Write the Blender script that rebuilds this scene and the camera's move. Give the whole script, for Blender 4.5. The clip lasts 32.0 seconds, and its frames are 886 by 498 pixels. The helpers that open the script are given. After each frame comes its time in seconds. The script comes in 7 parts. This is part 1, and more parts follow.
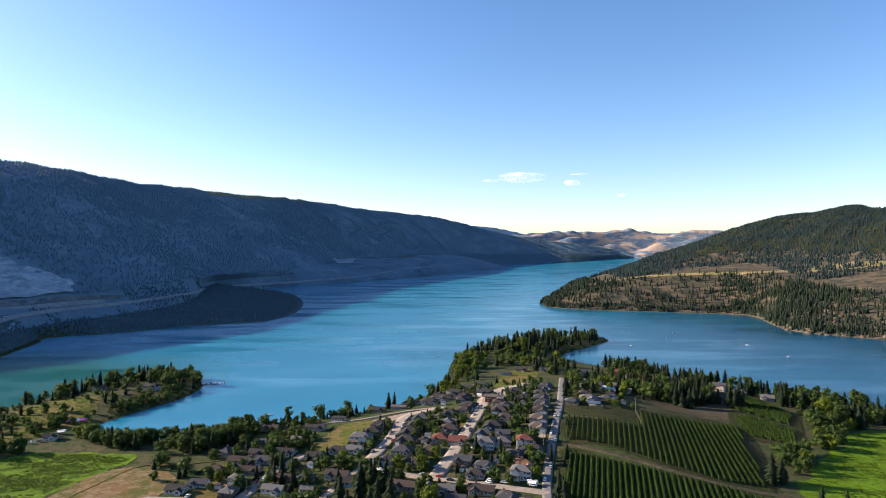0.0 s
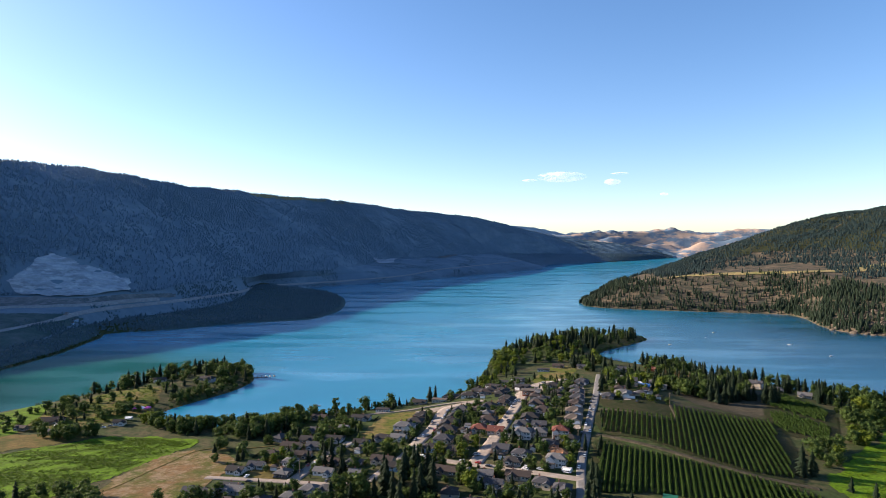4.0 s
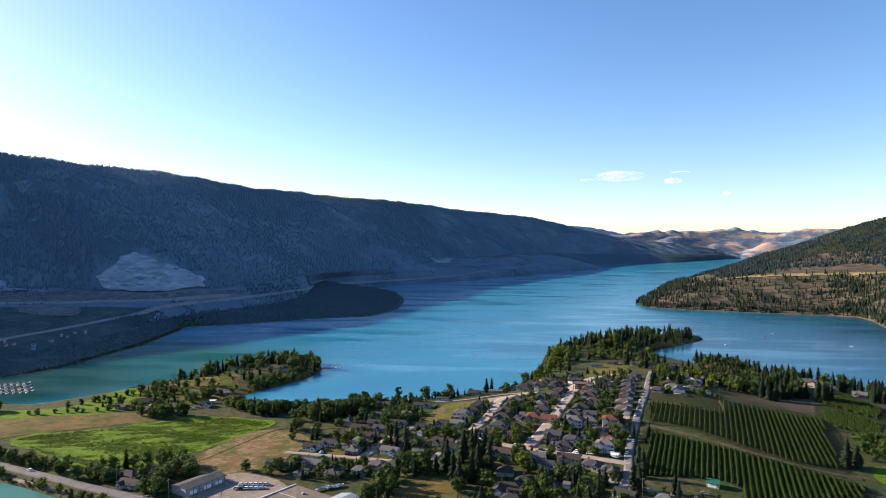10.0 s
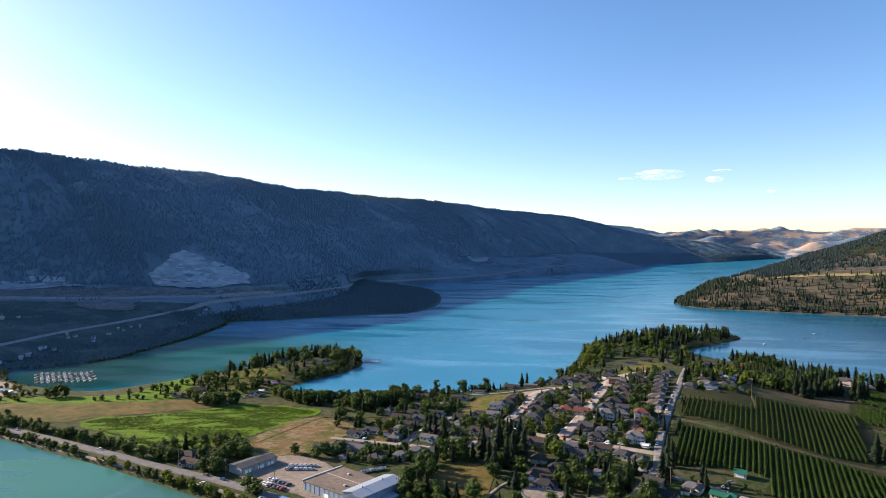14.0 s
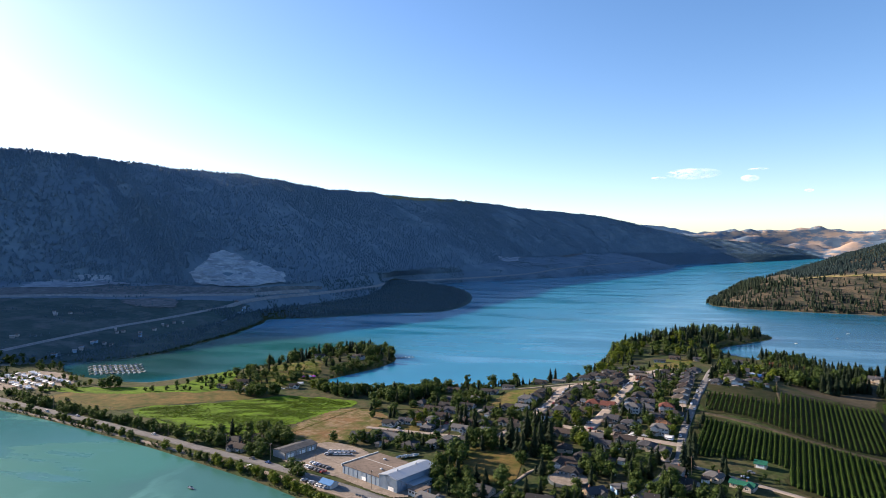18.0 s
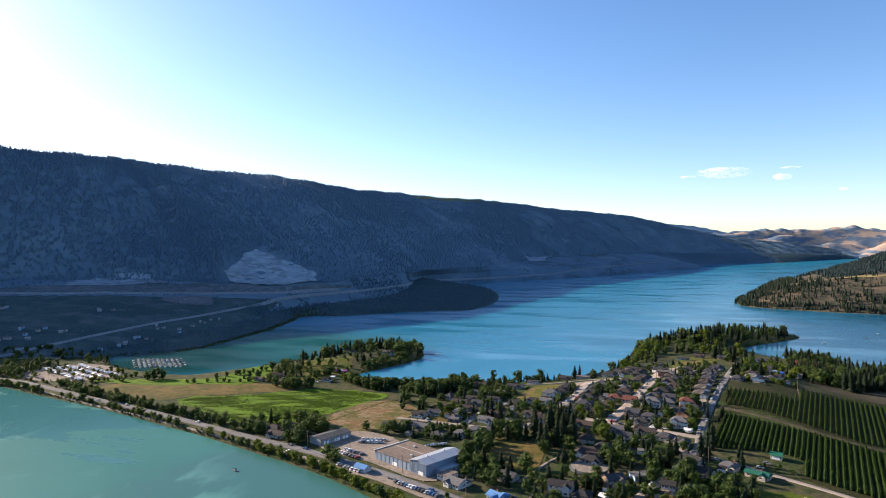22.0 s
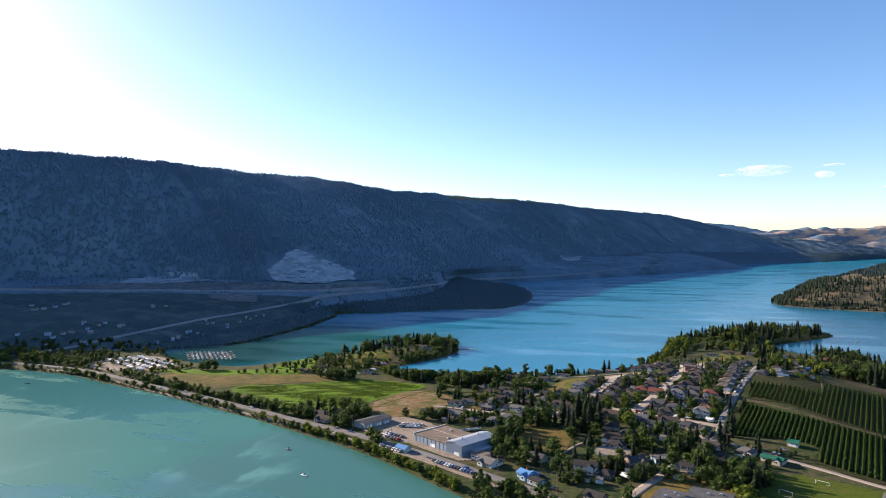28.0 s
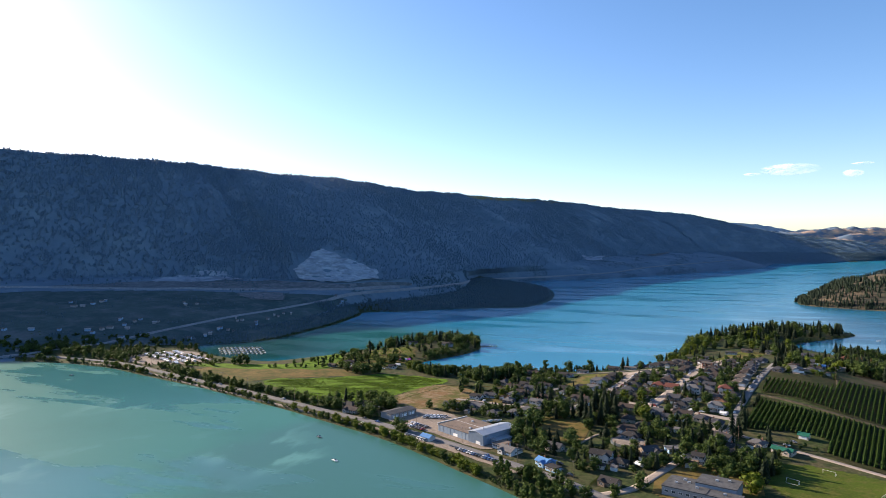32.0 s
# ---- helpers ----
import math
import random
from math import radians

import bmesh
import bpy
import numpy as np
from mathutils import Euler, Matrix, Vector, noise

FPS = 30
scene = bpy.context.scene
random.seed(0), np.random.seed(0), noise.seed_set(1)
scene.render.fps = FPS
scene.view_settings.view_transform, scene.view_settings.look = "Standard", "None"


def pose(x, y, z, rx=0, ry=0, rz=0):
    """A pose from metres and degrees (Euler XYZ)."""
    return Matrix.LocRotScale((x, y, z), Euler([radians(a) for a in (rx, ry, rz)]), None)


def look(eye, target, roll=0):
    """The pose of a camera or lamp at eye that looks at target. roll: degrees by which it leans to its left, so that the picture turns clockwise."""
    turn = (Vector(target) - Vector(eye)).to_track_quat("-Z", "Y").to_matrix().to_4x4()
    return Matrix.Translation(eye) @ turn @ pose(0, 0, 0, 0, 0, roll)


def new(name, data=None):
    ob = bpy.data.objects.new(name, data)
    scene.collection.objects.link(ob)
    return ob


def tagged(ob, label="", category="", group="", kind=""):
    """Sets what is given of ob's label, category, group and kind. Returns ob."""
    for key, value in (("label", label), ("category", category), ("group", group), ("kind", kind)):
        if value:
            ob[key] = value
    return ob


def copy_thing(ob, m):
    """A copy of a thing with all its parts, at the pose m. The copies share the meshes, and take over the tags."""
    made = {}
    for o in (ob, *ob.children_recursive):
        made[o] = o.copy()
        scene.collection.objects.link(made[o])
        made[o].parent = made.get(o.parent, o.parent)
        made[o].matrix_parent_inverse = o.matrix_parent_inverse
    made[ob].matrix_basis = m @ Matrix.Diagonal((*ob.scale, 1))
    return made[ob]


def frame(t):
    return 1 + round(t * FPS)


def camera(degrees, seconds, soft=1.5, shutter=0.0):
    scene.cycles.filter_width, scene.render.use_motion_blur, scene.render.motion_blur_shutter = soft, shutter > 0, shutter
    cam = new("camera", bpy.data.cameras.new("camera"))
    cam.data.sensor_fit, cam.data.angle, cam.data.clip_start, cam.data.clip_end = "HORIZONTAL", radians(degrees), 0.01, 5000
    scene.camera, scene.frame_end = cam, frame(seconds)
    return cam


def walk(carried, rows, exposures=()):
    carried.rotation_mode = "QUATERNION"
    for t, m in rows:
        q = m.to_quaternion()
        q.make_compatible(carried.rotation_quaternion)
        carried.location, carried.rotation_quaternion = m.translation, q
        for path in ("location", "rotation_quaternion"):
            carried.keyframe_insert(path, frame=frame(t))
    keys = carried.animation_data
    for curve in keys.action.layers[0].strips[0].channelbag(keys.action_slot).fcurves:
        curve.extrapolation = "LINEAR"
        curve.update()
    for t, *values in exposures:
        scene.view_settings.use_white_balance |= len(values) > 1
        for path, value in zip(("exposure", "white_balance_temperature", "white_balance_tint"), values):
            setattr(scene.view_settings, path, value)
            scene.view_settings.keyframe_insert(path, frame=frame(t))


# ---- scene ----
cam = camera(69.56, 32.0, soft=0.6)
PATH = [
    (0, (0.30, 0.05, 149.40), (0.30, 100.05, 149.07), -0.20),
    (1, (0.43, -5.94, 149.32), (-1.09, 94.05, 149.02), -0.27),
    (2, (0.57, -11.91, 149.24), (-2.52, 88.04, 148.95), -0.31),
    (3, (0.74, -17.87, 149.14), (-3.89, 82.02, 148.85), -0.33),
    (3.5, (0.84, -20.83, 149.08), (-4.56, 79.02, 148.78), -0.35),
    (5.5, (1.38, -32.61, 148.79), (-7.09, 67.03, 148.51), -0.28),
    (6, (1.54, -35.55, 148.71), (-7.69, 64.03, 148.42), -0.28),
    (7, (1.87, -41.43, 148.58), (-8.85, 58.00, 148.29), -0.27),
    (8, (2.22, -47.34, 148.48), (-9.96, 51.92, 148.23), -0.27),
    (9, (2.57, -53.30, 148.43), (-10.99, 45.78, 148.19), -0.26),
    (10, (2.99, -59.25, 148.39), (-11.90, 39.64, 148.14), -0.23),
    (11, (3.54, -65.12, 148.33), (-12.68, 33.55, 148.05), -0.18),
    (12, (4.28, -70.86, 148.19), (-13.38, 27.57, 147.85), -0.14),
    (13, (5.28, -76.41, 147.95), (-13.86, 21.74, 147.59), -0.11),
    (14, (6.46, -81.84, 147.64), (-14.12, 16.02, 147.27), -0.12),
    (14.5, (7.09, -84.55, 147.47), (-14.21, 13.16, 147.12), -0.11),
    (16.5, (9.71, -95.53, 146.95), (-14.03, 1.61, 146.58), -0.13),
    (17, (10.35, -98.35, 146.87), (-13.89, -1.33, 146.53), -0.13),
    (18, (11.64, -104.06, 146.77), (-13.66, -7.32, 146.43), -0.14),
    (19, (12.98, -109.81, 146.70), (-13.37, -13.34, 146.35), -0.13),
    (20, (14.43, -115.51, 146.63), (-12.93, -19.33, 146.29), -0.11),
    (21, (16.03, -121.14, 146.53), (-12.33, -25.25, 146.17), -0.13),
    (22, (17.74, -126.71, 146.41), (-11.64, -31.13, 146.05), -0.14),
    (23, (19.53, -132.27, 146.29), (-10.82, -36.99, 145.92), -0.15),
    (24, (21.36, -137.85, 146.17), (-9.87, -42.85, 145.78), -0.14),
    (25, (23.20, -143.49, 146.07), (-8.91, -48.78, 145.67), -0.17),
    (25.5, (24.12, -146.32, 146.02), (-8.39, -51.76, 145.62), -0.18),
    (27.5, (27.89, -157.71, 145.88), (-6.25, -63.72, 145.49), -0.21),
    (28, (28.86, -160.55, 145.85), (-5.67, -66.70, 145.47), -0.23),
    (29, (30.85, -166.20, 145.79), (-4.47, -72.65, 145.40), -0.24),
    (30, (32.89, -171.83, 145.73), (-3.25, -78.59, 145.33), -0.24),
    (31, (34.95, -177.44, 145.67), (-2.01, -84.52, 145.26), -0.23),
    (32, (37.04, -183.03, 145.62), (-0.74, -90.44, 145.21), -0.22),
]
walk(cam, [(t, look(eye, target, roll)) for t, eye, target, roll in PATH], [(0, 1.68, 6900, 20), (32, 1.68, 6900, 20)])

# Sun low over the western ridge, clear evening sky.
SUN_ELEV, SUN_AZ = 20.0, -77.0  # degrees; azimuth from +Y, clockwise
world = bpy.data.worlds.new("evening_sky")
scene.world = world
world.use_nodes = True
wn = world.node_tree
sky = wn.nodes.new("ShaderNodeTexSky")
sky.sky_type = "NISHITA"
sky.sun_disc = False
sky.sun_elevation = radians(SUN_ELEV)
sky.sun_rotation = radians(SUN_AZ)
sky.altitude = 1500
sky.air_density, sky.dust_density, sky.ozone_density = 1.0, 1.8, 2.2
bg = wn.nodes["Background"]
bg.inputs["Strength"].default_value = 0.076
tone = wn.nodes.new("ShaderNodeHueSaturation")
tone.inputs["Saturation"].default_value = 1.2
depth = wn.nodes.new("ShaderNodeGamma")
depth.inputs["Gamma"].default_value = 1.02
wn.links.new(sky.outputs["Color"], depth.inputs["Color"])
wn.links.new(depth.outputs["Color"], tone.inputs["Color"])
wn.links.new(tone.outputs["Color"], bg.inputs["Color"])

sun = new("sun", bpy.data.lights.new("sun", "SUN"))
sun.data.energy = 3.8
sun.data.angle = radians(0.5)
sun.data.color = (1.0, 0.90, 0.72)
se, sa = radians(SUN_ELEV), radians(SUN_AZ)
SUN_DIR = Vector((math.sin(sa) * math.cos(se), math.cos(sa) * math.cos(se), math.sin(se)))
sun.matrix_world = look(SUN_DIR * 1000, (0, 0, 0))

# ---- lie of the land: plain numbers, metres ----
# Beyond 2.4 km the distance is drawn in, along the line of sight, to stay within the lens's reach.
HUB = np.array([15.0, -90.0, 147.0])
REACH, ROOM = 2400.0, 2430.0


def squeeze(p):
    p = np.asarray(p, float)
    off = p - HUB
    d = np.maximum(np.linalg.norm(off, axis=-1, keepdims=True), 1e-6)
    far = REACH + ROOM * (1 - np.exp(-np.maximum(d - REACH, 0) / ROOM))
    return np.where(d > REACH, HUB + off * far / d, p)


SOUTH_LAKE = [(-880, 340), (-803, 363), (-721, 380), (-671, 381), (-620, 377), (-556, 360), (-500, 347), (-450, 335), (-400, 320),
              (-353, 305), (-313, 293), (-272, 278), (-237, 265), (-203, 252), (-172, 238), (-141, 221), (-114, 205), (-90, 191),
              (-68, 178), (-20, 146), (50, 80), (130, -30), (230, -200), (380, -600), (500, -1500), (-1150, -1500),
              (-1080, -200), (-960, 250)]
NORTH_LAKE_BAY = [(-655, 556), (-614, 514), (-552, 490), (-485, 482), (-462, 499), (-440, 535), (-418, 575), (-392, 635), (-370, 680),
                  (-348, 722), (-318, 742), (-286, 730), (-264, 700), (-256, 668), (-258, 637), (-266, 609), (-277, 582), (-287, 556),
                  (-292, 535), (-288, 514), (-262, 497), (-225, 494), (-173, 512), (-143, 537), (-106, 557), (-85, 570), (-48, 593)]
NORTH_LAKE_EAST = [(-23, 629), (-7, 666), (4, 730), (8, 790), (14, 835), (40, 910), (90, 985), (163, 1045), (225, 1062), (257, 1045),
                   (262, 1010), (238, 972), (190, 915), (165, 880), (162, 838), (195, 795), (225, 778), (245, 735), (268, 700),
                   (300, 668), (334, 630), (367, 600), (400, 580), (470, 565), (600, 580), (800, 680), (900, 820), (760, 940),
                   (697, 1003), (652, 1071), (611, 1119), (618, 1173), (672, 1261), (650, 1319), (625, 1393), (412, 1470)]
NORTH_LAKE_FAR = [(276, 1546), (255, 1635), (300, 1800), (420, 2100), (700, 2800), (1200, 4000), (1900, 5600), (2366, 7195), (2520, 8216),
                  (2000, 7500), (1561, 6642), (1133, 5922), (700, 5480), (545, 5120), (420, 4370), (224, 3837), (60, 3540), (-70, 3265), (-225, 2930),
                  (-340, 2740), (-410, 2490), (-560, 2425), (-690, 2330), (-690, 2120), (-560, 2010), (-455, 1943), (-389, 1741), (-352, 1549),
                  (-343, 1400), (-365, 1285), (-420, 1253), (-510, 1190), (-575, 1117), (-640, 1090), (-662, 1050), (-640, 1010), (-624, 940),
                  (-602, 842), (-595, 735), (-590, 660), (-608, 612), (-642, 576)]
NORTH_LAKE = NORTH_LAKE_BAY + NORTH_LAKE_EAST + NORTH_LAKE_FAR


def rounded(poly, n=4):
    """A closed outline made smooth."""
    p = np.array(poly, float)
    a, b, c = np.roll(p, 1, 0), np.roll(p, -1, 0), np.roll(p, -2, 0)
    out = []
    for k in range(n):
        t = k / n
        out.append(0.5 * (2 * p + (b - a) * t + (2 * a - 5 * p + 4 * b - c) * t * t + (3 * p - a - 3 * b + c) * t ** 3))
    return np.stack(out, 1).reshape(-1, 2)


def signed(x, y, poly):
    """Distance to a closed outline, positive inside."""
    x, y = np.ravel(x).astype(float), np.ravel(y).astype(float)
    best, inside = np.full(x.shape, 1e18), np.zeros(x.shape, bool)
    for (ax, ay), (bx, by) in zip(poly, np.roll(poly, -1, 0)):
        ex, ey = bx - ax, by - ay
        t = np.clip(((x - ax) * ex + (y - ay) * ey) / (ex * ex + ey * ey + 1e-9), 0, 1)
        best = np.minimum(best, (x - ax - t * ex) ** 2 + (y - ay - t * ey) ** 2)
        if ay != by:
            inside ^= ((ay > y) != (by > y)) & (x < (bx - ax) * (y - ay) / (by - ay) + ax)
    return np.where(inside, 1, -1) * np.sqrt(best)


SHORES = [rounded(SOUTH_LAKE, 3), rounded(NORTH_LAKE, 3)]


def waves2(x, y, scale, seed=0):
    """Cheap smooth noise, about -1 to 1."""
    r = np.random.RandomState(seed)
    z = 0
    for k in range(5):
        a, p, q = r.uniform(0, 6.28), r.uniform(0, 6.28), r.uniform(0.6, 1.7)
        z = z + np.sin((x * math.cos(a) + y * math.sin(a)) / scale * 6.28 * q / 2 + p)
    return z / 3.0


def shore_dist(x, y):
    """Metres inland from the nearest lake; negative on the water."""
    return -np.maximum(signed(x, y, SHORES[0]), signed(x, y, SHORES[1]))


def land_z(x, y):
    shape = np.shape(x)
    x, y = np.ravel(np.asarray(x, float)), np.ravel(np.asarray(y, float))
    d = shore_dist(x, y)
    z = np.clip(d * 0.13, -6, 1.6) + np.clip((d - 10) * 0.012, 0, 2.0)
    inland = np.clip(d / 40, 0, 1)
    dx, dy = x - 112, y - 508
    knoll = np.exp(-0.5 * ((dx / np.where(dx < 0, 92, 62)) ** 2 + (dy / np.where(dy < 0, 105, 112)) ** 2))
    z = z + 19.5 * knoll * inland
    z = z + 5.0 * inland * np.exp(-0.5 * (((x + 325) / 40) ** 2 + ((y - 640) / 70) ** 2))
    z = z + 6.0 * inland * np.exp(-0.5 * (((x - 140) / 60) ** 2 + ((y - 950) / 70) ** 2))
    z = z + 7.0 * inland * np.exp(-0.5 * (((x - 262) / 40) ** 2 + ((y - 585) / 60) ** 2))
    z = z + inland * 0.35 * waves2(x, y, 90, 3)
    west = np.clip((-640 - x + 0.25 * (y - 560)) / 500, 0, 1) * np.clip((y - 300) / 150, 0, 1)
    z = z + west * 30 * inland
    return z.reshape(shape)


def smooth_rows(rows, n):
    """Catmull-Rom through rows of points, n steps between each two."""
    p = np.array(rows, float)
    p = np.concatenate([2 * p[:1] - p[1:2], p, 2 * p[-1:] - p[-2:-1]])
    out = []
    for i in range(1, len(p) - 2):
        a, b, c, d = p[i - 1:i + 3]
        for k in range(n):
            t = k / n
            out.append(0.5 * (2 * b + (c - a) * t + (2 * a - 5 * b + 4 * c - d) * t * t + (3 * b - a - 3 * c + d) * t ** 3))
    out.append(p[-2])
    return np.array(out)


# Western ridge, south to north: shore, road bench, foot of the slope, crest.
WEST_SHORE = [(-1060, 100, -3), (-700, 480, 1), (-655, 840, 0), (-690, 1075, 0), (-600, 1480, 3), (-705, 2200, 0), (-345, 2725, -2), (-150, 3092, -2),
              (70, 3560, -2), (395, 4310, -2), (548, 5200, -2), (901, 5706, -2), (1300, 6280, -2), (1561, 6642, -2), (2000, 7500, -2), (2520, 8216, -2)]
WEST_BENCH = [(-1200, 150, 36), (-860, 640, 34), (-735, 960, 35), (-720, 1130, 42), (-650, 1590, 44), (-750, 2190, 38), (-430, 2770, 45), (-265, 3160, 54),
              (-60, 3680, 58), (170, 4480, 60), (380, 5500, 50), (800, 5900, 40), (1230, 6430, 40), (1540, 6760, 35), (2020, 7650, 25), (2530, 8300, 8)]
WEST_FOOT = [(-1500, 260, 75), (-1330, 800, 80), (-1010, 1070, 72), (-745, 1160, 63), (-680, 1620, 70), (-730, 2150, 60), (-545, 2720, 72), (-500, 3250, 86),
             (-300, 3850, 92), (-80, 4700, 100), (250, 5650, 90), (720, 6100, 80), (1160, 6600, 75), (1500, 6900, 65), (2030, 7750, 45), (2540, 8350, 16)]
WEST_CREST = [(-1921, 500, 407), (-1666, 910, 407), (-1450, 1314, 405), (-1382, 1475, 403), (-1370, 2150, 428), (-1301, 2600, 428), (-1150, 3200, 432), (-980, 3800, 448),
              (-854, 4400, 459), (-650, 5600, 477), (-80, 6600, 457), (360, 7000, 362), (830, 7700, 281), (1300, 8000, 221), (1900, 8500, 168), (2550, 8700, 60)]
# Eastern hill, near to far: shore, lip of the bench, back of the bench, crest.
EAST_SHORE = [(930, 760, -0.3), (697, 1003, -0.3), (611, 1119, -0.3), (650, 1319, -0.3), (625, 1393, -0.3), (412, 1470, -0.3), (276, 1546, -0.3), (257, 1650, -0.3), (300, 1800, -0.3),
              (700, 2800, -0.3), (1200, 4000, -0.3), (1900, 5600, -0.3)]
EAST_LIP = [(1200, 1000, 70), (850, 1190, 60), (790, 1350, 66), (770, 1490, 82), (695, 1590, 83), (540, 1660, 72), (425, 1700, 53), (380, 1830, 44), (420, 1950, 36),
            (800, 2850, 25), (1260, 4050, 14), (1930, 5620, 8)]
EAST_BACK = [(1500, 1250, 110), (1150, 1450, 114), (1000, 1640, 110), (930, 1800, 106), (850, 1880, 100), (680, 1930, 88), (560, 1960, 72), (560, 2150, 62), (700, 2500, 58),
             (1000, 3000, 50), (1400, 4150, 36), (2000, 5700, 18)]
EAST_CREST = [(2400, 1900, 330), (1950, 2150, 315), (1655, 2381, 288), (1648, 2567, 310), (1585, 2722, 288), (1556, 2853, 289), (1545, 3140, 255), (1592, 3560, 212), (1657, 4184, 152),
              (1700, 4600, 120), (1900, 5400, 60), (2100, 5900, 20)]


def hill_grid(cols, n_along, n_up, rough, seed, gully):
    """A hillside from its long lines: an array of points, along x up."""
    lines = [smooth_rows(c, n_along) for c in cols]
    back = lines[-1].copy()
    lean = lines[-1][:, :2] - lines[-2][:, :2]
    lean /= np.maximum(np.linalg.norm(lean, axis=1, keepdims=True), 1)
    back[:, :2] += lean * 700
    back[:, 2] = np.maximum(back[:, 2] * 0.75 - 40, -20)
    lines.append(back)
    w = [(0.0, n_up // 5), (1.0, n_up // 5), (2.0, n_up), (3.0, n_up // 6)]
    us = np.concatenate([np.linspace(a, a + 1, n, endpoint=False) for a, n in w] + [[4.0]])
    stack = np.stack(lines, 1)
    rows = []
    for u in us:
        k = min(int(u), 3)
        t = u - k
        p0, p1 = stack[:, k], stack[:, k + 1]
        p = p0 * (1 - t) + p1 * t
        if k == 2:
            p[:, 2] = p0[:, 2] + (p1[:, 2] - p0[:, 2]) * (0.72 * t + 0.28 * (1 - (1 - t) ** 2.2))
        rows.append(p)
    g = np.stack(rows, 1)
    amp = np.clip((us - 1.0), 0, 1) * np.where(us > 2, 0.25 + 0.75 * np.clip(4 * (us - 2) * (3.02 - us), 0, 1), 0.25)
    x, y = g[..., 0], g[..., 1]
    bump = waves2(x, y, 420, seed) + 0.5 * waves2(x, y, 170, seed + 1) + 0.25 * waves2(x, y, 60, seed + 2)
    s = np.arange(len(g))[:, None] / n_along
    bump = bump + gully * np.abs(np.sin(s * 7.1 + 0.6 * np.sin(s * 3.3) + 0.5 * waves2(x, y, 600, seed + 5)))
    g[..., 2] += rough * amp[None] * bump
    return g


WEST = hill_grid([WEST_SHORE, WEST_BENCH, WEST_FOOT, WEST_CREST], 24, 70, 11.0, 21, -1.2)
EAST = hill_grid([EAST_SHORE, EAST_LIP, EAST_BACK, EAST_CREST], 24, 60, 7.0, 41, -0.8)

LOOK_X, LOOK_Y = np.arange(-920, 540, 4.0), np.arange(100, 1100, 4.0)
LOOK_Z = land_z(*np.meshgrid(LOOK_X, LOOK_Y, indexing="ij"))


def ground_at(x, y):
    """The height of the ground at one place of the neck of land."""
    i, j = (x - LOOK_X[0]) / 4, (y - LOOK_Y[0]) / 4
    i, j = min(max(i, 0), len(LOOK_X) - 1.001), min(max(j, 0), len(LOOK_Y) - 1.001)
    a, b = int(i), int(j)
    u, v = i - a, j - b
    g = LOOK_Z
    return float(g[a, b] * (1 - u) * (1 - v) + g[a + 1, b] * u * (1 - v) + g[a, b + 1] * (1 - u) * v + g[a + 1, b + 1] * u * v)


# ---- materials ----
class Net:
    """A small writer of node materials."""

    def __init__(self, name):
        self.m = bpy.data.materials.new(name)
        self.m.use_nodes = True
        self.t = self.m.node_tree
        self.b = self.t.nodes["Principled BSDF"]
        self.out = self.t.nodes["Material Output"]

    def node(self, kind, **values):
        n = self.t.nodes.new(kind)
        for k, v in values.items():
            n.inputs[k.replace("_", " ")].default_value = v
        return n

    def link(self, a, b):
        self.t.links.new(a, b)

    def place(self, stretch=(1, 1, 1)):
        g = self.node("ShaderNodeNewGeometry")
        v = self.node("ShaderNodeVectorMath")
        v.operation = "MULTIPLY"
        v.inputs[1].default_value = stretch
        self.link(g.outputs["Position"], v.inputs[0])
        return v.outputs[0]

    def noise(self, where, metres, detail=4, rough=0.6):
        n = self.node("ShaderNodeTexNoise", Scale=1.0 / metres, Detail=detail, Roughness=rough)
        self.link(where, n.inputs["Vector"])
        return n.outputs["Fac"]

    def ramp(self, fac, lo, hi):
        n = self.node("ShaderNodeMapRange", From_Min=lo, From_Max=hi)
        self.link(fac, n.inputs["Value"])
        return n.outputs["Result"]

    def mix(self, fac, a, b):
        n = self.node("ShaderNodeMix")
        n.data_type = "RGBA"
        for i, v in ((0, fac), (6, a), (7, b)):
            if hasattr(v, "is_linked"):
                self.link(v, n.inputs[i])
            else:
                n.inputs[i].default_value = v if i == 0 else (*v, 1)
        return n.outputs[2]

    def bump(self, height, strength, distance):
        n = self.node("ShaderNodeBump", Strength=strength, Distance=distance)
        self.link(height, n.inputs["Height"])
        self.link(n.outputs["Normal"], self.b.inputs["Normal"])

    def done(self, colour, rough=0.85, metal=0.0, ior=1.45):
        if hasattr(colour, "is_linked"):
            self.link(colour, self.b.inputs["Base Color"])
        else:
            self.b.inputs["Base Color"].default_value = (*colour, 1)
        self.b.inputs["Roughness"].default_value = rough
        self.b.inputs["Metallic"].default_value = metal
        self.b.inputs["IOR"].default_value = ior
        return self.m


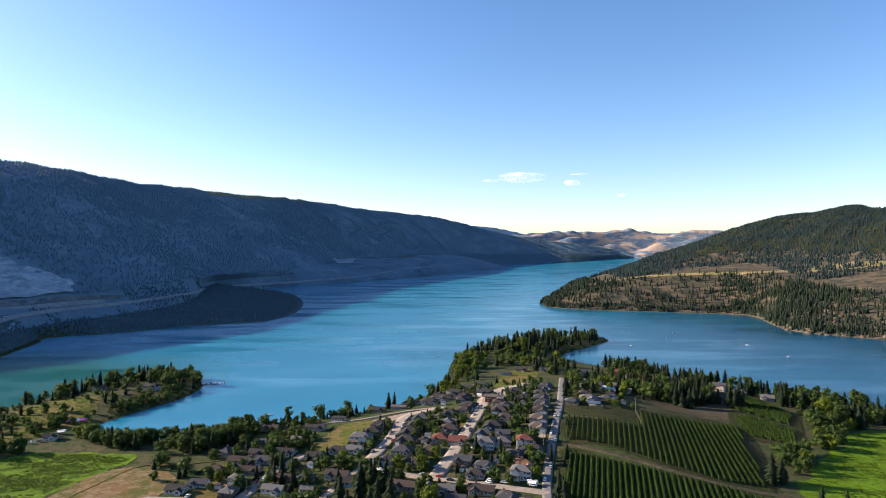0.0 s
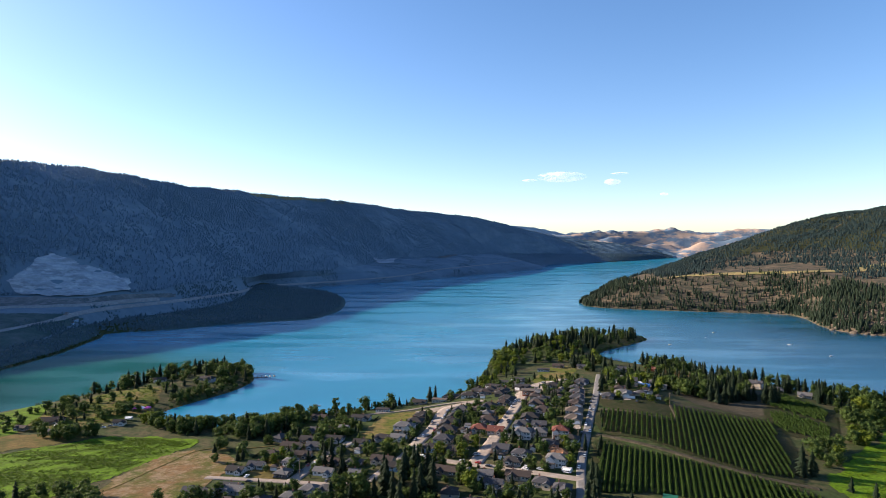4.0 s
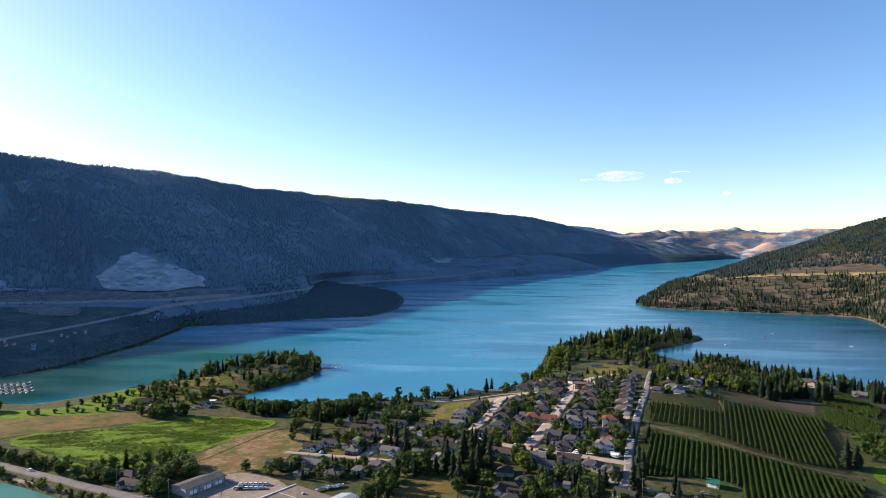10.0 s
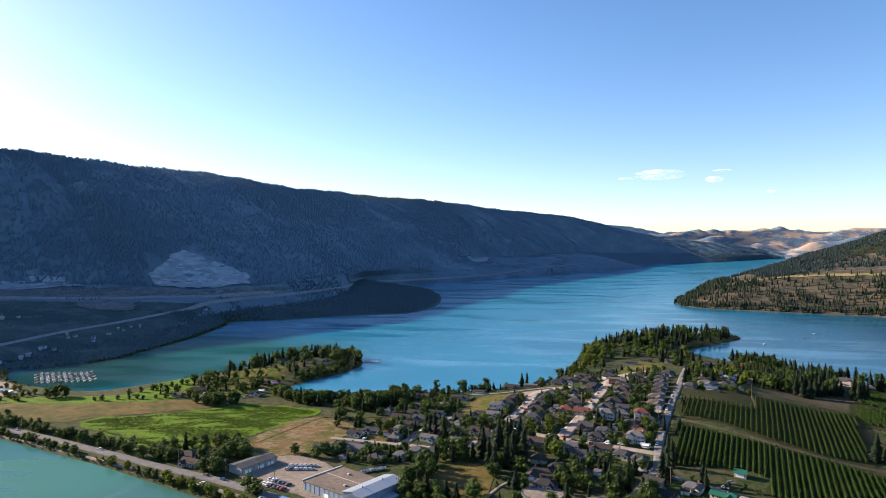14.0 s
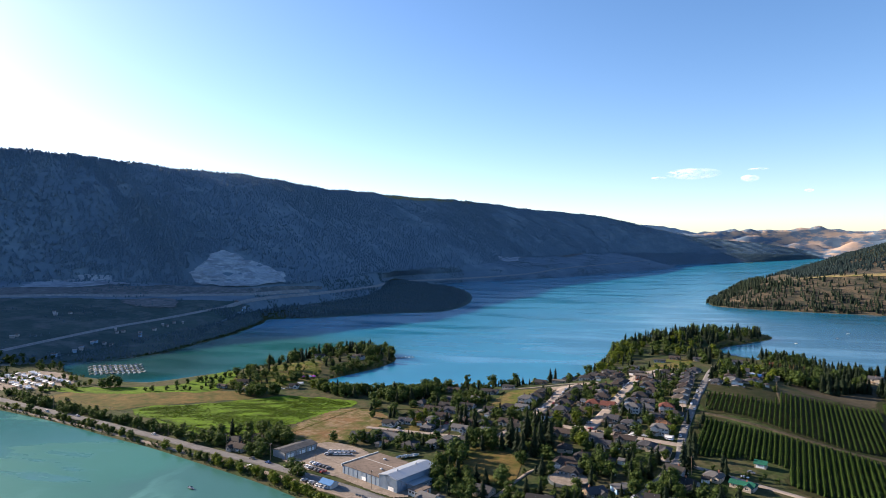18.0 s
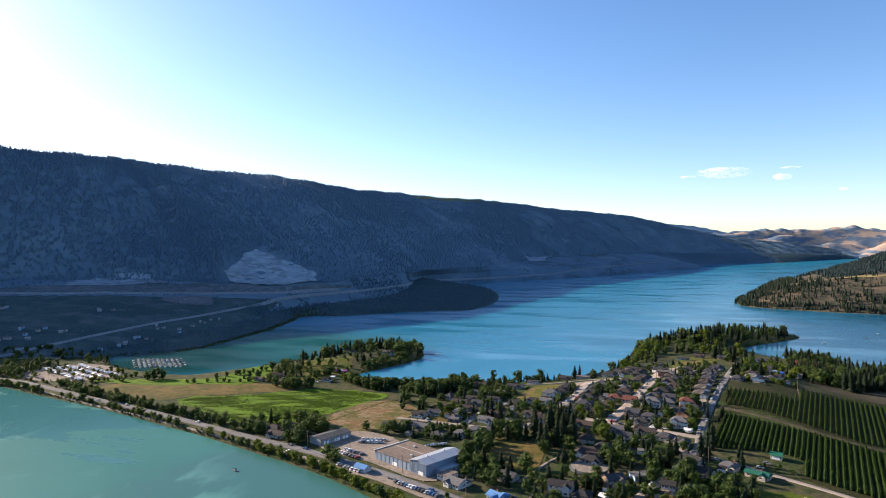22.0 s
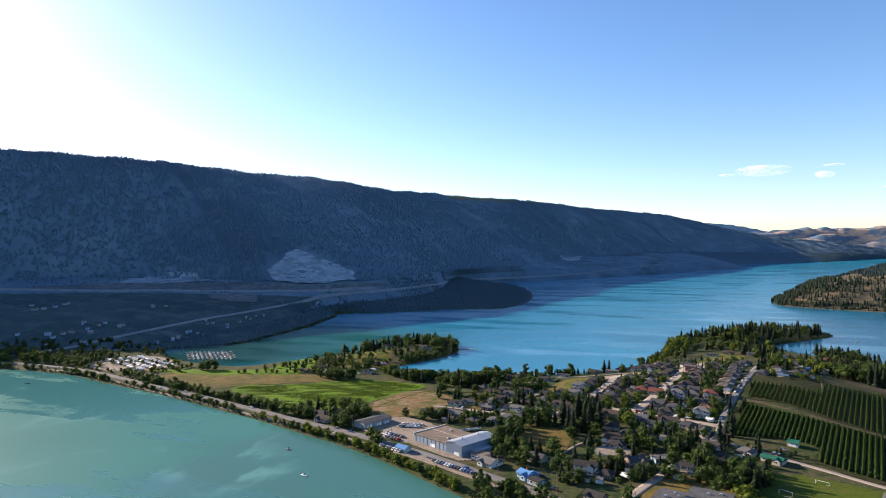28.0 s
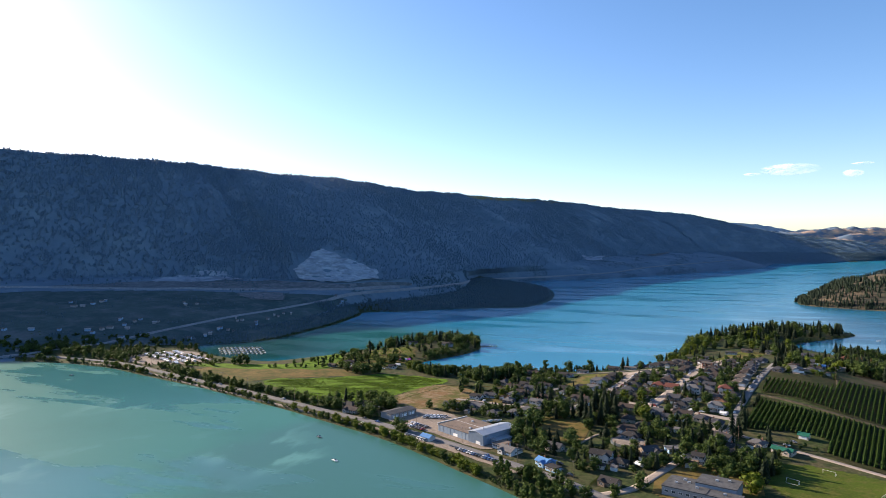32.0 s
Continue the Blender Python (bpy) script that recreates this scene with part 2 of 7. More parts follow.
def land_mat(name, a, b, c, big=45.0, small=3.0, cut=(0.42, 0.58), bumpy=0.5, rough=0.95, grain=0.35, mid=None, stretch=(1, 1, 1), spots=(0.48, 0.66)):
    """Open ground: two colours in patches, a third in small spots."""
    n = Net(name)
    p = n.place()
    q = n.place(stretch)
    col = n.mix(n.ramp(n.noise(q, big, 5, 0.65), *cut), a, b)
    col = n.mix(n.ramp(n.noise(q, mid or big / 5, 4, 0.65), *spots), col, c)
    fine = n.noise(p, small, 4, 0.7)
    dark = n.mix(n.ramp(fine, 0.25, 0.75), tuple(v * (1 - grain) for v in (1, 1, 1)), tuple(v * (1 + grain) for v in (1, 1, 1)))
    mul = n.node("ShaderNodeMix")
    mul.data_type, mul.blend_type = "RGBA", "MULTIPLY"
    mul.inputs[0].default_value = 1
    n.link(col, mul.inputs[6])
    n.link(dark, mul.inputs[7])
    n.bump(fine, bumpy, small * 0.25)
    n.b.inputs["Specular IOR Level"].default_value = 0.08
    return n.done(mul.outputs[2], rough)


def thing_mat(name, colour, rough=0.7, vary=0.12, wear=0.15, metal=0.0, size=0.8):
    """Paint, shingle, stone or metal: varied from piece to piece, worn in patches."""
    n = Net(name)
    info = n.node("ShaderNodeObjectInfo")
    p = n.place()
    lo, hi = tuple(v * (1 - vary) for v in colour), tuple(min(v * (1 + vary), 0.95) for v in colour)
    col = n.mix(info.outputs["Random"], lo, hi)
    spots = n.noise(p, size, 5, 0.7)
    worn = n.mix(n.ramp(spots, 0.45, 0.8), col, tuple(v * (1 - wear * 2.2) for v in colour))
    streak = n.noise(p, size * 6, 3, 0.6)
    worn = n.mix(n.ramp(streak, 0.5, 0.9), worn, tuple(min(v * (1 + wear), 0.95) for v in colour))
    n.bump(spots, 0.25, 0.03)
    n.b.inputs["Specular IOR Level"].default_value = 0.15 if rough > 0.7 else 0.5
    return n.done(worn, rough, metal)


def leaf_mat(name, a, b, dry, glow=0.28):
    """Foliage: varied from plant to plant and clump to clump, a little light comes through."""
    n = Net(name)
    info, geo = n.node("ShaderNodeObjectInfo"), n.node("ShaderNodeNewGeometry")
    col = n.mix(info.outputs["Random"], a, b)
    col = n.mix(n.ramp(geo.outputs["Random Per Island"], 0.0, 2.2), col, dry)
    p = n.place()
    fine = n.noise(p, 0.9, 4, 0.7)
    dark = n.mix(n.ramp(fine, 0.3, 0.7), tuple(v * 0.55 for v in a), col)
    n.bump(fine, 0.7, 0.25)
    m = n.done(dark, 0.65)
    n.b.inputs["Specular IOR Level"].default_value = 0.12
    tr = n.node("ShaderNodeBsdfTranslucent")
    n.link(dark, tr.inputs["Color"])
    mx = n.node("ShaderNodeMixShader")
    mx.inputs[0].default_value = glow
    n.link(n.b.outputs[0], mx.inputs[1])
    n.link(tr.outputs[0], mx.inputs[2])
    n.link(mx.outputs[0], n.out.inputs["Surface"])
    return m


def water_mat(name, deep, shoal, green, calm, gloss, size, tint_areas=None, foam=None, shine=0.3, ior=1.33, slick_sky_tint=None):
    """Lake water: wind-roughened lanes and calm slicks, shoals of lighter water, some reflections painted as tints."""
    n = Net(name)
    p = n.place((1, 1, 0))
    lanes = n.noise(n.place((0.5, 1.7, 0)), size, 6, 0.62)
    slick = n.ramp(lanes, *calm)
    body = n.mix(n.ramp(n.noise(p, size * 3.1, 4, 0.55), 0.38, 0.66), deep, shoal)
    body = n.mix(n.ramp(n.noise(p, size * 1.3, 6, 0.6), 0.56, 0.74), body, green)
    # Sky reflected in calm water is mixed into the slicks' base colour.
    if slick_sky_tint:
        body = n.mix(slick, body, slick_sky_tint)
    # Area tints: shoals by the bay, elsewhere painted reflections of hill and bank.
    for spot, reach, tint, far, close in tint_areas or []:
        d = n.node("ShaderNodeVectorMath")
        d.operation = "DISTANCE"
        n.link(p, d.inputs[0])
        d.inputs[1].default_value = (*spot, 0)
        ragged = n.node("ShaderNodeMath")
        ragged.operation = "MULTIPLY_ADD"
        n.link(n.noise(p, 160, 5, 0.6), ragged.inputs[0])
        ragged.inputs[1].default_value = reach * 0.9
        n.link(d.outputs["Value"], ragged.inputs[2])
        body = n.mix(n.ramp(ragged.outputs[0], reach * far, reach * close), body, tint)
    if foam:
        wide = n.noise(n.place((1.25, 0.65, 0)), 150, 6, 0.58)
        away = n.node("ShaderNodeMath")
        away.operation = "SUBTRACT"
        n.link(wide, away.inputs[0])
        away.inputs[1].default_value = 0.5
        size_of = n.node("ShaderNodeMath")
        size_of.operation = "ABSOLUTE"
        n.link(away.outputs[0], size_of.inputs[0])
        line = n.ramp(size_of.outputs[0], 0.034, 0.006)
        some = n.ramp(n.noise(p, 110, 3, 0.5), 0.50, 0.64)
        both = n.node("ShaderNodeMath")
        both.operation = "MULTIPLY"
        n.link(line, both.inputs[0])
        n.link(some, both.inputs[1])
        body = n.mix(both.outputs[0], body, foam)
    r = n.node("ShaderNodeMapRange", To_Min=gloss[1], To_Max=gloss[0])
    n.link(slick, r.inputs["Value"])
    n.link(r.outputs["Result"], n.b.inputs["Roughness"])
    ripple = n.noise(n.place((1, 1.6, 0)), 2.2, 3, 0.55)
    n.bump(ripple, 0.06, 0.4)
    m = n.done(body, 0.1, 0.0, ior)
    n.b.inputs["Specular IOR Level"].default_value = shine
    n.link(r.outputs["Result"], n.b.inputs["Roughness"])
    return m


M = {}
M["ground"] = land_mat("town_ground", (0.040, 0.058, 0.019), (0.074, 0.066, 0.034), (0.024, 0.040, 0.014), 38, 2.5, grain=0.45)
M["field"] = land_mat("green_pasture", (0.090, 0.168, 0.008), (0.070, 0.134, 0.007), (0.054, 0.090, 0.009), 26, 1.6, cut=(0.43, 0.57), mid=9, grain=0.6, stretch=(0.6, 1.4, 1))
M["hay"] = land_mat("mown_hay", (0.150, 0.102, 0.036), (0.092, 0.076, 0.024), (0.050, 0.062, 0.014), 50, 2.5, grain=0.4)
M["stubble"] = land_mat("bench_stubble", (0.27, 0.205, 0.10), (0.19, 0.165, 0.07), (0.13, 0.14, 0.05), 60, 4, grain=0.25)
M["ball"] = land_mat("ball_field_earth", (0.165, 0.098, 0.045), (0.075, 0.082, 0.020), (0.21, 0.15, 0.09), 34, 2.0)
M["meadow"] = land_mat("rough_meadow", (0.082, 0.098, 0.016), (0.150, 0.108, 0.042), (0.046, 0.062, 0.013), 25, 1.5, grain=0.4)
M["turf"] = land_mat("playing_turf", (0.060, 0.088, 0.011), (0.048, 0.070, 0.010), (0.085, 0.090, 0.020), 30, 1.2)
M["orchard_soil"] = land_mat("orchard_floor", (0.020, 0.030, 0.010), (0.032, 0.034, 0.014), (0.046, 0.040, 0.020), 18, 1.5)
M["sand"] = land_mat("beach_sand", (0.17, 0.14, 0.10), (0.12, 0.10, 0.07), (0.09, 0.08, 0.05), 20, 1.5)
M["mud"] = land_mat("lake_mud", (0.065, 0.054, 0.030), (0.085, 0.078, 0.034), (0.045, 0.038, 0.024), 18, 2)
M["gravel"] = land_mat("packed_gravel", (0.24, 0.195, 0.155), (0.185, 0.155, 0.125), (0.29, 0.24, 0.20), 14, 0.8, grain=0.2)
M["asphalt"] = land_mat("old_asphalt", (0.165, 0.158, 0.152), (0.140, 0.136, 0.132), (0.195, 0.186, 0.178), 22, 0.9, grain=0.15)
M["street"] = land_mat("sunbleached_street", (0.285, 0.238, 0.20), (0.245, 0.208, 0.175), (0.33, 0.278, 0.238), 16, 0.9, grain=0.15)
M["dry_bank"] = land_mat("dry_bank", (0.068, 0.058, 0.038), (0.045, 0.042, 0.026), (0.092, 0.076, 0.052), 22, 1.8)
# Western slope and valley floor: bluish air haze is painted into both colours.
M["west"] = land_mat("hazed_forest_slope", (0.100, 0.158, 0.205), (0.112, 0.174, 0.222), (0.150, 0.215, 0.255), 230, 14, cut=(0.30, 0.72), mid=120, grain=0.10, bumpy=0.12)
M["west_low"] = land_mat("hazed_pasture", (0.034, 0.070, 0.072), (0.050, 0.088, 0.086), (0.085, 0.115, 0.118), 110, 9, mid=45, grain=0.2, bumpy=0.15)
M["east"] = land_mat("dry_grass_hill", (0.132, 0.100, 0.066), (0.084, 0.069, 0.048), (0.042, 0.045, 0.033), 120, 5, mid=26, spots=(0.44, 0.60))
M["pale_road"] = land_mat("pale_highway", (0.22, 0.235, 0.25), (0.19, 0.205, 0.22), (0.26, 0.27, 0.28), 30, 3, grain=0.15, bumpy=0.1)
M["rock"] = land_mat("quarried_rock", (0.27, 0.32, 0.36), (0.19, 0.225, 0.26), (0.35, 0.39, 0.42), 60, 7, mid=22, bumpy=0.3, grain=0.16, stretch=(1, 1, 3.5))
M["scar"] = land_mat("bare_cutting", (0.135, 0.145, 0.150), (0.090, 0.108, 0.115), (0.18, 0.19, 0.195), 60, 9, grain=0.2, bumpy=0.2)
# Far hills and range: haze and blue shade patches painted over tan and woods.
M["far_tan"] = land_mat("hazed_dry_hills", (0.42, 0.30, 0.23), (0.30, 0.255, 0.235), (0.105, 0.155, 0.215), 150, 40, cut=(0.40, 0.62), mid=120, grain=0.12, bumpy=0.2, stretch=(1, 1, 3.0), spots=(0.44, 0.54))
M["far_blue"] = land_mat("hazed_wooded_range", (0.22, 0.30, 0.40), (0.25, 0.33, 0.42), (0.20, 0.28, 0.36), 300, 60)
# Last area tint: the east hill's dark reflection, painted into the water colour.
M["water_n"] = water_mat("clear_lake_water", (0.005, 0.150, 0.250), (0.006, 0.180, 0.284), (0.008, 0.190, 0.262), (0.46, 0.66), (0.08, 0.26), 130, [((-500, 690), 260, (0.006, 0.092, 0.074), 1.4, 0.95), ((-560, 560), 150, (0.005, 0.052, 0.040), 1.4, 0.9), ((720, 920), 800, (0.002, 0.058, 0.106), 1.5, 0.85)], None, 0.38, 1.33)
# Area tint holds the bank's reflection, the slick colour that of the sky.
M["water_s"] = water_mat("green_lake_water", (0.026, 0.140, 0.102), (0.033, 0.162, 0.122), (0.020, 0.120, 0.086), (0.50, 0.54), (0.20, 0.34), 210, [((-80, 200), 285, (0.032, 0.124, 0.102), 1.24, 1.12)], (0.075, 0.215, 0.18), 0.42, 1.33, (0.026, 0.140, 0.128))
M["conifer"] = leaf_mat("conifer_needles", (0.014, 0.030, 0.016), (0.024, 0.042, 0.020), (0.038, 0.050, 0.024), 0.1)
# Ridge and valley trees carry the same blue haze in their leaf colour.
M["ridge_wood"] = leaf_mat("hazed_conifers", (0.150, 0.240, 0.305), (0.162, 0.254, 0.320), (0.172, 0.262, 0.325), 0.1)
M["valley_wood"] = leaf_mat("hazed_trees", (0.078, 0.138, 0.165), (0.090, 0.152, 0.178), (0.104, 0.162, 0.182), 0.1)
# Conifer green made bluer and darker: the mountain's haze and shade are painted in.
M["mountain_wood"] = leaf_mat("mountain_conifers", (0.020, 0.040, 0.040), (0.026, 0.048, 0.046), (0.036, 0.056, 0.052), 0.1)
M["pine"] = leaf_mat("pine_needles", (0.018, 0.034, 0.020), (0.026, 0.044, 0.024), (0.044, 0.056, 0.028), 0.1)
M["rust"] = leaf_mat("browned_needles", (0.10, 0.065, 0.030), (0.12, 0.080, 0.035), (0.08, 0.07, 0.03), 0.1)
M["leaf"] = leaf_mat("broad_leaves", (0.047, 0.090, 0.023), (0.086, 0.134, 0.032), (0.138, 0.170, 0.038), 0.38)
M["tall_grass"] = leaf_mat("tall_meadow_grass", (0.100, 0.180, 0.009), (0.125, 0.205, 0.011), (0.15, 0.17, 0.03), 0.4)
M["leaf_light"] = leaf_mat("willow_leaves", (0.10, 0.150, 0.015), (0.14, 0.180, 0.020), (0.18, 0.20, 0.03), 0.36)
M["fruit_leaf"] = leaf_mat("fruit_tree_leaves", (0.036, 0.080, 0.014), (0.050, 0.098, 0.017), (0.085, 0.120, 0.026), 0.35)
M["bark"] = thing_mat("bark", (0.10, 0.075, 0.05), 0.95, size=0.3)
for key, col in (("charcoal", (0.040, 0.037, 0.036)), ("brown", (0.056, 0.044, 0.039)), ("greybrown", (0.056, 0.056, 0.061)), ("grey", (0.115, 0.112, 0.112)),
                 ("red", (0.145, 0.055, 0.042)), ("orange", (0.24, 0.12, 0.065)), ("green", (0.012, 0.105, 0.070)), ("blue", (0.075, 0.20, 0.40)), ("tan", (0.105, 0.086, 0.072))):
    M["roof_" + key] = thing_mat(key + "_shingles", col, 0.85, 0.10, 0.12, size=0.5)
for key, col in (("white", (0.52, 0.51, 0.49)), ("cream", (0.44, 0.37, 0.28)), ("beige", (0.38, 0.325, 0.27)), ("grey", (0.30, 0.305, 0.31)), ("brown", (0.25, 0.185, 0.135)),
                 ("blue", (0.22, 0.36, 0.50)), ("pink", (0.62, 0.44, 0.34)), ("dark", (0.09, 0.085, 0.08)), ("redwood", (0.26, 0.08, 0.05))):
    M["wall_" + key] = thing_mat(key + "_siding", col, 0.75, 0.06, 0.07, size=1.2)
M["trim"] = thing_mat("white_trim", (0.78, 0.77, 0.75), 0.55, 0.04, 0.05)
M["brick"] = thing_mat("chimney_brick", (0.26, 0.13, 0.09), 0.9, size=0.3)
M["timber"] = thing_mat("weathered_timber", (0.24, 0.18, 0.13), 0.85, size=0.3)
M["concrete"] = thing_mat("concrete", (0.42, 0.40, 0.37), 0.85, 0.06, 0.1, size=1.0)
M["steel"] = thing_mat("galvanised_steel", (0.36, 0.39, 0.42), 0.45, 0.06, 0.08, 0.35, 2.0)
M["bluewall"] = thing_mat("pale_blue_cladding", (0.205, 0.265, 0.33), 0.5, 0.03, 0.06, 0.0, 2.5)
M["flat_roof"] = land_mat("gravelled_flat_roof", (0.20, 0.155, 0.124), (0.165, 0.132, 0.108), (0.135, 0.108, 0.088), 14, 1.2, grain=0.12)
M["dark_flat"] = land_mat("felt_flat_roof", (0.080, 0.082, 0.085), (0.100, 0.102, 0.104), (0.060, 0.062, 0.064), 9, 1.0, grain=0.12)
M["rubber"] = thing_mat("rubber", (0.02, 0.02, 0.02), 0.8)
M["black"] = thing_mat("black_cable", (0.03, 0.03, 0.03), 0.6)
M["magenta"] = thing_mat("magenta_canvas", (0.60, 0.09, 0.33), 0.6)
M["pool"] = thing_mat("pool_water", (0.05, 0.36, 0.50), 0.08, 0.02, 0.02)
CAR_PAINT = [thing_mat(n + "_car_paint", c, 0.28, 0.05, 0.03, 0.0) for n, c in (("white", (0.78, 0.78, 0.78)), ("silver", (0.45, 0.46, 0.48)), ("black", (0.025, 0.025, 0.028)),
             ("grey", (0.14, 0.14, 0.15)), ("red", (0.33, 0.03, 0.025)), ("blue", (0.03, 0.08, 0.22)))]
CAR_WORD = ["white", "silver", "black", "dark grey", "red", "blue"]
_g = Net("window_glass")
_g.done((0.035, 0.045, 0.055), 0.06, 0.0, 1.5)
M["glass"] = _g.m


# ---- building blocks ----
class Geo:
    """Points and faces, piece by piece."""

    def __init__(self):
        self.v, self.f = [], []

    def add(self, verts, faces):
        n = len(self.v)
        self.v += [tuple(map(float, p)) for p in verts]
        self.f += [tuple(n + i for i in f) for f in faces]
        return self

    def box(self, x0, x1, y0, y1, z0, z1):
        return self.add([(x, y, z) for z in (z0, z1) for x, y in ((x0, y0), (x1, y0), (x1, y1), (x0, y1))],
                        [(3, 2, 1, 0), (4, 5, 6, 7), (0, 1, 5, 4), (1, 2, 6, 5), (2, 3, 7, 6), (3, 0, 4, 7)])

    def chamfered(self, x0, x1, y0, y1, z0, z1, c):
        ring = lambda i, z: [(x0 + i + c, y0 + i, z), (x1 - i - c, y0 + i, z), (x1 - i, y0 + i + c, z), (x1 - i, y1 - i - c, z),
                             (x1 - i - c, y1 - i, z), (x0 + i + c, y1 - i, z), (x0 + i, y1 - i - c, z), (x0 + i, y0 + i + c, z)]
        v = ring(0, z0) + ring(0, z1 - c) + ring(c, z1)
        f = [tuple(range(7, -1, -1)), tuple(range(16, 24))]
        for k in (0, 8):
            f += [(k + i, k + (i + 1) % 8, k + 8 + (i + 1) % 8, k + 8 + i) for i in range(8)]
        return self.add(v, f)

    def tube(self, p, q, r0, r1, n=6):
        p, q = Vector(p), Vector(q)
        a = (q - p).normalized()
        u = a.orthogonal().normalized()
        w = a.cross(u)
        v = [c + (u * math.cos(6.2832 * i / n) + w * math.sin(6.2832 * i / n)) * r for c, r in ((p, r0), (q, r1)) for i in range(n)]
        return self.add(v, [(i, (i + 1) % n, n + (i + 1) % n, n + i) for i in range(n)] + [tuple(range(n - 1, -1, -1)), tuple(range(n, 2 * n))])

    def mesh(self, name, material, smooth=False):
        me = bpy.data.meshes.new(name)
        me.from_pydata(self.v, [], self.f)
        me.materials.append(material)
        if smooth:
            me.polygons.foreach_set("use_smooth", [True] * len(me.polygons))
        me.update()
        return me


def part(name, geo, material, parent, label="", smooth=False):
    me = geo if isinstance(geo, bpy.types.Mesh) else geo.mesh(name, material, smooth)
    ob = new(name, me)
    ob.parent = parent
    if label:
        tagged(ob, label=label)
    return ob


def thing(name, m, label, category, group=""):
    ob = new(name)
    ob.empty_display_size = 0.5
    ob.matrix_world = m
    return tagged(ob, label, category, group)


def raw_mesh(name, verts, faces, material, smooth=False):
    """A mesh from arrays; faces all of one size."""
    verts, faces = np.asarray(verts, np.float32), np.asarray(faces, np.int32)
    me = bpy.data.meshes.new(name)
    me.vertices.add(len(verts))
    me.vertices.foreach_set("co", verts.reshape(-1))
    me.loops.add(faces.size)
    me.loops.foreach_set("vertex_index", faces.reshape(-1))
    me.polygons.add(len(faces))
    me.polygons.foreach_set("loop_start", np.arange(len(faces), dtype=np.int32) * faces.shape[1])
    if smooth:
        me.polygons.foreach_set("use_smooth", np.ones(len(faces), bool))
    me.update(calc_edges=True)
    me.materials.append(material)
    return me


def grid_mesh(name, pts, material, keep=None):
    n, m = pts.shape[:2]
    idx = np.arange(n * m).reshape(n, m)
    faces = np.stack([idx[:-1, :-1], idx[1:, :-1], idx[1:, 1:], idx[:-1, 1:]], -1).reshape(-1, 4)
    if keep is not None:
        faces = faces[keep.reshape(-1)]
        used, inv = np.unique(faces, return_inverse=True)
        return new(name, raw_mesh(name, pts.reshape(-1, 3)[used], inv.reshape(-1, 4), material, True))
    return new(name, raw_mesh(name, pts.reshape(-1, 3), faces, material, True))


def many(tv, tf, pos, size, turn, jitter=0.0, seed=0):
    """One template set down at many places: arrays of points and faces."""
    tv, tf = np.asarray(tv, float), np.asarray(tf, int)
    r = np.random.RandomState(seed)
    n = len(pos)
    c, s = np.cos(turn)[:, None], np.sin(turn)[:, None]
    size = np.asarray(size, float)
    if size.ndim == 1:
        size = np.stack([size, size, size], -1)
    x, y, z = (tv[None, :, k] * size[:, k:k + 1] for k in range(3))
    v = np.stack([x * c - y * s, x * s + y * c, z], -1)
    if jitter:
        v = v + r.normal(0, 1, v.shape) * jitter * size[:, None, :1]
    v = v + np.asarray(pos, float)[:, None]
    f = tf[None] + (np.arange(n) * len(tv))[:, None, None]
    return v.reshape(-1, 3), f.reshape(-1, tf.shape[1])


# ---- the setting: ground, lakes, hills ----
def polar(angles, radii):
    a, r = np.meshgrid(np.radians(angles), radii, indexing="ij")
    return HUB[0] + r * np.sin(a), HUB[1] + r * np.cos(a)


ang = np.concatenate([np.arange(-180, -75, 5), np.arange(-75, 62, 0.2), np.arange(62, 182, 5), [180.0]])
rad = np.concatenate([[0.01, 60], np.geomspace(130, 1300, 330), np.geomspace(1330, 14000, 60)])
gx, gy = polar(ang, rad)
gd = np.hypot(gx, gy)
gz = np.where(gd < 3000, land_z(gx, gy), 1.0)
far_lake = signed(gx, gy, SHORES[1]).reshape(gx.shape) > 0
gz = np.where((gd >= 3000) & far_lake, -6, gz)
gz = np.where((gy > 2130) & (gx > -820) & (gx < 700), -6, gz)
tagged(grid_mesh("ground", squeeze(np.stack([gx, gy, gz], -1)), M["ground"]), "dry grass and lawns on the neck of land", "ground", kind="structure")

wx, wy = polar(np.concatenate([np.arange(-180, -75, 3.0), np.arange(-75, 62, 0.5), np.arange(62, 181, 3.0), [180.0]]), np.concatenate([[0.01], np.geomspace(60, 12000, 150)]))
south = signed(wx, wy, SHORES[0]).reshape(wx.shape) > -45
south = south[:-1, :-1] & south[1:, 1:] & south[1:, :-1] & south[:-1, 1:]
wp = squeeze(np.stack([wx, wy, 0 * wx], -1))
tagged(grid_mesh("water_south_lake", wp, M["water_s"], south), "green-tinted lake with calm slicks", "water", kind="structure")
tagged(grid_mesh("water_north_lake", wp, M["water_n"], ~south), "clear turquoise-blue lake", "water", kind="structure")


def hill_u(n_up):
    return np.concatenate([np.linspace(a, a + 1, n, endpoint=False) for a, n in ((0.0, n_up // 5), (1.0, n_up // 5), (2.0, n_up), (3.0, n_up // 6))] + [[4.0]])


WEST_U, EAST_U = hill_u(70), hill_u(60)


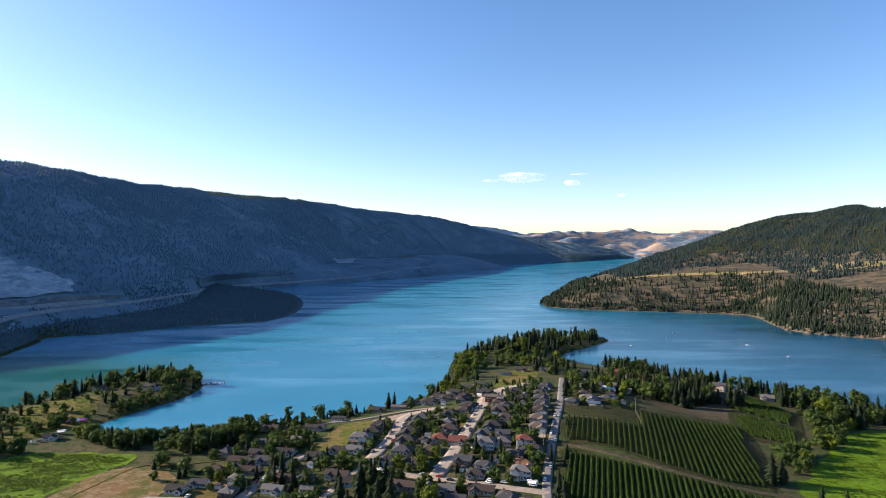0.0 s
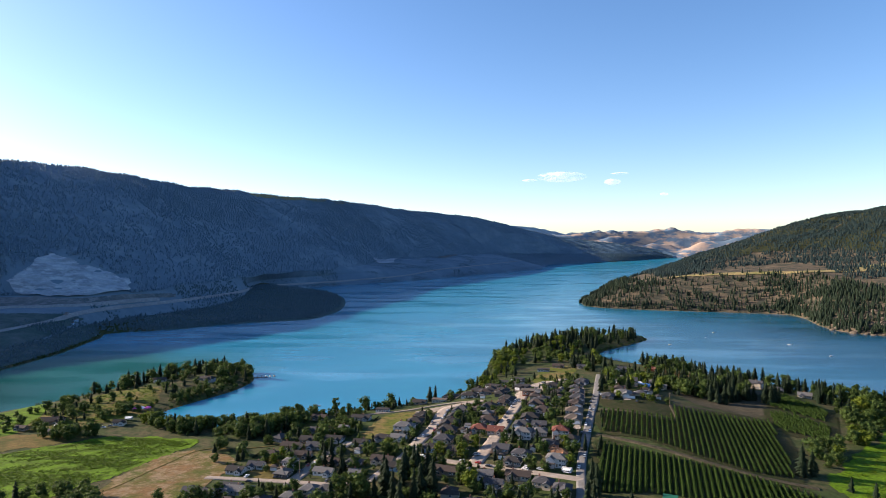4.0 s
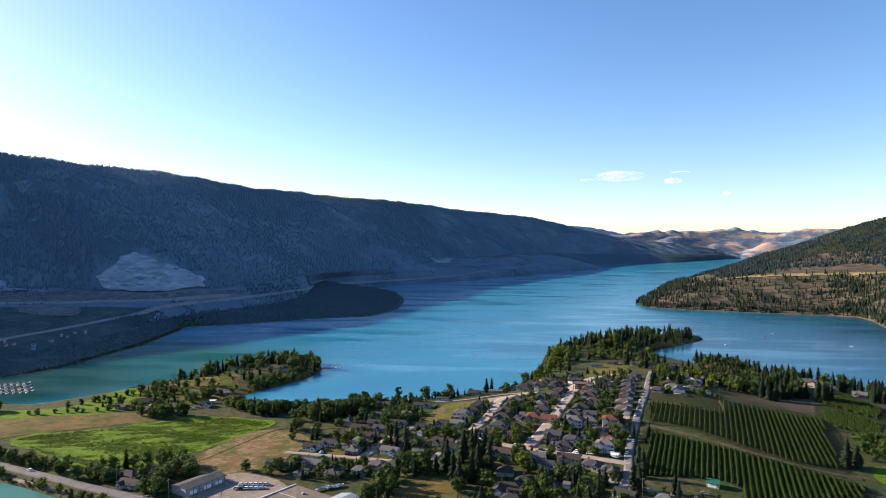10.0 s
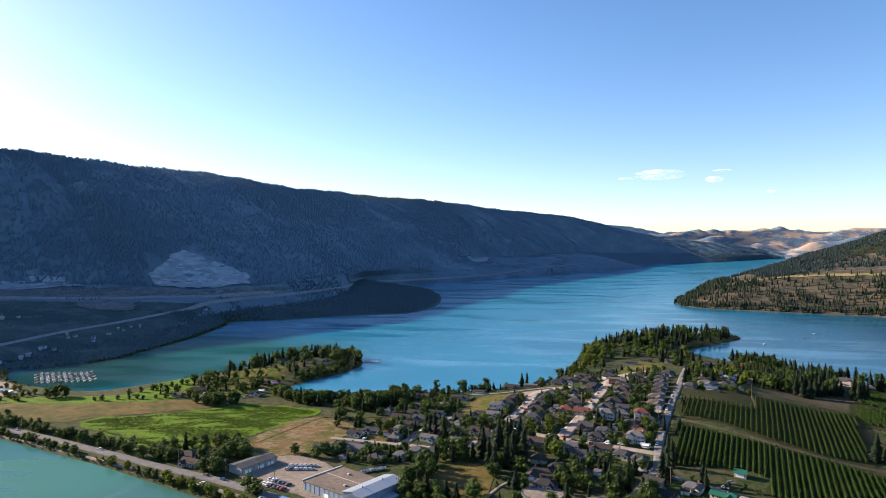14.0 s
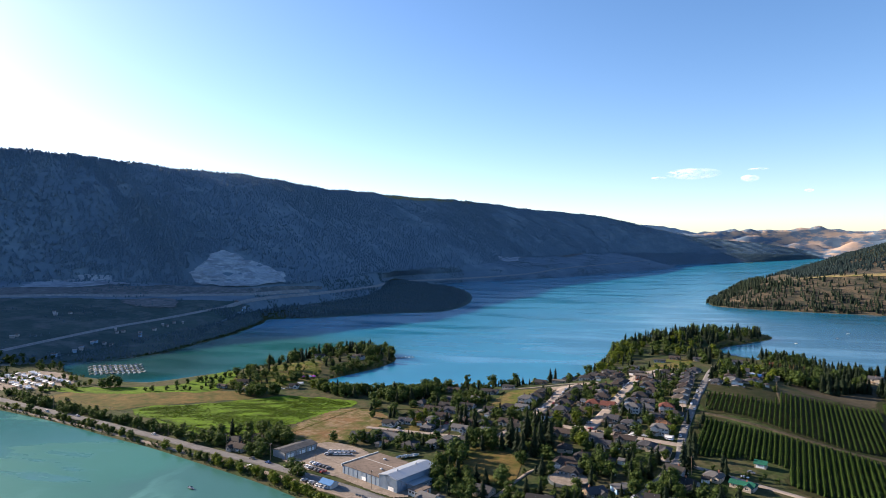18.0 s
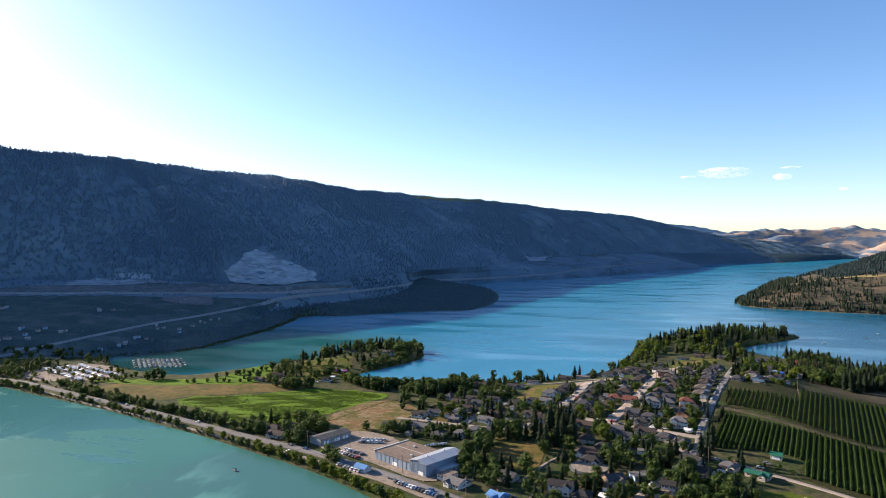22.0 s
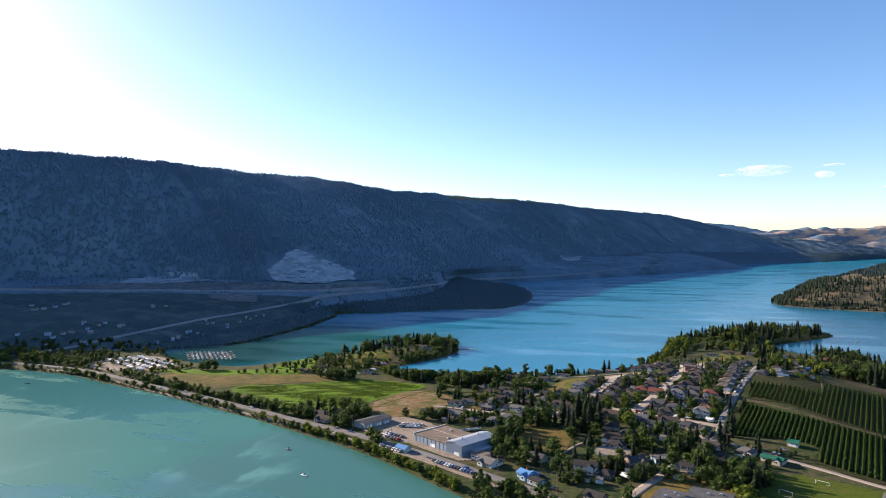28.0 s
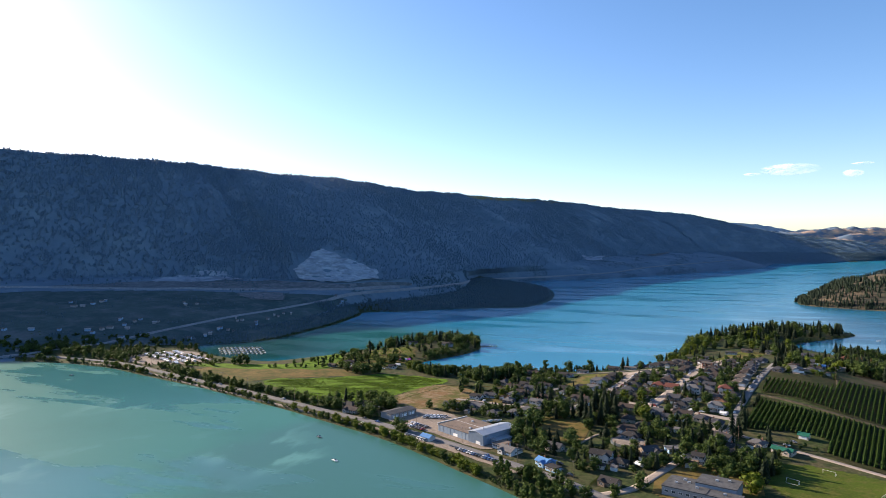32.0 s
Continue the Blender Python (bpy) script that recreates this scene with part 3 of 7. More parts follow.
def on_hill(grid, us, s, u):
    """Points of a hillside at s along and u up."""
    i = np.clip(np.asarray(s, float) * 24, 0, grid.shape[0] - 1.001)
    j = np.clip(np.interp(u, us, np.arange(len(us))), 0, len(us) - 1.001)
    i0, j0 = i.astype(int), j.astype(int)
    a, b = (i - i0)[..., None], (j - j0)[..., None]
    return (grid[i0, j0] * (1 - a) * (1 - b) + grid[i0 + 1, j0] * a * (1 - b) + grid[i0, j0 + 1] * (1 - a) * b + grid[i0 + 1, j0 + 1] * a * b)


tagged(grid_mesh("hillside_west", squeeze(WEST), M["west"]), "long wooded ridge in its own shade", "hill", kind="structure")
tagged(grid_mesh("hillside_east", squeeze(EAST), M["east"]), "dry grass hill with scattered pines", "hill", kind="structure")


def hill_patch(name, grid, us, outline, material, lift, fine=(0.025, 0.02), ragged=0.25):
    """A piece of hillside with another cover, given by its outline in s and u."""
    o = np.array(outline, float)
    s = np.arange(o[:, 0].min() - 0.05, o[:, 0].max() + 0.05, fine[0])
    u = np.arange(o[:, 1].min() - 0.05, o[:, 1].max() + 0.05, fine[1])
    gs, gu = np.meshgrid(s, u, indexing="ij")
    p = on_hill(grid, us, gs, gu)
    ok = signed(gs / fine[0], gu / fine[1], rounded(o / np.array(fine), 3)).reshape(gs.shape) > 1.5 * ragged * waves2(gs / fine[0], gu / fine[1], 9, 5)
    p[..., 2] += lift
    return tagged(grid_mesh(name, squeeze(p), material, (ok[:-1, :-1] & ok[1:, 1:])), kind="structure")


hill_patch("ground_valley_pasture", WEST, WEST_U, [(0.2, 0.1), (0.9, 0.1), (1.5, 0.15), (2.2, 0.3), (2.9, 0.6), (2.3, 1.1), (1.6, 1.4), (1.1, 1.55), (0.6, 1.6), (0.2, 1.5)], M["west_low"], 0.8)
hill_patch("ground_bare_cutting", WEST, WEST_U, [(0.9, 1.72), (1.4, 1.8), (1.78, 1.8), (2.35, 1.85), (3.3, 1.7), (3.55, 0.95), (3.2, 1.15), (2.5, 1.35), (1.9, 1.45), (1.4, 1.55)], M["scar"], 1.4)
hill_patch("ground_spoil_heap", WEST, WEST_U, [(1.38, 1.74), (1.55, 1.95), (1.62, 2.01), (1.82, 2.03), (1.95, 2.02), (1.97, 1.89), (1.62, 1.75)], M["rock"], 2.0)
hill_patch("ground_gravel_bank", WEST, WEST_U, [(1.70, 1.35), (1.95, 1.28), (1.75, 1.02), (1.58, 1.17)], M["scar"], 1.8)
hill_patch("ground_pale_scar", WEST, WEST_U, [(6.50, 1.75), (6.65, 2.02), (7.0, 2.0), (7.35, 1.98), (7.0, 1.8), (6.75, 1.6)], M["rock"], 3)
hill_patch("ground_far_scar", WEST, WEST_U, [(7.9, 1.95), (8.3, 2.0), (8.6, 1.95), (8.2, 1.8)], M["scar"], 3)
hill_patch("ground_bench_field", EAST, EAST_U, [(7.3, 1.45), (6.2, 1.12), (5.1, 1.06), (3.8, 1.02), (3.0, 1.25), (2.4, 1.55), (1.8, 1.93), (1.2, 1.92), (1.5, 1.7), (2.5, 1.3), (3.3, 0.98), (4.3, 0.92), (5.5, 1.0), (6.5, 1.2)], M["stubble"], 1.2)

hill_patch("ground_mountain_floor", EAST, EAST_U, [(0.0, 2.12), (2, 2.08), (4, 2.12), (6, 2.06), (8, 2.1), (10.4, 2.1), (10.4, 2.97), (8, 2.98), (5, 2.98), (2, 2.98), (0.0, 2.98)], M["orchard_soil"], 1.0, (0.08, 0.03))
hill_patch("ground_ridge_clearing", WEST, WEST_U, [(5.9, 2.9), (6.6, 2.93), (7.7, 2.92), (7.7, 2.995), (6.6, 3.0), (5.9, 2.995)], M["stubble"], 1.5)
# Quarry: a stepped face of broken rock cut into the western slope.
qs, qu = np.meshgrid(np.linspace(2.44, 3.30, 110), np.linspace(1.86, 2.22, 70), indexing="ij")
qp = on_hill(WEST, WEST_U, qs, qu)
qo = np.array([(2.48, 2.05), (2.60, 2.085), (2.74, 2.12), (2.86, 2.165), (2.95, 2.185), (3.03, 2.18), (3.10, 2.15), (3.17, 2.115), (3.27, 2.05), (3.19, 1.98), (3.24, 1.93), (2.95, 1.94), (2.70, 1.90), (2.52, 1.91)])
qin = signed(qs * 70, qu * 140, qo * np.array([70, 140])).reshape(qs.shape)
step = ((qp[..., 2] + 5 * waves2(qp[..., 0], qp[..., 1], 160, 19)) / 15.0) % 1.0
qp[..., 2] += 2.5 + 5.0 * (np.clip(step * 3, 0, 1) - step) + 2.6 * waves2(qp[..., 0], qp[..., 1], 70, 8) + 1.2 * waves2(qp[..., 0], qp[..., 1], 24, 18)
qk = qin + 0.8 * waves2(qp[..., 0], qp[..., 1], 60, 9) + 0.7 * waves2(qp[..., 0], qp[..., 1], 22, 10) > 0
tagged(grid_mesh("quarry_face", squeeze(qp), M["rock"], qk[:-1, :-1] & qk[1:, 1:]), "pale stepped quarry face cut into the ridge", "quarry", kind="structure")


def hill_ribbon(name, grid, us, path, width, material, lift=1.5):
    p = smooth_rows([(s, u, 0) for s, u in path], 14)
    c = on_hill(grid, us, p[:, 0], p[:, 1])
    d = np.gradient(c[:, :2], axis=0)
    d /= np.maximum(np.linalg.norm(d, axis=1, keepdims=True), 1e-6)
    side = np.stack([-d[:, 1], d[:, 0], 0 * d[:, 0]], -1)
    rows = [c + side * width * k + np.array([0, 0, lift if abs(k) < 0.55 else -4.0]) for k in (-0.8, -0.5, 0, 0.5, 0.8)]
    return tagged(grid_mesh(name, squeeze(np.stack(rows, 1)), material), kind="structure")


hill_ribbon("road_old_highway", WEST, WEST_U, [(0.55, 0.02), (0.90, 0.21), (1.00, 0.32), (1.15, 0.46), (1.39, 0.62), (1.66, 0.70), (2.17, 0.83), (2.98, 0.88), (3.46, 0.82), (4.26, 0.75), (4.8, 0.55), (5.30, 0.42),
                                              (5.78, 0.46), (6.33, 0.54), (7.15, 0.70), (8.51, 0.76), (9.5, 0.8)], 6.5, M["pale_road"], 2.2)
hill_ribbon("road_new_highway", WEST, WEST_U, [(0.1, 1.85), (0.78, 1.73), (0.95, 1.68), (1.14, 1.60), (1.36, 1.53), (1.64, 1.48), (1.97, 1.40), (2.56, 1.34), (3.17, 1.14), (3.41, 0.97)], 6, M["pale_road"], 3.5)


def patch(name, outline, material, dz, step=1.8, ragged=2.2, label=""):
    """Flat cover draped over the ground inside an outline."""
    o = rounded(outline, 3)
    x, y = np.meshgrid(np.arange(o[:, 0].min(), o[:, 0].max() + step, step), np.arange(o[:, 1].min(), o[:, 1].max() + step, step), indexing="ij")
    inside = signed(x, y, o).reshape(x.shape) + ragged * waves2(x, y, 14, 7) > 0
    p = np.stack([x, y, land_z(x, y) + dz], -1)
    return tagged(grid_mesh(name, squeeze(p), material, inside[:-1, :-1] & inside[1:, 1:]), label, kind="structure")


patch("ground_green_pasture", [(-398, 368), (-394, 388), (-352, 408), (-318, 432), (-290, 458), (-246, 459), (-214, 448), (-228, 400), (-238, 368), (-262, 330), (-300, 326), (-350, 347)], M["field"], 0.22)
patch("ground_ball_field", [(-234, 368), (-220, 424), (-183, 422), (-166, 396), (-170, 360), (-178, 335), (-200, 322), (-224, 330)], M["ball"], 0.26, 2.0, 0.8)
patch("ground_hay_field", [(-520, 385), (-500, 430), (-440, 448), (-397, 455), (-310, 462), (-322, 434), (-388, 392), (-426, 366), (-479, 378)], M["hay"], 0.18)
patch("ground_shore_grass", [(-545, 418), (-520, 440), (-472, 452), (-428, 474), (-432, 516), (-428, 560), (-402, 552), (-380, 490), (-372, 452), (-410, 440), (-470, 420)], M["field"], 0.26)
patch("ground_mud_flat", [(-500, 478), (-470, 478), (-450, 500), (-432, 545), (-425, 575), (-438, 570), (-452, 535), (-468, 502), (-490, 494)], M["mud"], 0.16, 2.0)
patch("ground_beach", [(-545, 500), (-500, 484), (-470, 482), (-466, 492), (-500, 495), (-540, 508)], M["sand"], 0.24, 2.0, 0.8)
patch("ground_resort_lawn", [(-398, 470), (-350, 470), (-310, 500), (-298, 530), (-310, 570), (-330, 610), (-372, 620), (-388, 560)], M["meadow"], 0.16)
patch("ground_slope_field", [(-95, 450), (-92, 481), (-84, 520), (-57, 528), (-58, 499), (-66, 463), (-78, 448)], M["meadow"], 0.2, 2.0, 1.0)
patch("ground_hill_scrub", [(186, 520), (230, 508), (262, 520), (250, 560), (262, 600), (215, 640), (180, 620), (176, 560)], M["dry_bank"], 0.16)
patch("ground_dry_slope", [(-70, 500), (-60, 526), (-30, 545), (0, 556), (0, 548), (-30, 533), (-52, 508)], M["gravel"], 0.15, 2.0, 1.0)
patch("ground_upper_meadow", [(50, 626), (74, 735), (111, 742), (92, 662), (66, 612)], M["meadow"], 0.2, 2.0, 1.0)
patch("ground_paved_court", [(28, 552), (46, 548), (66, 586), (82, 612), (66, 628), (44, 602)], M["street"], 0.3, 1.6, 0.4)
patch("ground_vacant_lot", [(-1, 506), (20, 496), (15, 477), (-2, 483)], M["hay"], 0.2, 2.0, 0.6)
patch("ground_pocket_field", [(-95, 330), (-70, 345), (-50, 330), (-42, 300), (-52, 280), (-76, 285), (-92, 305)], M["hay"], 0.2, 2.0, 1.0)
patch("ground_corner_yard", [(-150, 412), (-125, 402), (-130, 372), (-152, 374)], M["hay"], 0.2, 2.0, 0.6)
patch("ground_beach_lawn", [(-150, 505), (-122, 512), (-100, 490), (-112, 470), (-140, 480)], M["meadow"], 0.2, 2.0, 1.0)
patch("ground_wet_meadow", [(206, 368), (226, 395), (262, 438), (285, 455), (314, 492), (350, 502), (420, 470), (440, 360), (330, 290), (225, 305)], M["field"], 0.2)
patch("ground_playing_field", [(70, 238), (88, 279), (140, 268), (190, 250), (180, 190), (110, 200)], M["turf"], 0.22, 2.0, 0.5)
patch("ground_dry_bank", [(153, 506), (190, 514), (222, 490), (226, 468), (214, 466), (178, 484)], M["dry_bank"], 0.24, 2.0, 1.0)
patch("ground_house_lot", [(94, 486), (104, 548), (150, 560), (160, 520), (152, 500), (141, 466)], M["orchard_soil"], 0.18, 2.0, 1.0)
patch("ground_orchard_upper", [(82, 432), (92, 480), (143, 462), (154, 502), (232, 500), (192, 366), (165, 371), (138, 390), (108, 418)], M["orchard_soil"], 0.3, 2.0, 0.4)
patch("ground_orchard_lower", [(62, 345), (79, 419), (104, 404), (135, 386), (164, 371), (194, 350), (175, 290), (147, 275), (110, 303), (120, 333), (98, 348)], M["orchard_soil"], 0.32, 2.0, 0.4)
patch("ground_orchard_east", [(246, 545), (252, 580), (284, 590), (296, 534), (276, 488), (253, 450), (220, 476), (236, 528)], M["orchard_soil"], 0.3, 2.0, 0.4)
patch("ground_packing_yard", [(-215, 300), (-190, 330), (-160, 322), (-140, 306), (-100, 292), (-96, 262), (-110, 244), (-155, 266), (-190, 278)], M["gravel"], 0.3, 0.9, 0.3)
patch("ground_lakeside_lot", [(-178, 250), (-140, 238), (-95, 217), (-84, 222), (-120, 244), (-160, 260)], M["gravel"], 0.28, 0.9, 0.3)
patch("ground_campground", [(-652, 415), (-664, 455), (-634, 500), (-585, 494), (-540, 450), (-580, 408)], M["gravel"], 0.2, 3.0)
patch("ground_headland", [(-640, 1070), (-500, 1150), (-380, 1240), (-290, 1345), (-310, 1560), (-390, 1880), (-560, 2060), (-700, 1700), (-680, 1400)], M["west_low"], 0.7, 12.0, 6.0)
patch("ground_school_yard", [(10, 232), (24, 262), (60, 256), (70, 225), (40, 190), (10, 200)], M["hay"], 0.2, 2.0)


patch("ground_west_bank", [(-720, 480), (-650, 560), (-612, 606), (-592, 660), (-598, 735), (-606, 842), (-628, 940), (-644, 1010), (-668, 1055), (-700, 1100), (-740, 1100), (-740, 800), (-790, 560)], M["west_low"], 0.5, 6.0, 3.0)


def ribbon(name, path, width, material, dz=0.4, label=""):
    """A road laid over the ground, with a thickness that shows at its edges."""
    p = smooth_rows([(x, y, 0) for x, y in path], 10)[:, :2]
    d = np.gradient(p, axis=0)
    d /= np.maximum(np.linalg.norm(d, axis=1, keepdims=True), 1e-6)
    side = np.stack([-d[:, 1], d[:, 0]], -1)
    rows = []
    for k, drop in ((-0.53, -0.7), (-0.5, 0), (-0.25, 0.04), (0, 0.07), (0.25, 0.04), (0.5, 0), (0.53, -0.7)):
        q = p + side * width * k
        rows.append(np.stack([q[:, 0], q[:, 1], np.maximum(land_z(q[:, 0], q[:, 1]), 0.3) + dz + drop], -1))
    ROADS.append((p, width))
    return tagged(grid_mesh(name, np.stack(rows, 1), material), label, kind="structure")


ROADS = []
MAIN_ROAD = [(-840, 372), (-740, 396), (-680, 402), (-630, 398), (-581, 387), (-530, 372), (-478, 357), (-395, 334), (-322, 312), (-257, 291), (-215, 279), (-174, 264), (-129, 246), (-81, 223), (-40, 203), (0, 175), (60, 125)]
ribbon("road_causeway", MAIN_ROAD, 7.2, M["asphalt"], 0.5, "two-lane asphalt road along the lake")
TRAIL = [(x + 4.5, y - 12.5) for x, y in MAIN_ROAD[2:-2]]
ribbon("path_lakeside", TRAIL, 2.8, M["gravel"], 0.42, "gravel path between road and lake")
ribbon("road_hill", [(127, 681), (112, 604), (96, 522), (82, 464), (70, 416), (62, 380), (56, 340), (52, 330)], 5.8, M["asphalt"], 0.45, "sunbleached street over the hill")
ribbon("road_school", [(54, 332), (36, 290), (22, 263), (9, 232), (-2, 206), (-18, 190)], 6.0, M["street"], 0.46)
ribbon("road_lane", [(52, 331), (73, 318), (99, 301), (118, 289), (142, 273), (180, 250), (230, 220)], 3.6, M["street"], 0.44)
ribbon("road_west_street", [(-176, 372), (-157, 371), (-122, 367), (-87, 361), (-70, 364)], 4.8, M["street"], 0.46)
ribbon("road_middle_street", [(-70, 364), (-60, 392), (-52, 409), (-27, 398), (-12, 391), (13, 381), (34, 371), (60, 360)], 5.5, M["street"], 0.48)
ribbon("road_cross_street", [(-98, 446), (-104, 428), (-111, 405), (-115, 384), (-119, 367)], 8.0, M["street"], 0.44)
ribbon("road_concrete_street", [(0, 549), (-21, 540), (-33, 524), (-38, 475), (-47, 436), (-52, 409)], 9.5, M["street"], 0.44)
ribbon("road_second_street", [(38, 562), (32, 529), (24, 493), (14, 454), (5, 421), (-5, 390)], 10.0, M["street"], 0.44)
ribbon("road_cul_de_sac", [(84, 640), (72, 618), (56, 600), (42, 575), (36, 556)], 10.0, M["street"], 0.5)
ribbon("road_gravel_track", [(0, 551), (-24, 552), (-45, 546), (-66, 535), (-92, 531), (-112, 520)], 4.5, M["gravel"], 0.43)
ribbon("road_field_track", [(-240, 330), (-226, 352), (-217, 385), (-204, 428), (-175, 432), (-140, 445)], 1.4, M["hay"], 0.35)
ribbon("road_farm_drive", [(92, 480), (110, 474), (142, 459), (154, 504), (176, 496)], 2.4, M["dry_bank"], 0.42)
ribbon("road_orchard_track", [(80, 428), (106, 411), (138, 388), (166, 371), (196, 360)], 4.0, M["dry_bank"], 0.44)
ribbon("water_meadow_stream", [(252, 398), (266, 406), (279, 421), (287, 437), (291, 454), (305, 474), (318, 490)], 5.0, M["water_s"], 0.12, "shallow stream through the wet meadow")
ribbon("path_pocket_field", [(-53, 258), (-50, 266), (-44, 285), (-37, 303), (-29, 309)], 2.0, M["gravel"], 0.4)
ribbon("road_upper_drive", [(122, 655), (145, 640), (165, 640), (190, 660)], 4.0, M["gravel"], 0.42)

# Far country at the head of the lake.
FAR_TAN = [(5.5, 0.016), (7.4, 0.0200), (10.1, 0.0235), (13.7, 0.0217), (15.9, 0.0267), (17.3, 0.0216), (19.8, 0.0156), (20.9, 0.0222), (22.4, 0.0237), (24.1, 0.0186), (28, 0.018), (36, 0.02), (50, 0.02)]
FAR_BLUE = [(-6, 0.034), (-2, 0.036), (2.3, 0.0331), (4.4, 0.0297), (5.9, 0.0244), (7.4, 0.0178), (9.5, 0.0215), (12, 0.0225), (14, 0.021), (18, 0.019), (26, 0.02)]


def far_range(name, line, near, far, base, material, rough, label):
    a = np.arange(line[0][0], line[-1][0], 0.12)
    tops = np.interp(a, [p[0] for p in line], [p[1] for p in line])
    k = np.ones(7) / 7
    tops = np.convolve(np.pad(tops, 3, mode="edge"), k, mode="valid")
    ts = np.linspace(0, 1, 26)
    A, Tt = np.meshgrid(np.radians(a), ts, indexing="ij")
    r = near + (far - near) * Tt
    top = 149 + tops[:, None] * far
    z = base + (top - base) * Tt ** 1.15
    z = z + rough * np.sin(np.pi * Tt) * (waves2(A * far, r * 1.2, 1500, 3) + 0.5 * waves2(A * far, r * 1.2, 600, 4)) + rough * 0.12 * Tt * waves2(A * far, r, 160, 6)
    p = np.stack([r * np.sin(A), r * np.cos(A), z], -1)
    last = p[:, -1:].copy()
    last[..., :2] *= 1.1
    last[..., 2] -= 200
    return tagged(grid_mesh(name, squeeze(np.concatenate([p, last], 1)), material), label, "hills", kind="structure")


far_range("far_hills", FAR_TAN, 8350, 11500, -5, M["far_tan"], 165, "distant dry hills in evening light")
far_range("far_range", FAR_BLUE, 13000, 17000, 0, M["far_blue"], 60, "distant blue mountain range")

# Flat country that closes the place behind the camera.
bx, by = polar(np.arange(95, 266, 3.0), np.geomspace(1600, 9000, 24))
bz = np.clip((np.hypot(bx, by) - 2200) * 0.12, -3, 420) + 20 * waves2(bx, by, 900, 12)
tagged(grid_mesh("hills_south", squeeze(np.stack([bx, by, bz], -1)), M["east"]), kind="structure")


# ---- trees ----
def conifer_crown(seed, layers=15, width=0.19, lean=0.0, bare=0.12):
    """A ragged spire, one metre high: whorls of drooping boughs."""
    r = random.Random(seed)
    v, f = [], []
    for k in range(layers):
        t = k / (layers - 1)
        z = bare + (1 - bare) * t ** 0.92
        rad0 = width * (1 - t) ** 0.58 * (0.6 + 0.6 * r.random()) + 0.018
        n = 11 if t < 0.6 else 7
        off = r.random() * 6.28
        for i in range(n):
            if r.random() < 0.1:
                continue
            a = off + 6.2832 * i / n + r.uniform(-0.2, 0.2)
            rr = rad0 * r.uniform(0.65, 1.2)
            da = 0.42 * r.uniform(0.8, 1.3)
            droop = rr * r.uniform(0.25, 0.6)
            b = len(v)
            up = 0.55 / layers + rr * 0.25
            v += [(0, 0, z + up), (rr * 0.62 * math.cos(a - da), rr * 0.62 * math.sin(a - da), z - droop * 0.4), (rr * math.cos(a), rr * math.sin(a), z - droop),
                  (rr * 0.62 * math.cos(a + da), rr * 0.62 * math.sin(a + da), z - droop * 0.4), (0, 0, z - 0.02)]
            f += [(b, b + 1, b + 2), (b, b + 2, b + 3), (b + 4, b + 2, b + 1), (b + 4, b + 3, b + 2)]
    b = len(v)
    v += [(0.014, 0, 0.93), (-0.01, 0.012, 0.93), (-0.01, -0.012, 0.93), (0, 0, 1.03)]
    f += [(b, b + 1, b + 3), (b + 1, b + 2, b + 3), (b + 2, b, b + 3)]
    return np.array(v), np.array(f)


def leafy_crown(seed, wide=0.34, low=0.16, lobes=11, leaves=520):
    """A broad crown, one metre high: uneven lobes of many small leaf clumps with gaps."""
    r = random.Random(seed)
    v, f = [], []
    mids = []
    for k in range(lobes):
        a, h = r.random() * 6.28, low + (0.9 - low) * ((k + 0.5) / lobes)
        swell = wide * math.sin(math.pi * min(1, (h - low * 0.6) / (1.06 - low * 0.6))) ** 0.6
        d = swell * r.uniform(0.25, 0.75)
        mids.append((d * math.cos(a), d * math.sin(a), h, r.uniform(0.42, 0.62) * max(swell, 0.08)))
    for cx, cy, cz, s in mids:
        b = len(v)
        v += [(cx + s * 0.72 * x * r.uniform(0.7, 1.2), cy + s * 0.72 * y * r.uniform(0.7, 1.2), cz + s * 0.66 * z * r.uniform(0.7, 1.2)) for x, y, z in
              ((1, 0, 0), (0.3, 0.95, 0), (-0.8, 0.6, 0), (-0.8, -0.6, 0), (0.3, -0.95, 0), (0, 0, 1), (0, 0, -1))]
        for i in range(5):
            f += [(b + i, b + (i + 1) % 5, b + 5), (b + (i + 1) % 5, b + i, b + 6)]
    for k in range(leaves):
        cx, cy, cz, s = mids[r.randrange(lobes)]
        x, y, z = r.gauss(0, 1), r.gauss(0, 1), r.gauss(0.15, 0.9)
        q = math.sqrt(x * x + y * y + z * z) + 1e-6
        rr = s * r.uniform(0.72, 1.12)
        p = Vector((cx + x / q * rr, cy + y / q * rr, cz + z / q * rr * 0.9))
        n = Vector((x, y, z)).normalized()
        e = r.uniform(0.024, 0.055)
        u = (n.orthogonal().normalized() + 0.5 * Vector((r.gauss(0, 1), r.gauss(0, 1), r.gauss(0, 1)))).normalized()
        w = (n.cross(u) + 0.5 * n * r.uniform(-1, 1)).normalized()
        b = len(v)
        v += [p - u * e, p + u * e * 0.9, p + w * e * 1.3 + n * e * 0.5, p - w * e * 0.8 + n * e * 0.6]
        f += [(b, b + 1, b + 2), (b + 1, b, b + 3)]
    return np.array([tuple(p) for p in v]), np.array(f)


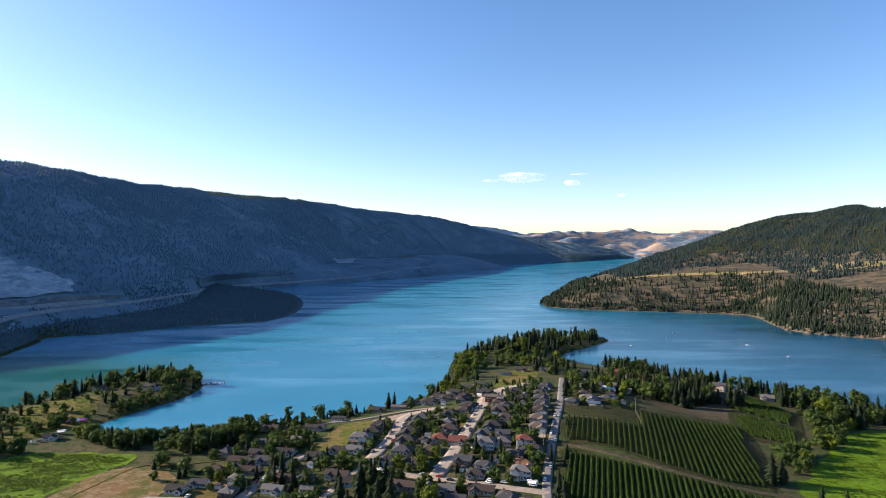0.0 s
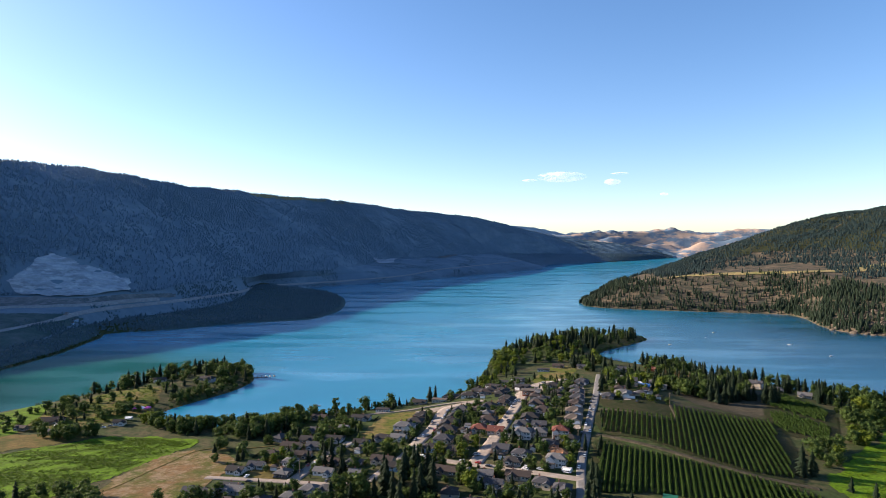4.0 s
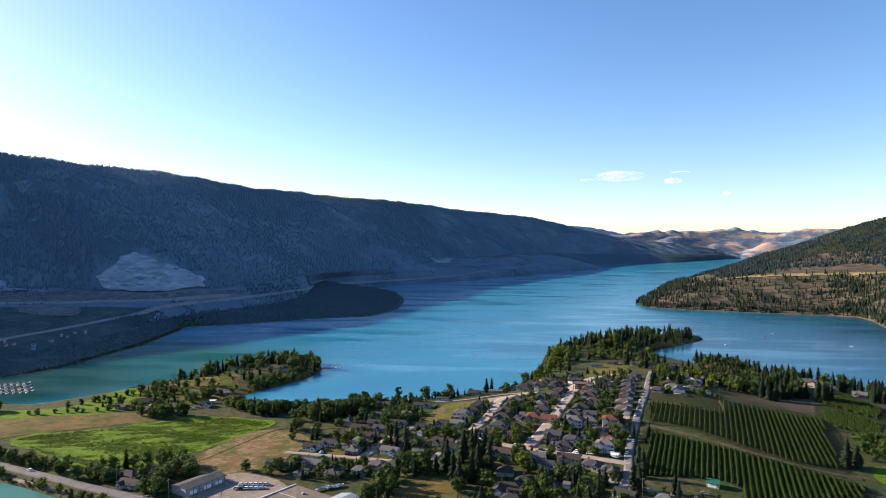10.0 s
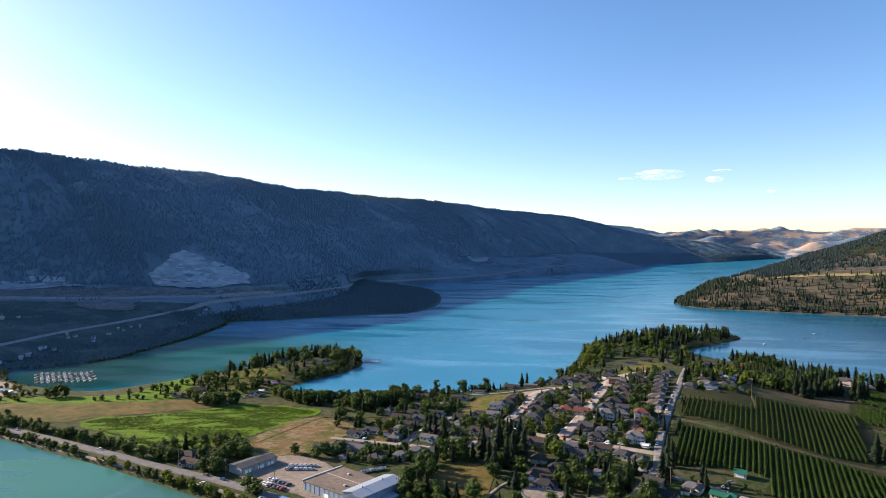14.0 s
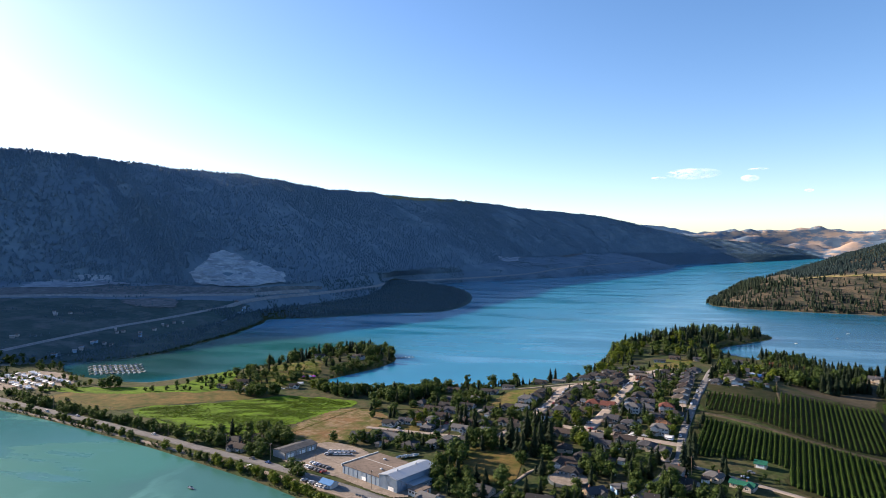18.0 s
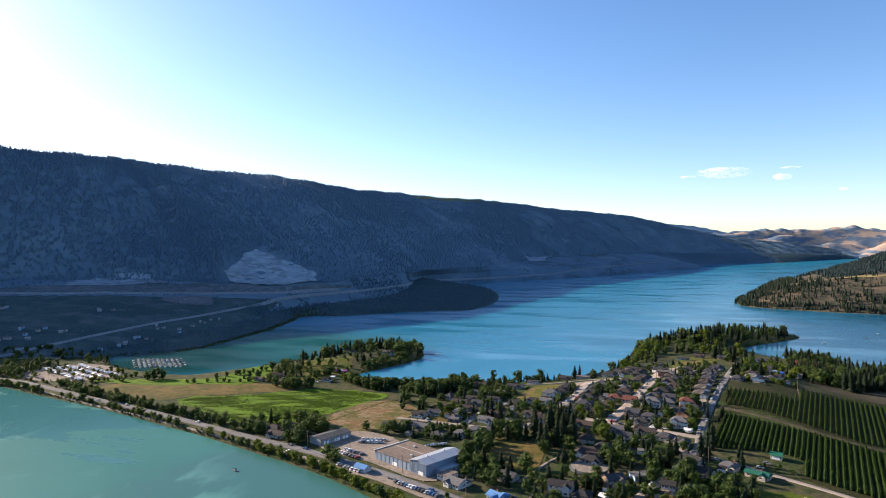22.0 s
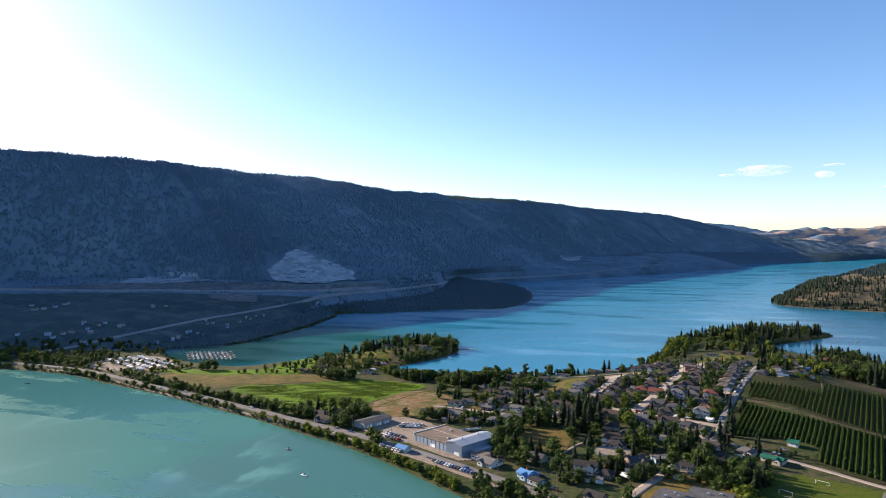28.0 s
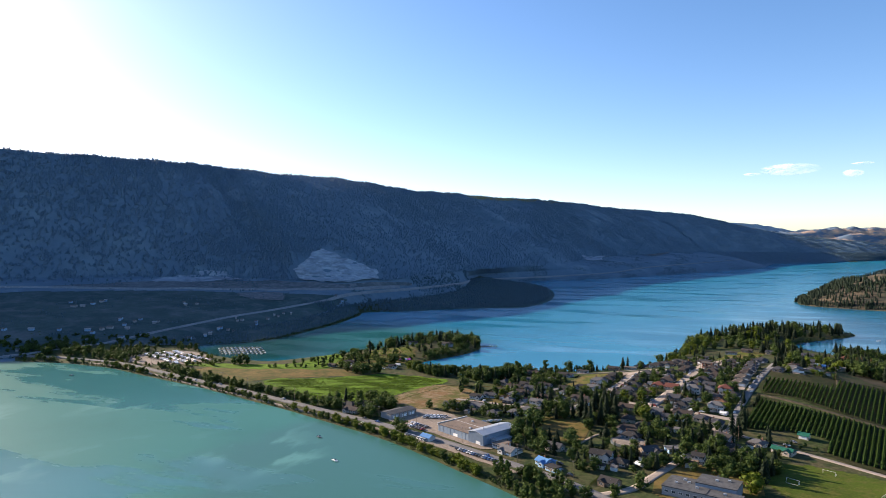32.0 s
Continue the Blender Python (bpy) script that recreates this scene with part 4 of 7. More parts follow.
def trunk_geo(h, r, limbs, seed):
    rr = random.Random(seed)
    g = Geo().tube((0, 0, -0.05), (0, 0, h), r, r * 0.35, 6)
    for k in range(limbs):
        a, z = rr.random() * 6.28, h * rr.uniform(0.35, 0.8)
        g.tube((0, 0, z), (0.16 * math.cos(a), 0.16 * math.sin(a), z + 0.22), r * 0.45, r * 0.15, 5)
    return g


SHAPES = {}


def crown_mesh(kind, shape, material):
    SHAPES.setdefault(kind, []).append(shape)
    CROWN[kind].append(raw_mesh("crown" if kind != "shrub" else "foliage", *shape, material))


CROWN = {"scrub": [], "conifer": [], "pine": [], "rust": [], "leaf": [], "leaf_light": [], "poplar": [], "shrub": []}
for k in range(5):
    crown_mesh("conifer", conifer_crown(10 + k, 14, 0.225 + 0.035 * (k % 3), bare=0.05), M["conifer"])
    crown_mesh("leaf", leafy_crown(30 + k, 0.46 + 0.05 * (k % 3), 0.07, 13, 430), M["leaf"])
for k in range(3):
    crown_mesh("pine", conifer_crown(50 + k, 9, 0.29, bare=0.2), M["pine"])
    crown_mesh("leaf_light", leafy_crown(70 + k, 0.52, 0.05, 13, 430), M["leaf_light"])
    crown_mesh("poplar", leafy_crown(90 + k, 0.22, 0.05, 14, 480), M["leaf"])
    crown_mesh("shrub", leafy_crown(110 + k, 0.62, 0.05, 8, 240), M["leaf"])
crown_mesh("scrub", leafy_crown(140, 0.7, 0.05, 4, 60), M["leaf"])
crown_mesh("rust", conifer_crown(130, 12, 0.2), M["rust"])
TRUNK = {"tall": trunk_geo(0.8, 0.016, 0, 1).mesh("trunk", M["bark"]), "broad": trunk_geo(0.5, 0.028, 5, 2).mesh("trunk", M["bark"])}
TREE_WORDS = {"conifer": ("conifer_tree", "dark green fir with ragged boughs", "conifer"), "pine": ("pine_tree", "open-crowned pine with bare lower trunk", "pine"),
              "rust": ("dying_conifer", "conifer with browned dying needles", "conifer"), "leaf": ("broadleaf_tree", "round-crowned green broadleaf tree", "tree"),
              "leaf_light": ("willow_tree", "yellow-green willow with spreading crown", "tree"), "poplar": ("poplar_tree", "slender upright green poplar", "tree"),
              "scrub": ("scrub", "low grey-green shore scrub", "shrub"), "shrub": ("shrub", "low dense green shrub", "shrub")}
TREE_COUNT = {}
rt = random.Random(5)


def tree(kind, x, y, h, wide=1.0, where=""):
    name, label, cat = TREE_WORDS[kind]
    z = ground_at(x, y)
    if z < -0.2:
        return
    n = TREE_COUNT[kind] = TREE_COUNT.get(kind, 0) + 1
    t = thing(name, pose(x, y, max(z, 0.1) - 0.1, 0, 0, rt.uniform(0, 360)), label + where, cat, cat + " trees of the shore and town")
    w = h * wide
    for key, me in (("crown" if kind != "shrub" else "foliage", CROWN[kind][n % len(CROWN[kind])]), ("trunk", TRUNK["tall" if kind in ("conifer", "pine", "rust") else "broad"])):
        o = part(key, me, None, t)
        o.scale = (w, w, h)
    return t


BLOCKED = []
JOIN = {}


def stand(kind, x, y, h, wide, turn):
    """Notes a tree for one of the joined woods."""
    z = ground_at(x, y)
    if z > -0.2:
        JOIN.setdefault(kind, []).append((x, y, max(z, 0.1) - 0.1, h * wide, h, turn))


def join_woods(name, label):
    """Builds the trees noted so far as joined woods: crowns by kind, with their trunks."""
    for kind, rows in JOIN.items():
        a = np.array(rows)
        forms = SHAPES[kind]
        for k, (tv, tf) in enumerate(forms):
            q = a[k::len(forms)]
            if len(q):
                vs, fs = many(tv, tf, q[:, :3], q[:, [3, 3, 4]], q[:, 5], 0.004, 7 + k)
                tagged(new(name + "_" + kind, raw_mesh(name, vs, fs, M["leaf" if kind in ("poplar", "shrub", "scrub") else kind])), label, "woods", kind="stuff")
        tv, tf = STEM
        vs, fs = many(tv, tf, a[:, :3], a[:, [3, 3, 4]], a[:, 5])
        tagged(new(name + "_stems", raw_mesh(name, vs, fs, M["bark"])), "tree trunks of the woods", "woods", kind="stuff")
    JOIN.clear()


STEM = (np.array([(0.025, 0, -0.03), (-0.012, 0.022, -0.03), (-0.012, -0.022, -0.03), (0.0, 0, 0.6)]), np.array([(0, 1, 3), (1, 2, 3), (2, 0, 3)]))


def free(x, y, gap=2.0):
    for p, w in ROADS:
        if np.min((p[:, 0] - x) ** 2 + (p[:, 1] - y) ** 2) < (w / 2 + gap) ** 2:
            return False
    return all((x - a) ** 2 + (y - b) ** 2 > (c + gap) ** 2 for a, b, c in BLOCKED)


def grove(outline, kinds, count, low, high, seed, gap=2.0, apart=3.0, wide=(0.85, 1.15), where="", join=False):
    """Trees strewn inside an outline; kinds: a word per tree kind, as often as it should come."""
    r = random.Random(seed)
    o = np.array(outline, float)
    made, tries = [], 0
    while len(made) < count and tries < count * 30:
        tries += 1
        x, y = r.uniform(o[:, 0].min(), o[:, 0].max()), r.uniform(o[:, 1].min(), o[:, 1].max())
        if signed([x], [y], o)[0] < 0 or not free(x, y, gap) or any((x - a) ** 2 + (y - b) ** 2 < apart ** 2 for a, b in made):
            continue
        made.append((x, y))
        kind = r.choice(kinds)
        h = r.uniform(low, high) * (0.85 if kind in ("leaf", "leaf_light") else 1) * (0.3 if kind == "shrub" else 1)
        if join:
            stand(kind, x, y, h, r.uniform(*wide), r.uniform(0, 6.28))
        else:
            tree(kind, x, y, h, r.uniform(*wide), where)


def along(path, kinds, step, low, high, seed, off=(-2, 2), where="", gap=0.5):
    r = random.Random(seed)
    p = smooth_rows([(x, y, 0) for x, y in path], 8)[:, :2]
    s = np.concatenate([[0], np.cumsum(np.linalg.norm(np.diff(p, axis=0), axis=1))])
    d = 0.0
    while d < s[-1]:
        x, y = np.interp(d, s, p[:, 0]), np.interp(d, s, p[:, 1])
        x, y = x + r.uniform(*off), y + r.uniform(*off)
        kind = r.choice(kinds)
        h = r.uniform(low, high) * (0.4 if kind == "shrub" else 1)
        if free(x, y, gap):
            tree(kind, x, y, h, r.uniform(0.85, 1.25), where)
        d += step * r.uniform(0.6, 1.5)


# ---- woods that nobody could count ----
def spire(sides, tiers, seed):
    r = random.Random(seed)
    v, f = [], []
    for k in range(tiers):
        z0, z1 = 0.1 + 0.9 * k / tiers * 0.92, 0.1 + 0.9 * (k + 1.55) / tiers * 0.92
        rad0 = 0.2 * (1 - 0.8 * k / tiers)
        b = len(v)
        v += [(rad0 * r.uniform(0.7, 1.25) * math.cos(6.2832 * i / sides + k), rad0 * r.uniform(0.7, 1.25) * math.sin(6.2832 * i / sides + k), z0 - 0.05 * r.random()) for i in range(sides)]
        v.append((0, 0, min(z1, 1.0)))
        f += [(b + i, b + (i + 1) % sides, b + sides) for i in range(sides)]
    b = len(v)
    v += [(0.02, 0, -0.1), (-0.012, 0.02, -0.1), (-0.012, -0.02, -0.1), (0, 0, 0.5)]
    f += [(b, b + 1, b + 3), (b + 1, b + 2, b + 3), (b + 2, b, b + 3)]
    return np.array(v), np.array(f)


def hill_woods(name, grid, us, count, span_s, span_u, high, keep, material, tiers, sides, seed, label, wide=1.0):
    r = np.random.RandomState(seed)
    s, u = r.uniform(*span_s, count), r.uniform(*span_u, count)
    p = on_hill(grid, us, s, u)
    ok = keep(s, u, p, r)
    p, s = p[ok], s[ok]
    p[:, 2] -= 0.5
    q = squeeze(p)
    shrink = np.linalg.norm(q - HUB, axis=1) / np.linalg.norm(p - HUB, axis=1)
    h = r.uniform(*high, len(p)) * shrink
    w = h * wide * r.uniform(0.8, 1.3, len(p))
    vs, fs = many(*spire(sides, tiers, seed), q, np.stack([w, w, h], -1), r.uniform(0, 6.28, len(p)), 0.012, seed)
    return tagged(new(name, raw_mesh(name, vs, fs, material)), label, "woods", kind="stuff")


def thick(p, size, seed, cut):
    return waves2(p[:, 0], p[:, 1], size, seed) + 0.6 * waves2(p[:, 0], p[:, 1], size * 0.4, seed + 1) > cut


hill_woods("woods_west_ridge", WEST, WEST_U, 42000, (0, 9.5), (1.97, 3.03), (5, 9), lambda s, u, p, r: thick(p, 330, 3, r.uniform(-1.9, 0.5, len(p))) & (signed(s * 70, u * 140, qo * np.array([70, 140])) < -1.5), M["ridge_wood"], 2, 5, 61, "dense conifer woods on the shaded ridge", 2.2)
# The tip's woods take a darker colour that puts in shade against grazing sun.
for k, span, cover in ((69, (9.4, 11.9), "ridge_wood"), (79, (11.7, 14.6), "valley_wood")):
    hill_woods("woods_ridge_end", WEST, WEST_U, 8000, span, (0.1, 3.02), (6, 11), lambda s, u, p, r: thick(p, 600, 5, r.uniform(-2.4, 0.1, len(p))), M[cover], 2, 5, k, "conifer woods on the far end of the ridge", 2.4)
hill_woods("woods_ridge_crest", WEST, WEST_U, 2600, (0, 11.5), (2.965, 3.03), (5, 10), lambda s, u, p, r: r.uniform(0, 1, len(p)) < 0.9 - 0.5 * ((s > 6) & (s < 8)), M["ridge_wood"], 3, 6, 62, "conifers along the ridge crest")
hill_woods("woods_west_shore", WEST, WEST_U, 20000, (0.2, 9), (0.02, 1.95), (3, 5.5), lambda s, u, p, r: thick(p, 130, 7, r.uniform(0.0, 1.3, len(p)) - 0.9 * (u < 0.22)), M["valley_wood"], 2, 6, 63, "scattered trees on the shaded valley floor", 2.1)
hill_woods("woods_east_slope", EAST, EAST_U, 8200, (0, 8.2), (0.06, 1.0), (6, 15), lambda s, u, p, r: thick(p, 110, 17, r.uniform(-0.3, 1.3, len(p)) + 0.35 * (s > 4) - 0.8 * (s < 2.6)) | (r.uniform(0, 1, len(p)) < 0.16), M["pine"], 4, 7, 64, "scattered pines on the dry slope", 1.1)
hill_woods("woods_east_shore", EAST, EAST_U, 1100, (0, 7.6), (0.015, 0.16), (6, 13), lambda s, u, p, r: r.uniform(0, 1, len(p)) < 0.75, M["pine"], 4, 7, 65, "pines along the foot of the dry hill", 1.1)
hill_woods("woods_hill_point", EAST, EAST_U, 380, (5.6, 8.6), (0.55, 1.3), (8, 16), lambda s, u, p, r: r.uniform(0, 1, len(p)) < 0.5 + 0.5 * (s > 6.3), M["conifer"], 4, 7, 66, "dark conifers on the point of the hill", 1.1)
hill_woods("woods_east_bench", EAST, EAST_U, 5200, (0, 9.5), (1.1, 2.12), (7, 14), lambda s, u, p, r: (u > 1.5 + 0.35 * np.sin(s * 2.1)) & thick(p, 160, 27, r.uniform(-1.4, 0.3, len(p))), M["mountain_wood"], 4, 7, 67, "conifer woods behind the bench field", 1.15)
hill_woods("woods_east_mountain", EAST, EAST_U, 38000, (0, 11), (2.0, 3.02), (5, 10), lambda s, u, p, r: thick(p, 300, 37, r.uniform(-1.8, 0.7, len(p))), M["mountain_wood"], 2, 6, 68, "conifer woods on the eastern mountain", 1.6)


HEADLAND = [(-700, 1080), (-575, 1122), (-510, 1198), (-420, 1262), (-368, 1295), (-348, 1405), (-357, 1549), (-394, 1741), (-460, 1938), (-560, 2004), (-690, 2110), (-720, 1800), (-690, 1400)]


WEST_BANK = [(-650, 566), (-612, 610), (-594, 660), (-600, 735), (-608, 842), (-630, 940), (-646, 1010), (-668, 1060), (-700, 1100), (-730, 1000), (-690, 800), (-680, 640)]


def bank_woods(outline, count, high, seed, name, rim, label):
    """Trees of the low western shore; rim: how far in from its edge they keep."""
    r = np.random.RandomState(seed)
    o = rounded(outline, 3)
    p = r.uniform(o.min(0), o.max(0), (count, 2))
    d = signed(p[:, 0], p[:, 1], o)
    open_field = waves2(p[:, 0], p[:, 1], 190, 71) + 0.5 * waves2(p[:, 0], p[:, 1], 70, 72)
    p = p[(d > rim[0]) & (d < rim[1]) & (open_field > r.uniform(-1.6, 0.6, count) - 0.6 * (d < 35) - 0.9 * (p[:, 0] > -480))]
    z = np.maximum(land_z(p[:, 0], p[:, 1]), 0.2) - 0.3
    h = r.uniform(*high, len(p)) * (1 + 0.5 * (r.uniform(0, 1, len(p)) > 0.85))
    w = h * r.uniform(1.5, 2.8, len(p))
    vs, fs = many(*spire(6, 3, seed), np.stack([p[:, 0], p[:, 1], z], -1), np.stack([w, w, h], -1), r.uniform(0, 6.28, len(p)), 0.02, seed)
    return tagged(new(name, raw_mesh(name, vs, fs, M["valley_wood"])), label, "woods", kind="stuff")


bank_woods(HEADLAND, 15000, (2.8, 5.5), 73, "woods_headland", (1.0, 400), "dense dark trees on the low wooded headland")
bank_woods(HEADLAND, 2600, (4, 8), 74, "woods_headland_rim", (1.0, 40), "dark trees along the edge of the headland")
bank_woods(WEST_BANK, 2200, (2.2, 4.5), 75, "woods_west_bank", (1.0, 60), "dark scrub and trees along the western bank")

# ---- houses ----
def gable_roof(g, x0, x1, y0, y1, z, rise, over=0.6, thick=0.28):
    """A pitched roof with its ridge along x."""
    ym = (y0 + y1) / 2
    a, b, c, d = x0 - over, x1 + over, y0 - over, y1 + over
    low = z - over * rise / ((y1 - y0) / 2)
    top = z + rise
    v = [(a, c, low), (b, c, low), (b, d, low), (a, d, low), (a, ym, top), (b, ym, top)]
    v += [(x, y, q + thick) for x, y, q in v]
    return g.add(v, [(0, 1, 5, 4)[::-1], (2, 3, 4, 5)[::-1], (6, 7, 11, 10), (8, 9, 10, 11), (0, 1, 7, 6), (2, 3, 9, 8), (1, 5, 11, 7), (5, 2, 8, 11), (3, 4, 10, 9), (4, 0, 6, 10)])


def hip_roof(g, x0, x1, y0, y1, z, rise, over=0.6, thick=0.25):
    a, b, c, d = x0 - over, x1 + over, y0 - over, y1 + over
    run = min((d - c) / 2, (b - a) / 2 - 0.3)
    ym = (c + d) / 2
    v = [(a, c, z - 0.2), (b, c, z - 0.2), (b, d, z - 0.2), (a, d, z - 0.2), (a, c, z - 0.2 + thick), (b, c, z - 0.2 + thick), (b, d, z - 0.2 + thick), (a, d, z - 0.2 + thick),
         (a + run, ym, z + rise), (b - run, ym, z + rise)]
    return g.add(v, [(3, 2, 1, 0), (0, 1, 5, 4), (1, 2, 6, 5), (2, 3, 7, 6), (3, 0, 4, 7), (4, 5, 9, 8), (6, 7, 8, 9), (5, 6, 9), (7, 4, 8)])


def flat_roof(g, x0, x1, y0, y1, z, over=0.5, thick=0.45):
    g.chamfered(x0 - over, x1 + over, y0 - over, y1 + over, z, z + thick, 0.06)
    return g.box(x0 + 0.3, x1 - 0.3, y0 + 0.3, y1 - 0.3, z + thick, z + thick + 0.02)


def gable_walls(g, x0, x1, y0, y1, z, rise):
    ym = (y0 + y1) / 2
    v = [(x, y, q) for q in (-2.2, z) for x, y in ((x0, y0), (x1, y0), (x1, y1), (x0, y1))] + [(x0, ym, z + rise), (x1, ym, z + rise)]
    return g.add(v, [(0, 1, 5, 4), (2, 3, 7, 6), (1, 2, 6, 9, 5), (3, 0, 4, 8, 7), (3, 2, 1, 0)])


WINDOW = {}


def window_set(w, h):
    key = (w, h)
    if key not in WINDOW:
        f = Geo()
        t = 0.11
        f.box(-w / 2 - t, w / 2 + t, -0.09, 0.02, -h / 2 - t, -h / 2).box(-w / 2 - t, w / 2 + t, -0.09, 0.02, h / 2, h / 2 + t)
        f.box(-w / 2 - t, -w / 2, -0.09, 0.02, -h / 2, h / 2).box(w / 2, w / 2 + t, -0.09, 0.02, -h / 2, h / 2).box(-0.035, 0.035, -0.07, 0.0, -h / 2, h / 2)
        WINDOW[key] = (f.mesh("window", M["trim"]), Geo().box(-w / 2, w / 2, -0.045, -0.02, -h / 2, h / 2).mesh("pane", M["glass"]))
    return WINDOW[key]


def add_window(parent, x, y, z, turn, w=1.6, h=1.2):
    a, b = window_set(w, h)
    o = part("window", a, None, parent)
    o.matrix_basis = pose(x, y, z, 0, 0, turn)
    part("pane", b, None, o)


DOOR = Geo().chamfered(-0.5, 0.5, -0.07, 0.0, 0.0, 2.05, 0.02).box(0.32, 0.4, -0.12, -0.07, 0.95, 1.05).mesh("door", M["timber"])
GARAGE = Geo()
for k in range(4):
    GARAGE.chamfered(-2.35, 2.35, -0.08, 0.0, 0.02 + 0.56 * k, 0.55 + 0.56 * k, 0.02)
GARAGE = GARAGE.mesh("garage_door", M["trim"])
CHIMNEY = Geo().chamfered(-0.45, 0.45, -0.35, 0.35, -1.5, 1.3, 0.04).box(-0.52, 0.52, -0.42, 0.42, 1.12, 1.26).box(-0.18, 0.18, -0.18, 0.18, 1.3, 1.6).mesh("chimney", M["brick"])
VENT = Geo().tube((0, 0, -0.4), (0, 0, 0.6), 0.12, 0.12, 6).mesh("vent_pipe", M["steel"])
DECK = Geo().chamfered(-2.5, 2.5, -3.0, 0.0, -0.2, 0.0, 0.03).mesh("deck", M["timber"])
DECK_POST = Geo().box(-0.08, 0.08, -0.08, 0.08, -3.6, 1.0).mesh("deck_post", M["timber"])
DECK_RAIL = Geo().chamfered(-2.5, 2.5, -0.05, 0.05, 0.88, 1.0, 0.02).mesh("deck_rail", M["timber"])
WORDS = {"charcoal": "charcoal", "brown": "brown", "greybrown": "grey-brown", "grey": "pale grey", "red": "red", "orange": "orange", "green": "green", "blue": "blue", "tan": "tan"}
rh = random.Random(11)


def house(x, y, yaw, long, deep, roof, colour, wall, floors=1, wing=0, name="house", where="", shed=False):
    """roof: hip, gable or flat; wing: +1 or -1 puts a garage wing on that end, towards the street."""
    z = ground_at(x, y)
    yaw += rh.uniform(-6, 6)
    long *= rh.uniform(0.92, 1.06)
    words = {"hip": "hipped", "gable": "gabled", "flat": "flat"}[roof]
    label = f"{'two-storey' if floors > 1 else 'low'} {wall} {name.replace('_', ' ')} with {words} {WORDS[colour]} roof{where}"
    t = thing(name, pose(x, y, max(z, 0.2) + 0.25, 0, 0, yaw), label, "house" if not shed else "shed", "houses of the lakeside town" if not shed else "")
    BLOCKED.append((x, y, max(long, deep) * 0.5))
    x0, x1, y0, y1 = -long / 2, long / 2, -deep / 2, deep / 2
    h = 2.6 * floors
    rise = deep * {"hip": 0.29, "gable": 0.26, "flat": 0}[roof]
    wm, rm = M["wall_" + wall], M["roof_" + colour]
    if roof == "gable":
        part("wall", gable_walls(Geo(), x0, x1, y0, y1, h, rise), wm, t)
        part("roof", gable_roof(Geo(), x0, x1, y0, y1, h, rise), rm, t)
    elif roof == "hip":
        part("wall", Geo().box(x0, x1, y0, y1, -2.2, h), wm, t)
        part("roof", hip_roof(Geo(), x0, x1, y0, y1, h, rise), rm, t)
    else:
        part("wall", Geo().box(x0, x1, y0, y1, -2.2, h), wm, t)
        part("roof", flat_roof(Geo(), x0, x1, y0, y1, h), rm, t)
    if shed:
        o = part("door", GARAGE, None, t)
        o.matrix_basis = pose(0, y0, 0, 0, 0, 0)
        return t
    if wing:
        gx = x1 - 3.4 if wing > 0 else x0 + 3.4
        wy0 = y0 - rh.uniform(3.5, 5.5)
        g, r = Geo(), Geo()
        swap = lambda geo: [(gx - (p[1] - 0.0), p[0], p[2]) for p in geo.v]
        if roof == "flat":
            g.box(gx - 3.3, gx + 3.3, wy0, y0 + 0.02, -2.2, 2.8)
            flat_roof(r, gx - 3.3, gx + 3.3, wy0, y0 - 0.5, 2.8)
        else:
            gable_walls(g, wy0, y0 + 2.0, -3.3, 3.3, 2.7, 1.5)
            gable_roof(r, wy0, y0 + 2.5, -3.3, 3.3, 2.7, 1.5, 0.45)
            g.v, r.v = swap(g), swap(r)
        part("garage_wing", g, wm, t)
        part("wing_roof", r, rm, t)
        o = part("garage_door", GARAGE, None, t, "white panelled garage door")
        o.matrix_basis = pose(gx, wy0, 0.0)
        m = pose(x, y, 0, 0, 0, yaw)
        patch("driveway", [tuple((m @ Vector((gx + a, wy0 + b, 0)))[:2]) for a, b in ((-2.8, 0.5), (2.8, 0.5), (3.2, -8), (-3.2, -8))], M["street"], 0.34, 1.2, 0.1)
    else:
        wy0 = y0
        if roof != "flat" and long > 8.5:
            bx, bw = rh.choice((-0.26, 0.26)) * long, rh.uniform(1.7, 2.4)
            by = y0 - rh.uniform(1.2, 2.4)
            g, r = Geo(), Geo()
            gable_walls(g, by, y0 + 1.5, -bw, bw, h - 0.25, bw * 0.62)
            gable_roof(r, by, y0 + 2.6, -bw, bw, h - 0.22, bw * 0.62, 0.4)
            g.v, r.v = ([(bx - p[1], p[0], p[2]) for p in q.v] for q in (g, r))
            part("bay_wall", g, wm, t)
            part("bay_roof", r, rm, t)
            add_window(t, bx, by, 1.45, 0, 1.9, 1.2)
            if rh.random() < 0.6:
                ex = rh.choice((-1, 1)) * (long / 2 - 2.6)
                part("rear_wall", Geo().box(ex - 2.5, ex + 2.5, y1 - 0.5, y1 + 3.0, -2.2, h - 0.3), wm, t)
                part("rear_roof", hip_roof(Geo(), ex - 2.5, ex + 2.5, y1 - 2.0, y1 + 3.0, h - 0.3, 1.3), rm, t)
    front = [-0.36, -0.13, 0.22, 0.4] if not wing else ([-0.38, -0.16, 0.04] if wing > 0 else [0.38, 0.16, -0.04])
    for k, fx in enumerate(front):
        for fl in range(floors):
            add_window(t, fx * long, y0, 1.45 + 2.6 * fl, 0, 1.9 if k % 2 else 1.4, 1.2)
    for fl in range(floors):
        add_window(t, x0, -0.18 * deep, 1.45 + 2.6 * fl, -90, 1.4, 1.2)
        add_window(t, x1, 0.05 * deep, 1.45 + 2.6 * fl, 90, 1.4, 1.2)
    o = part("door", DOOR, None, t)
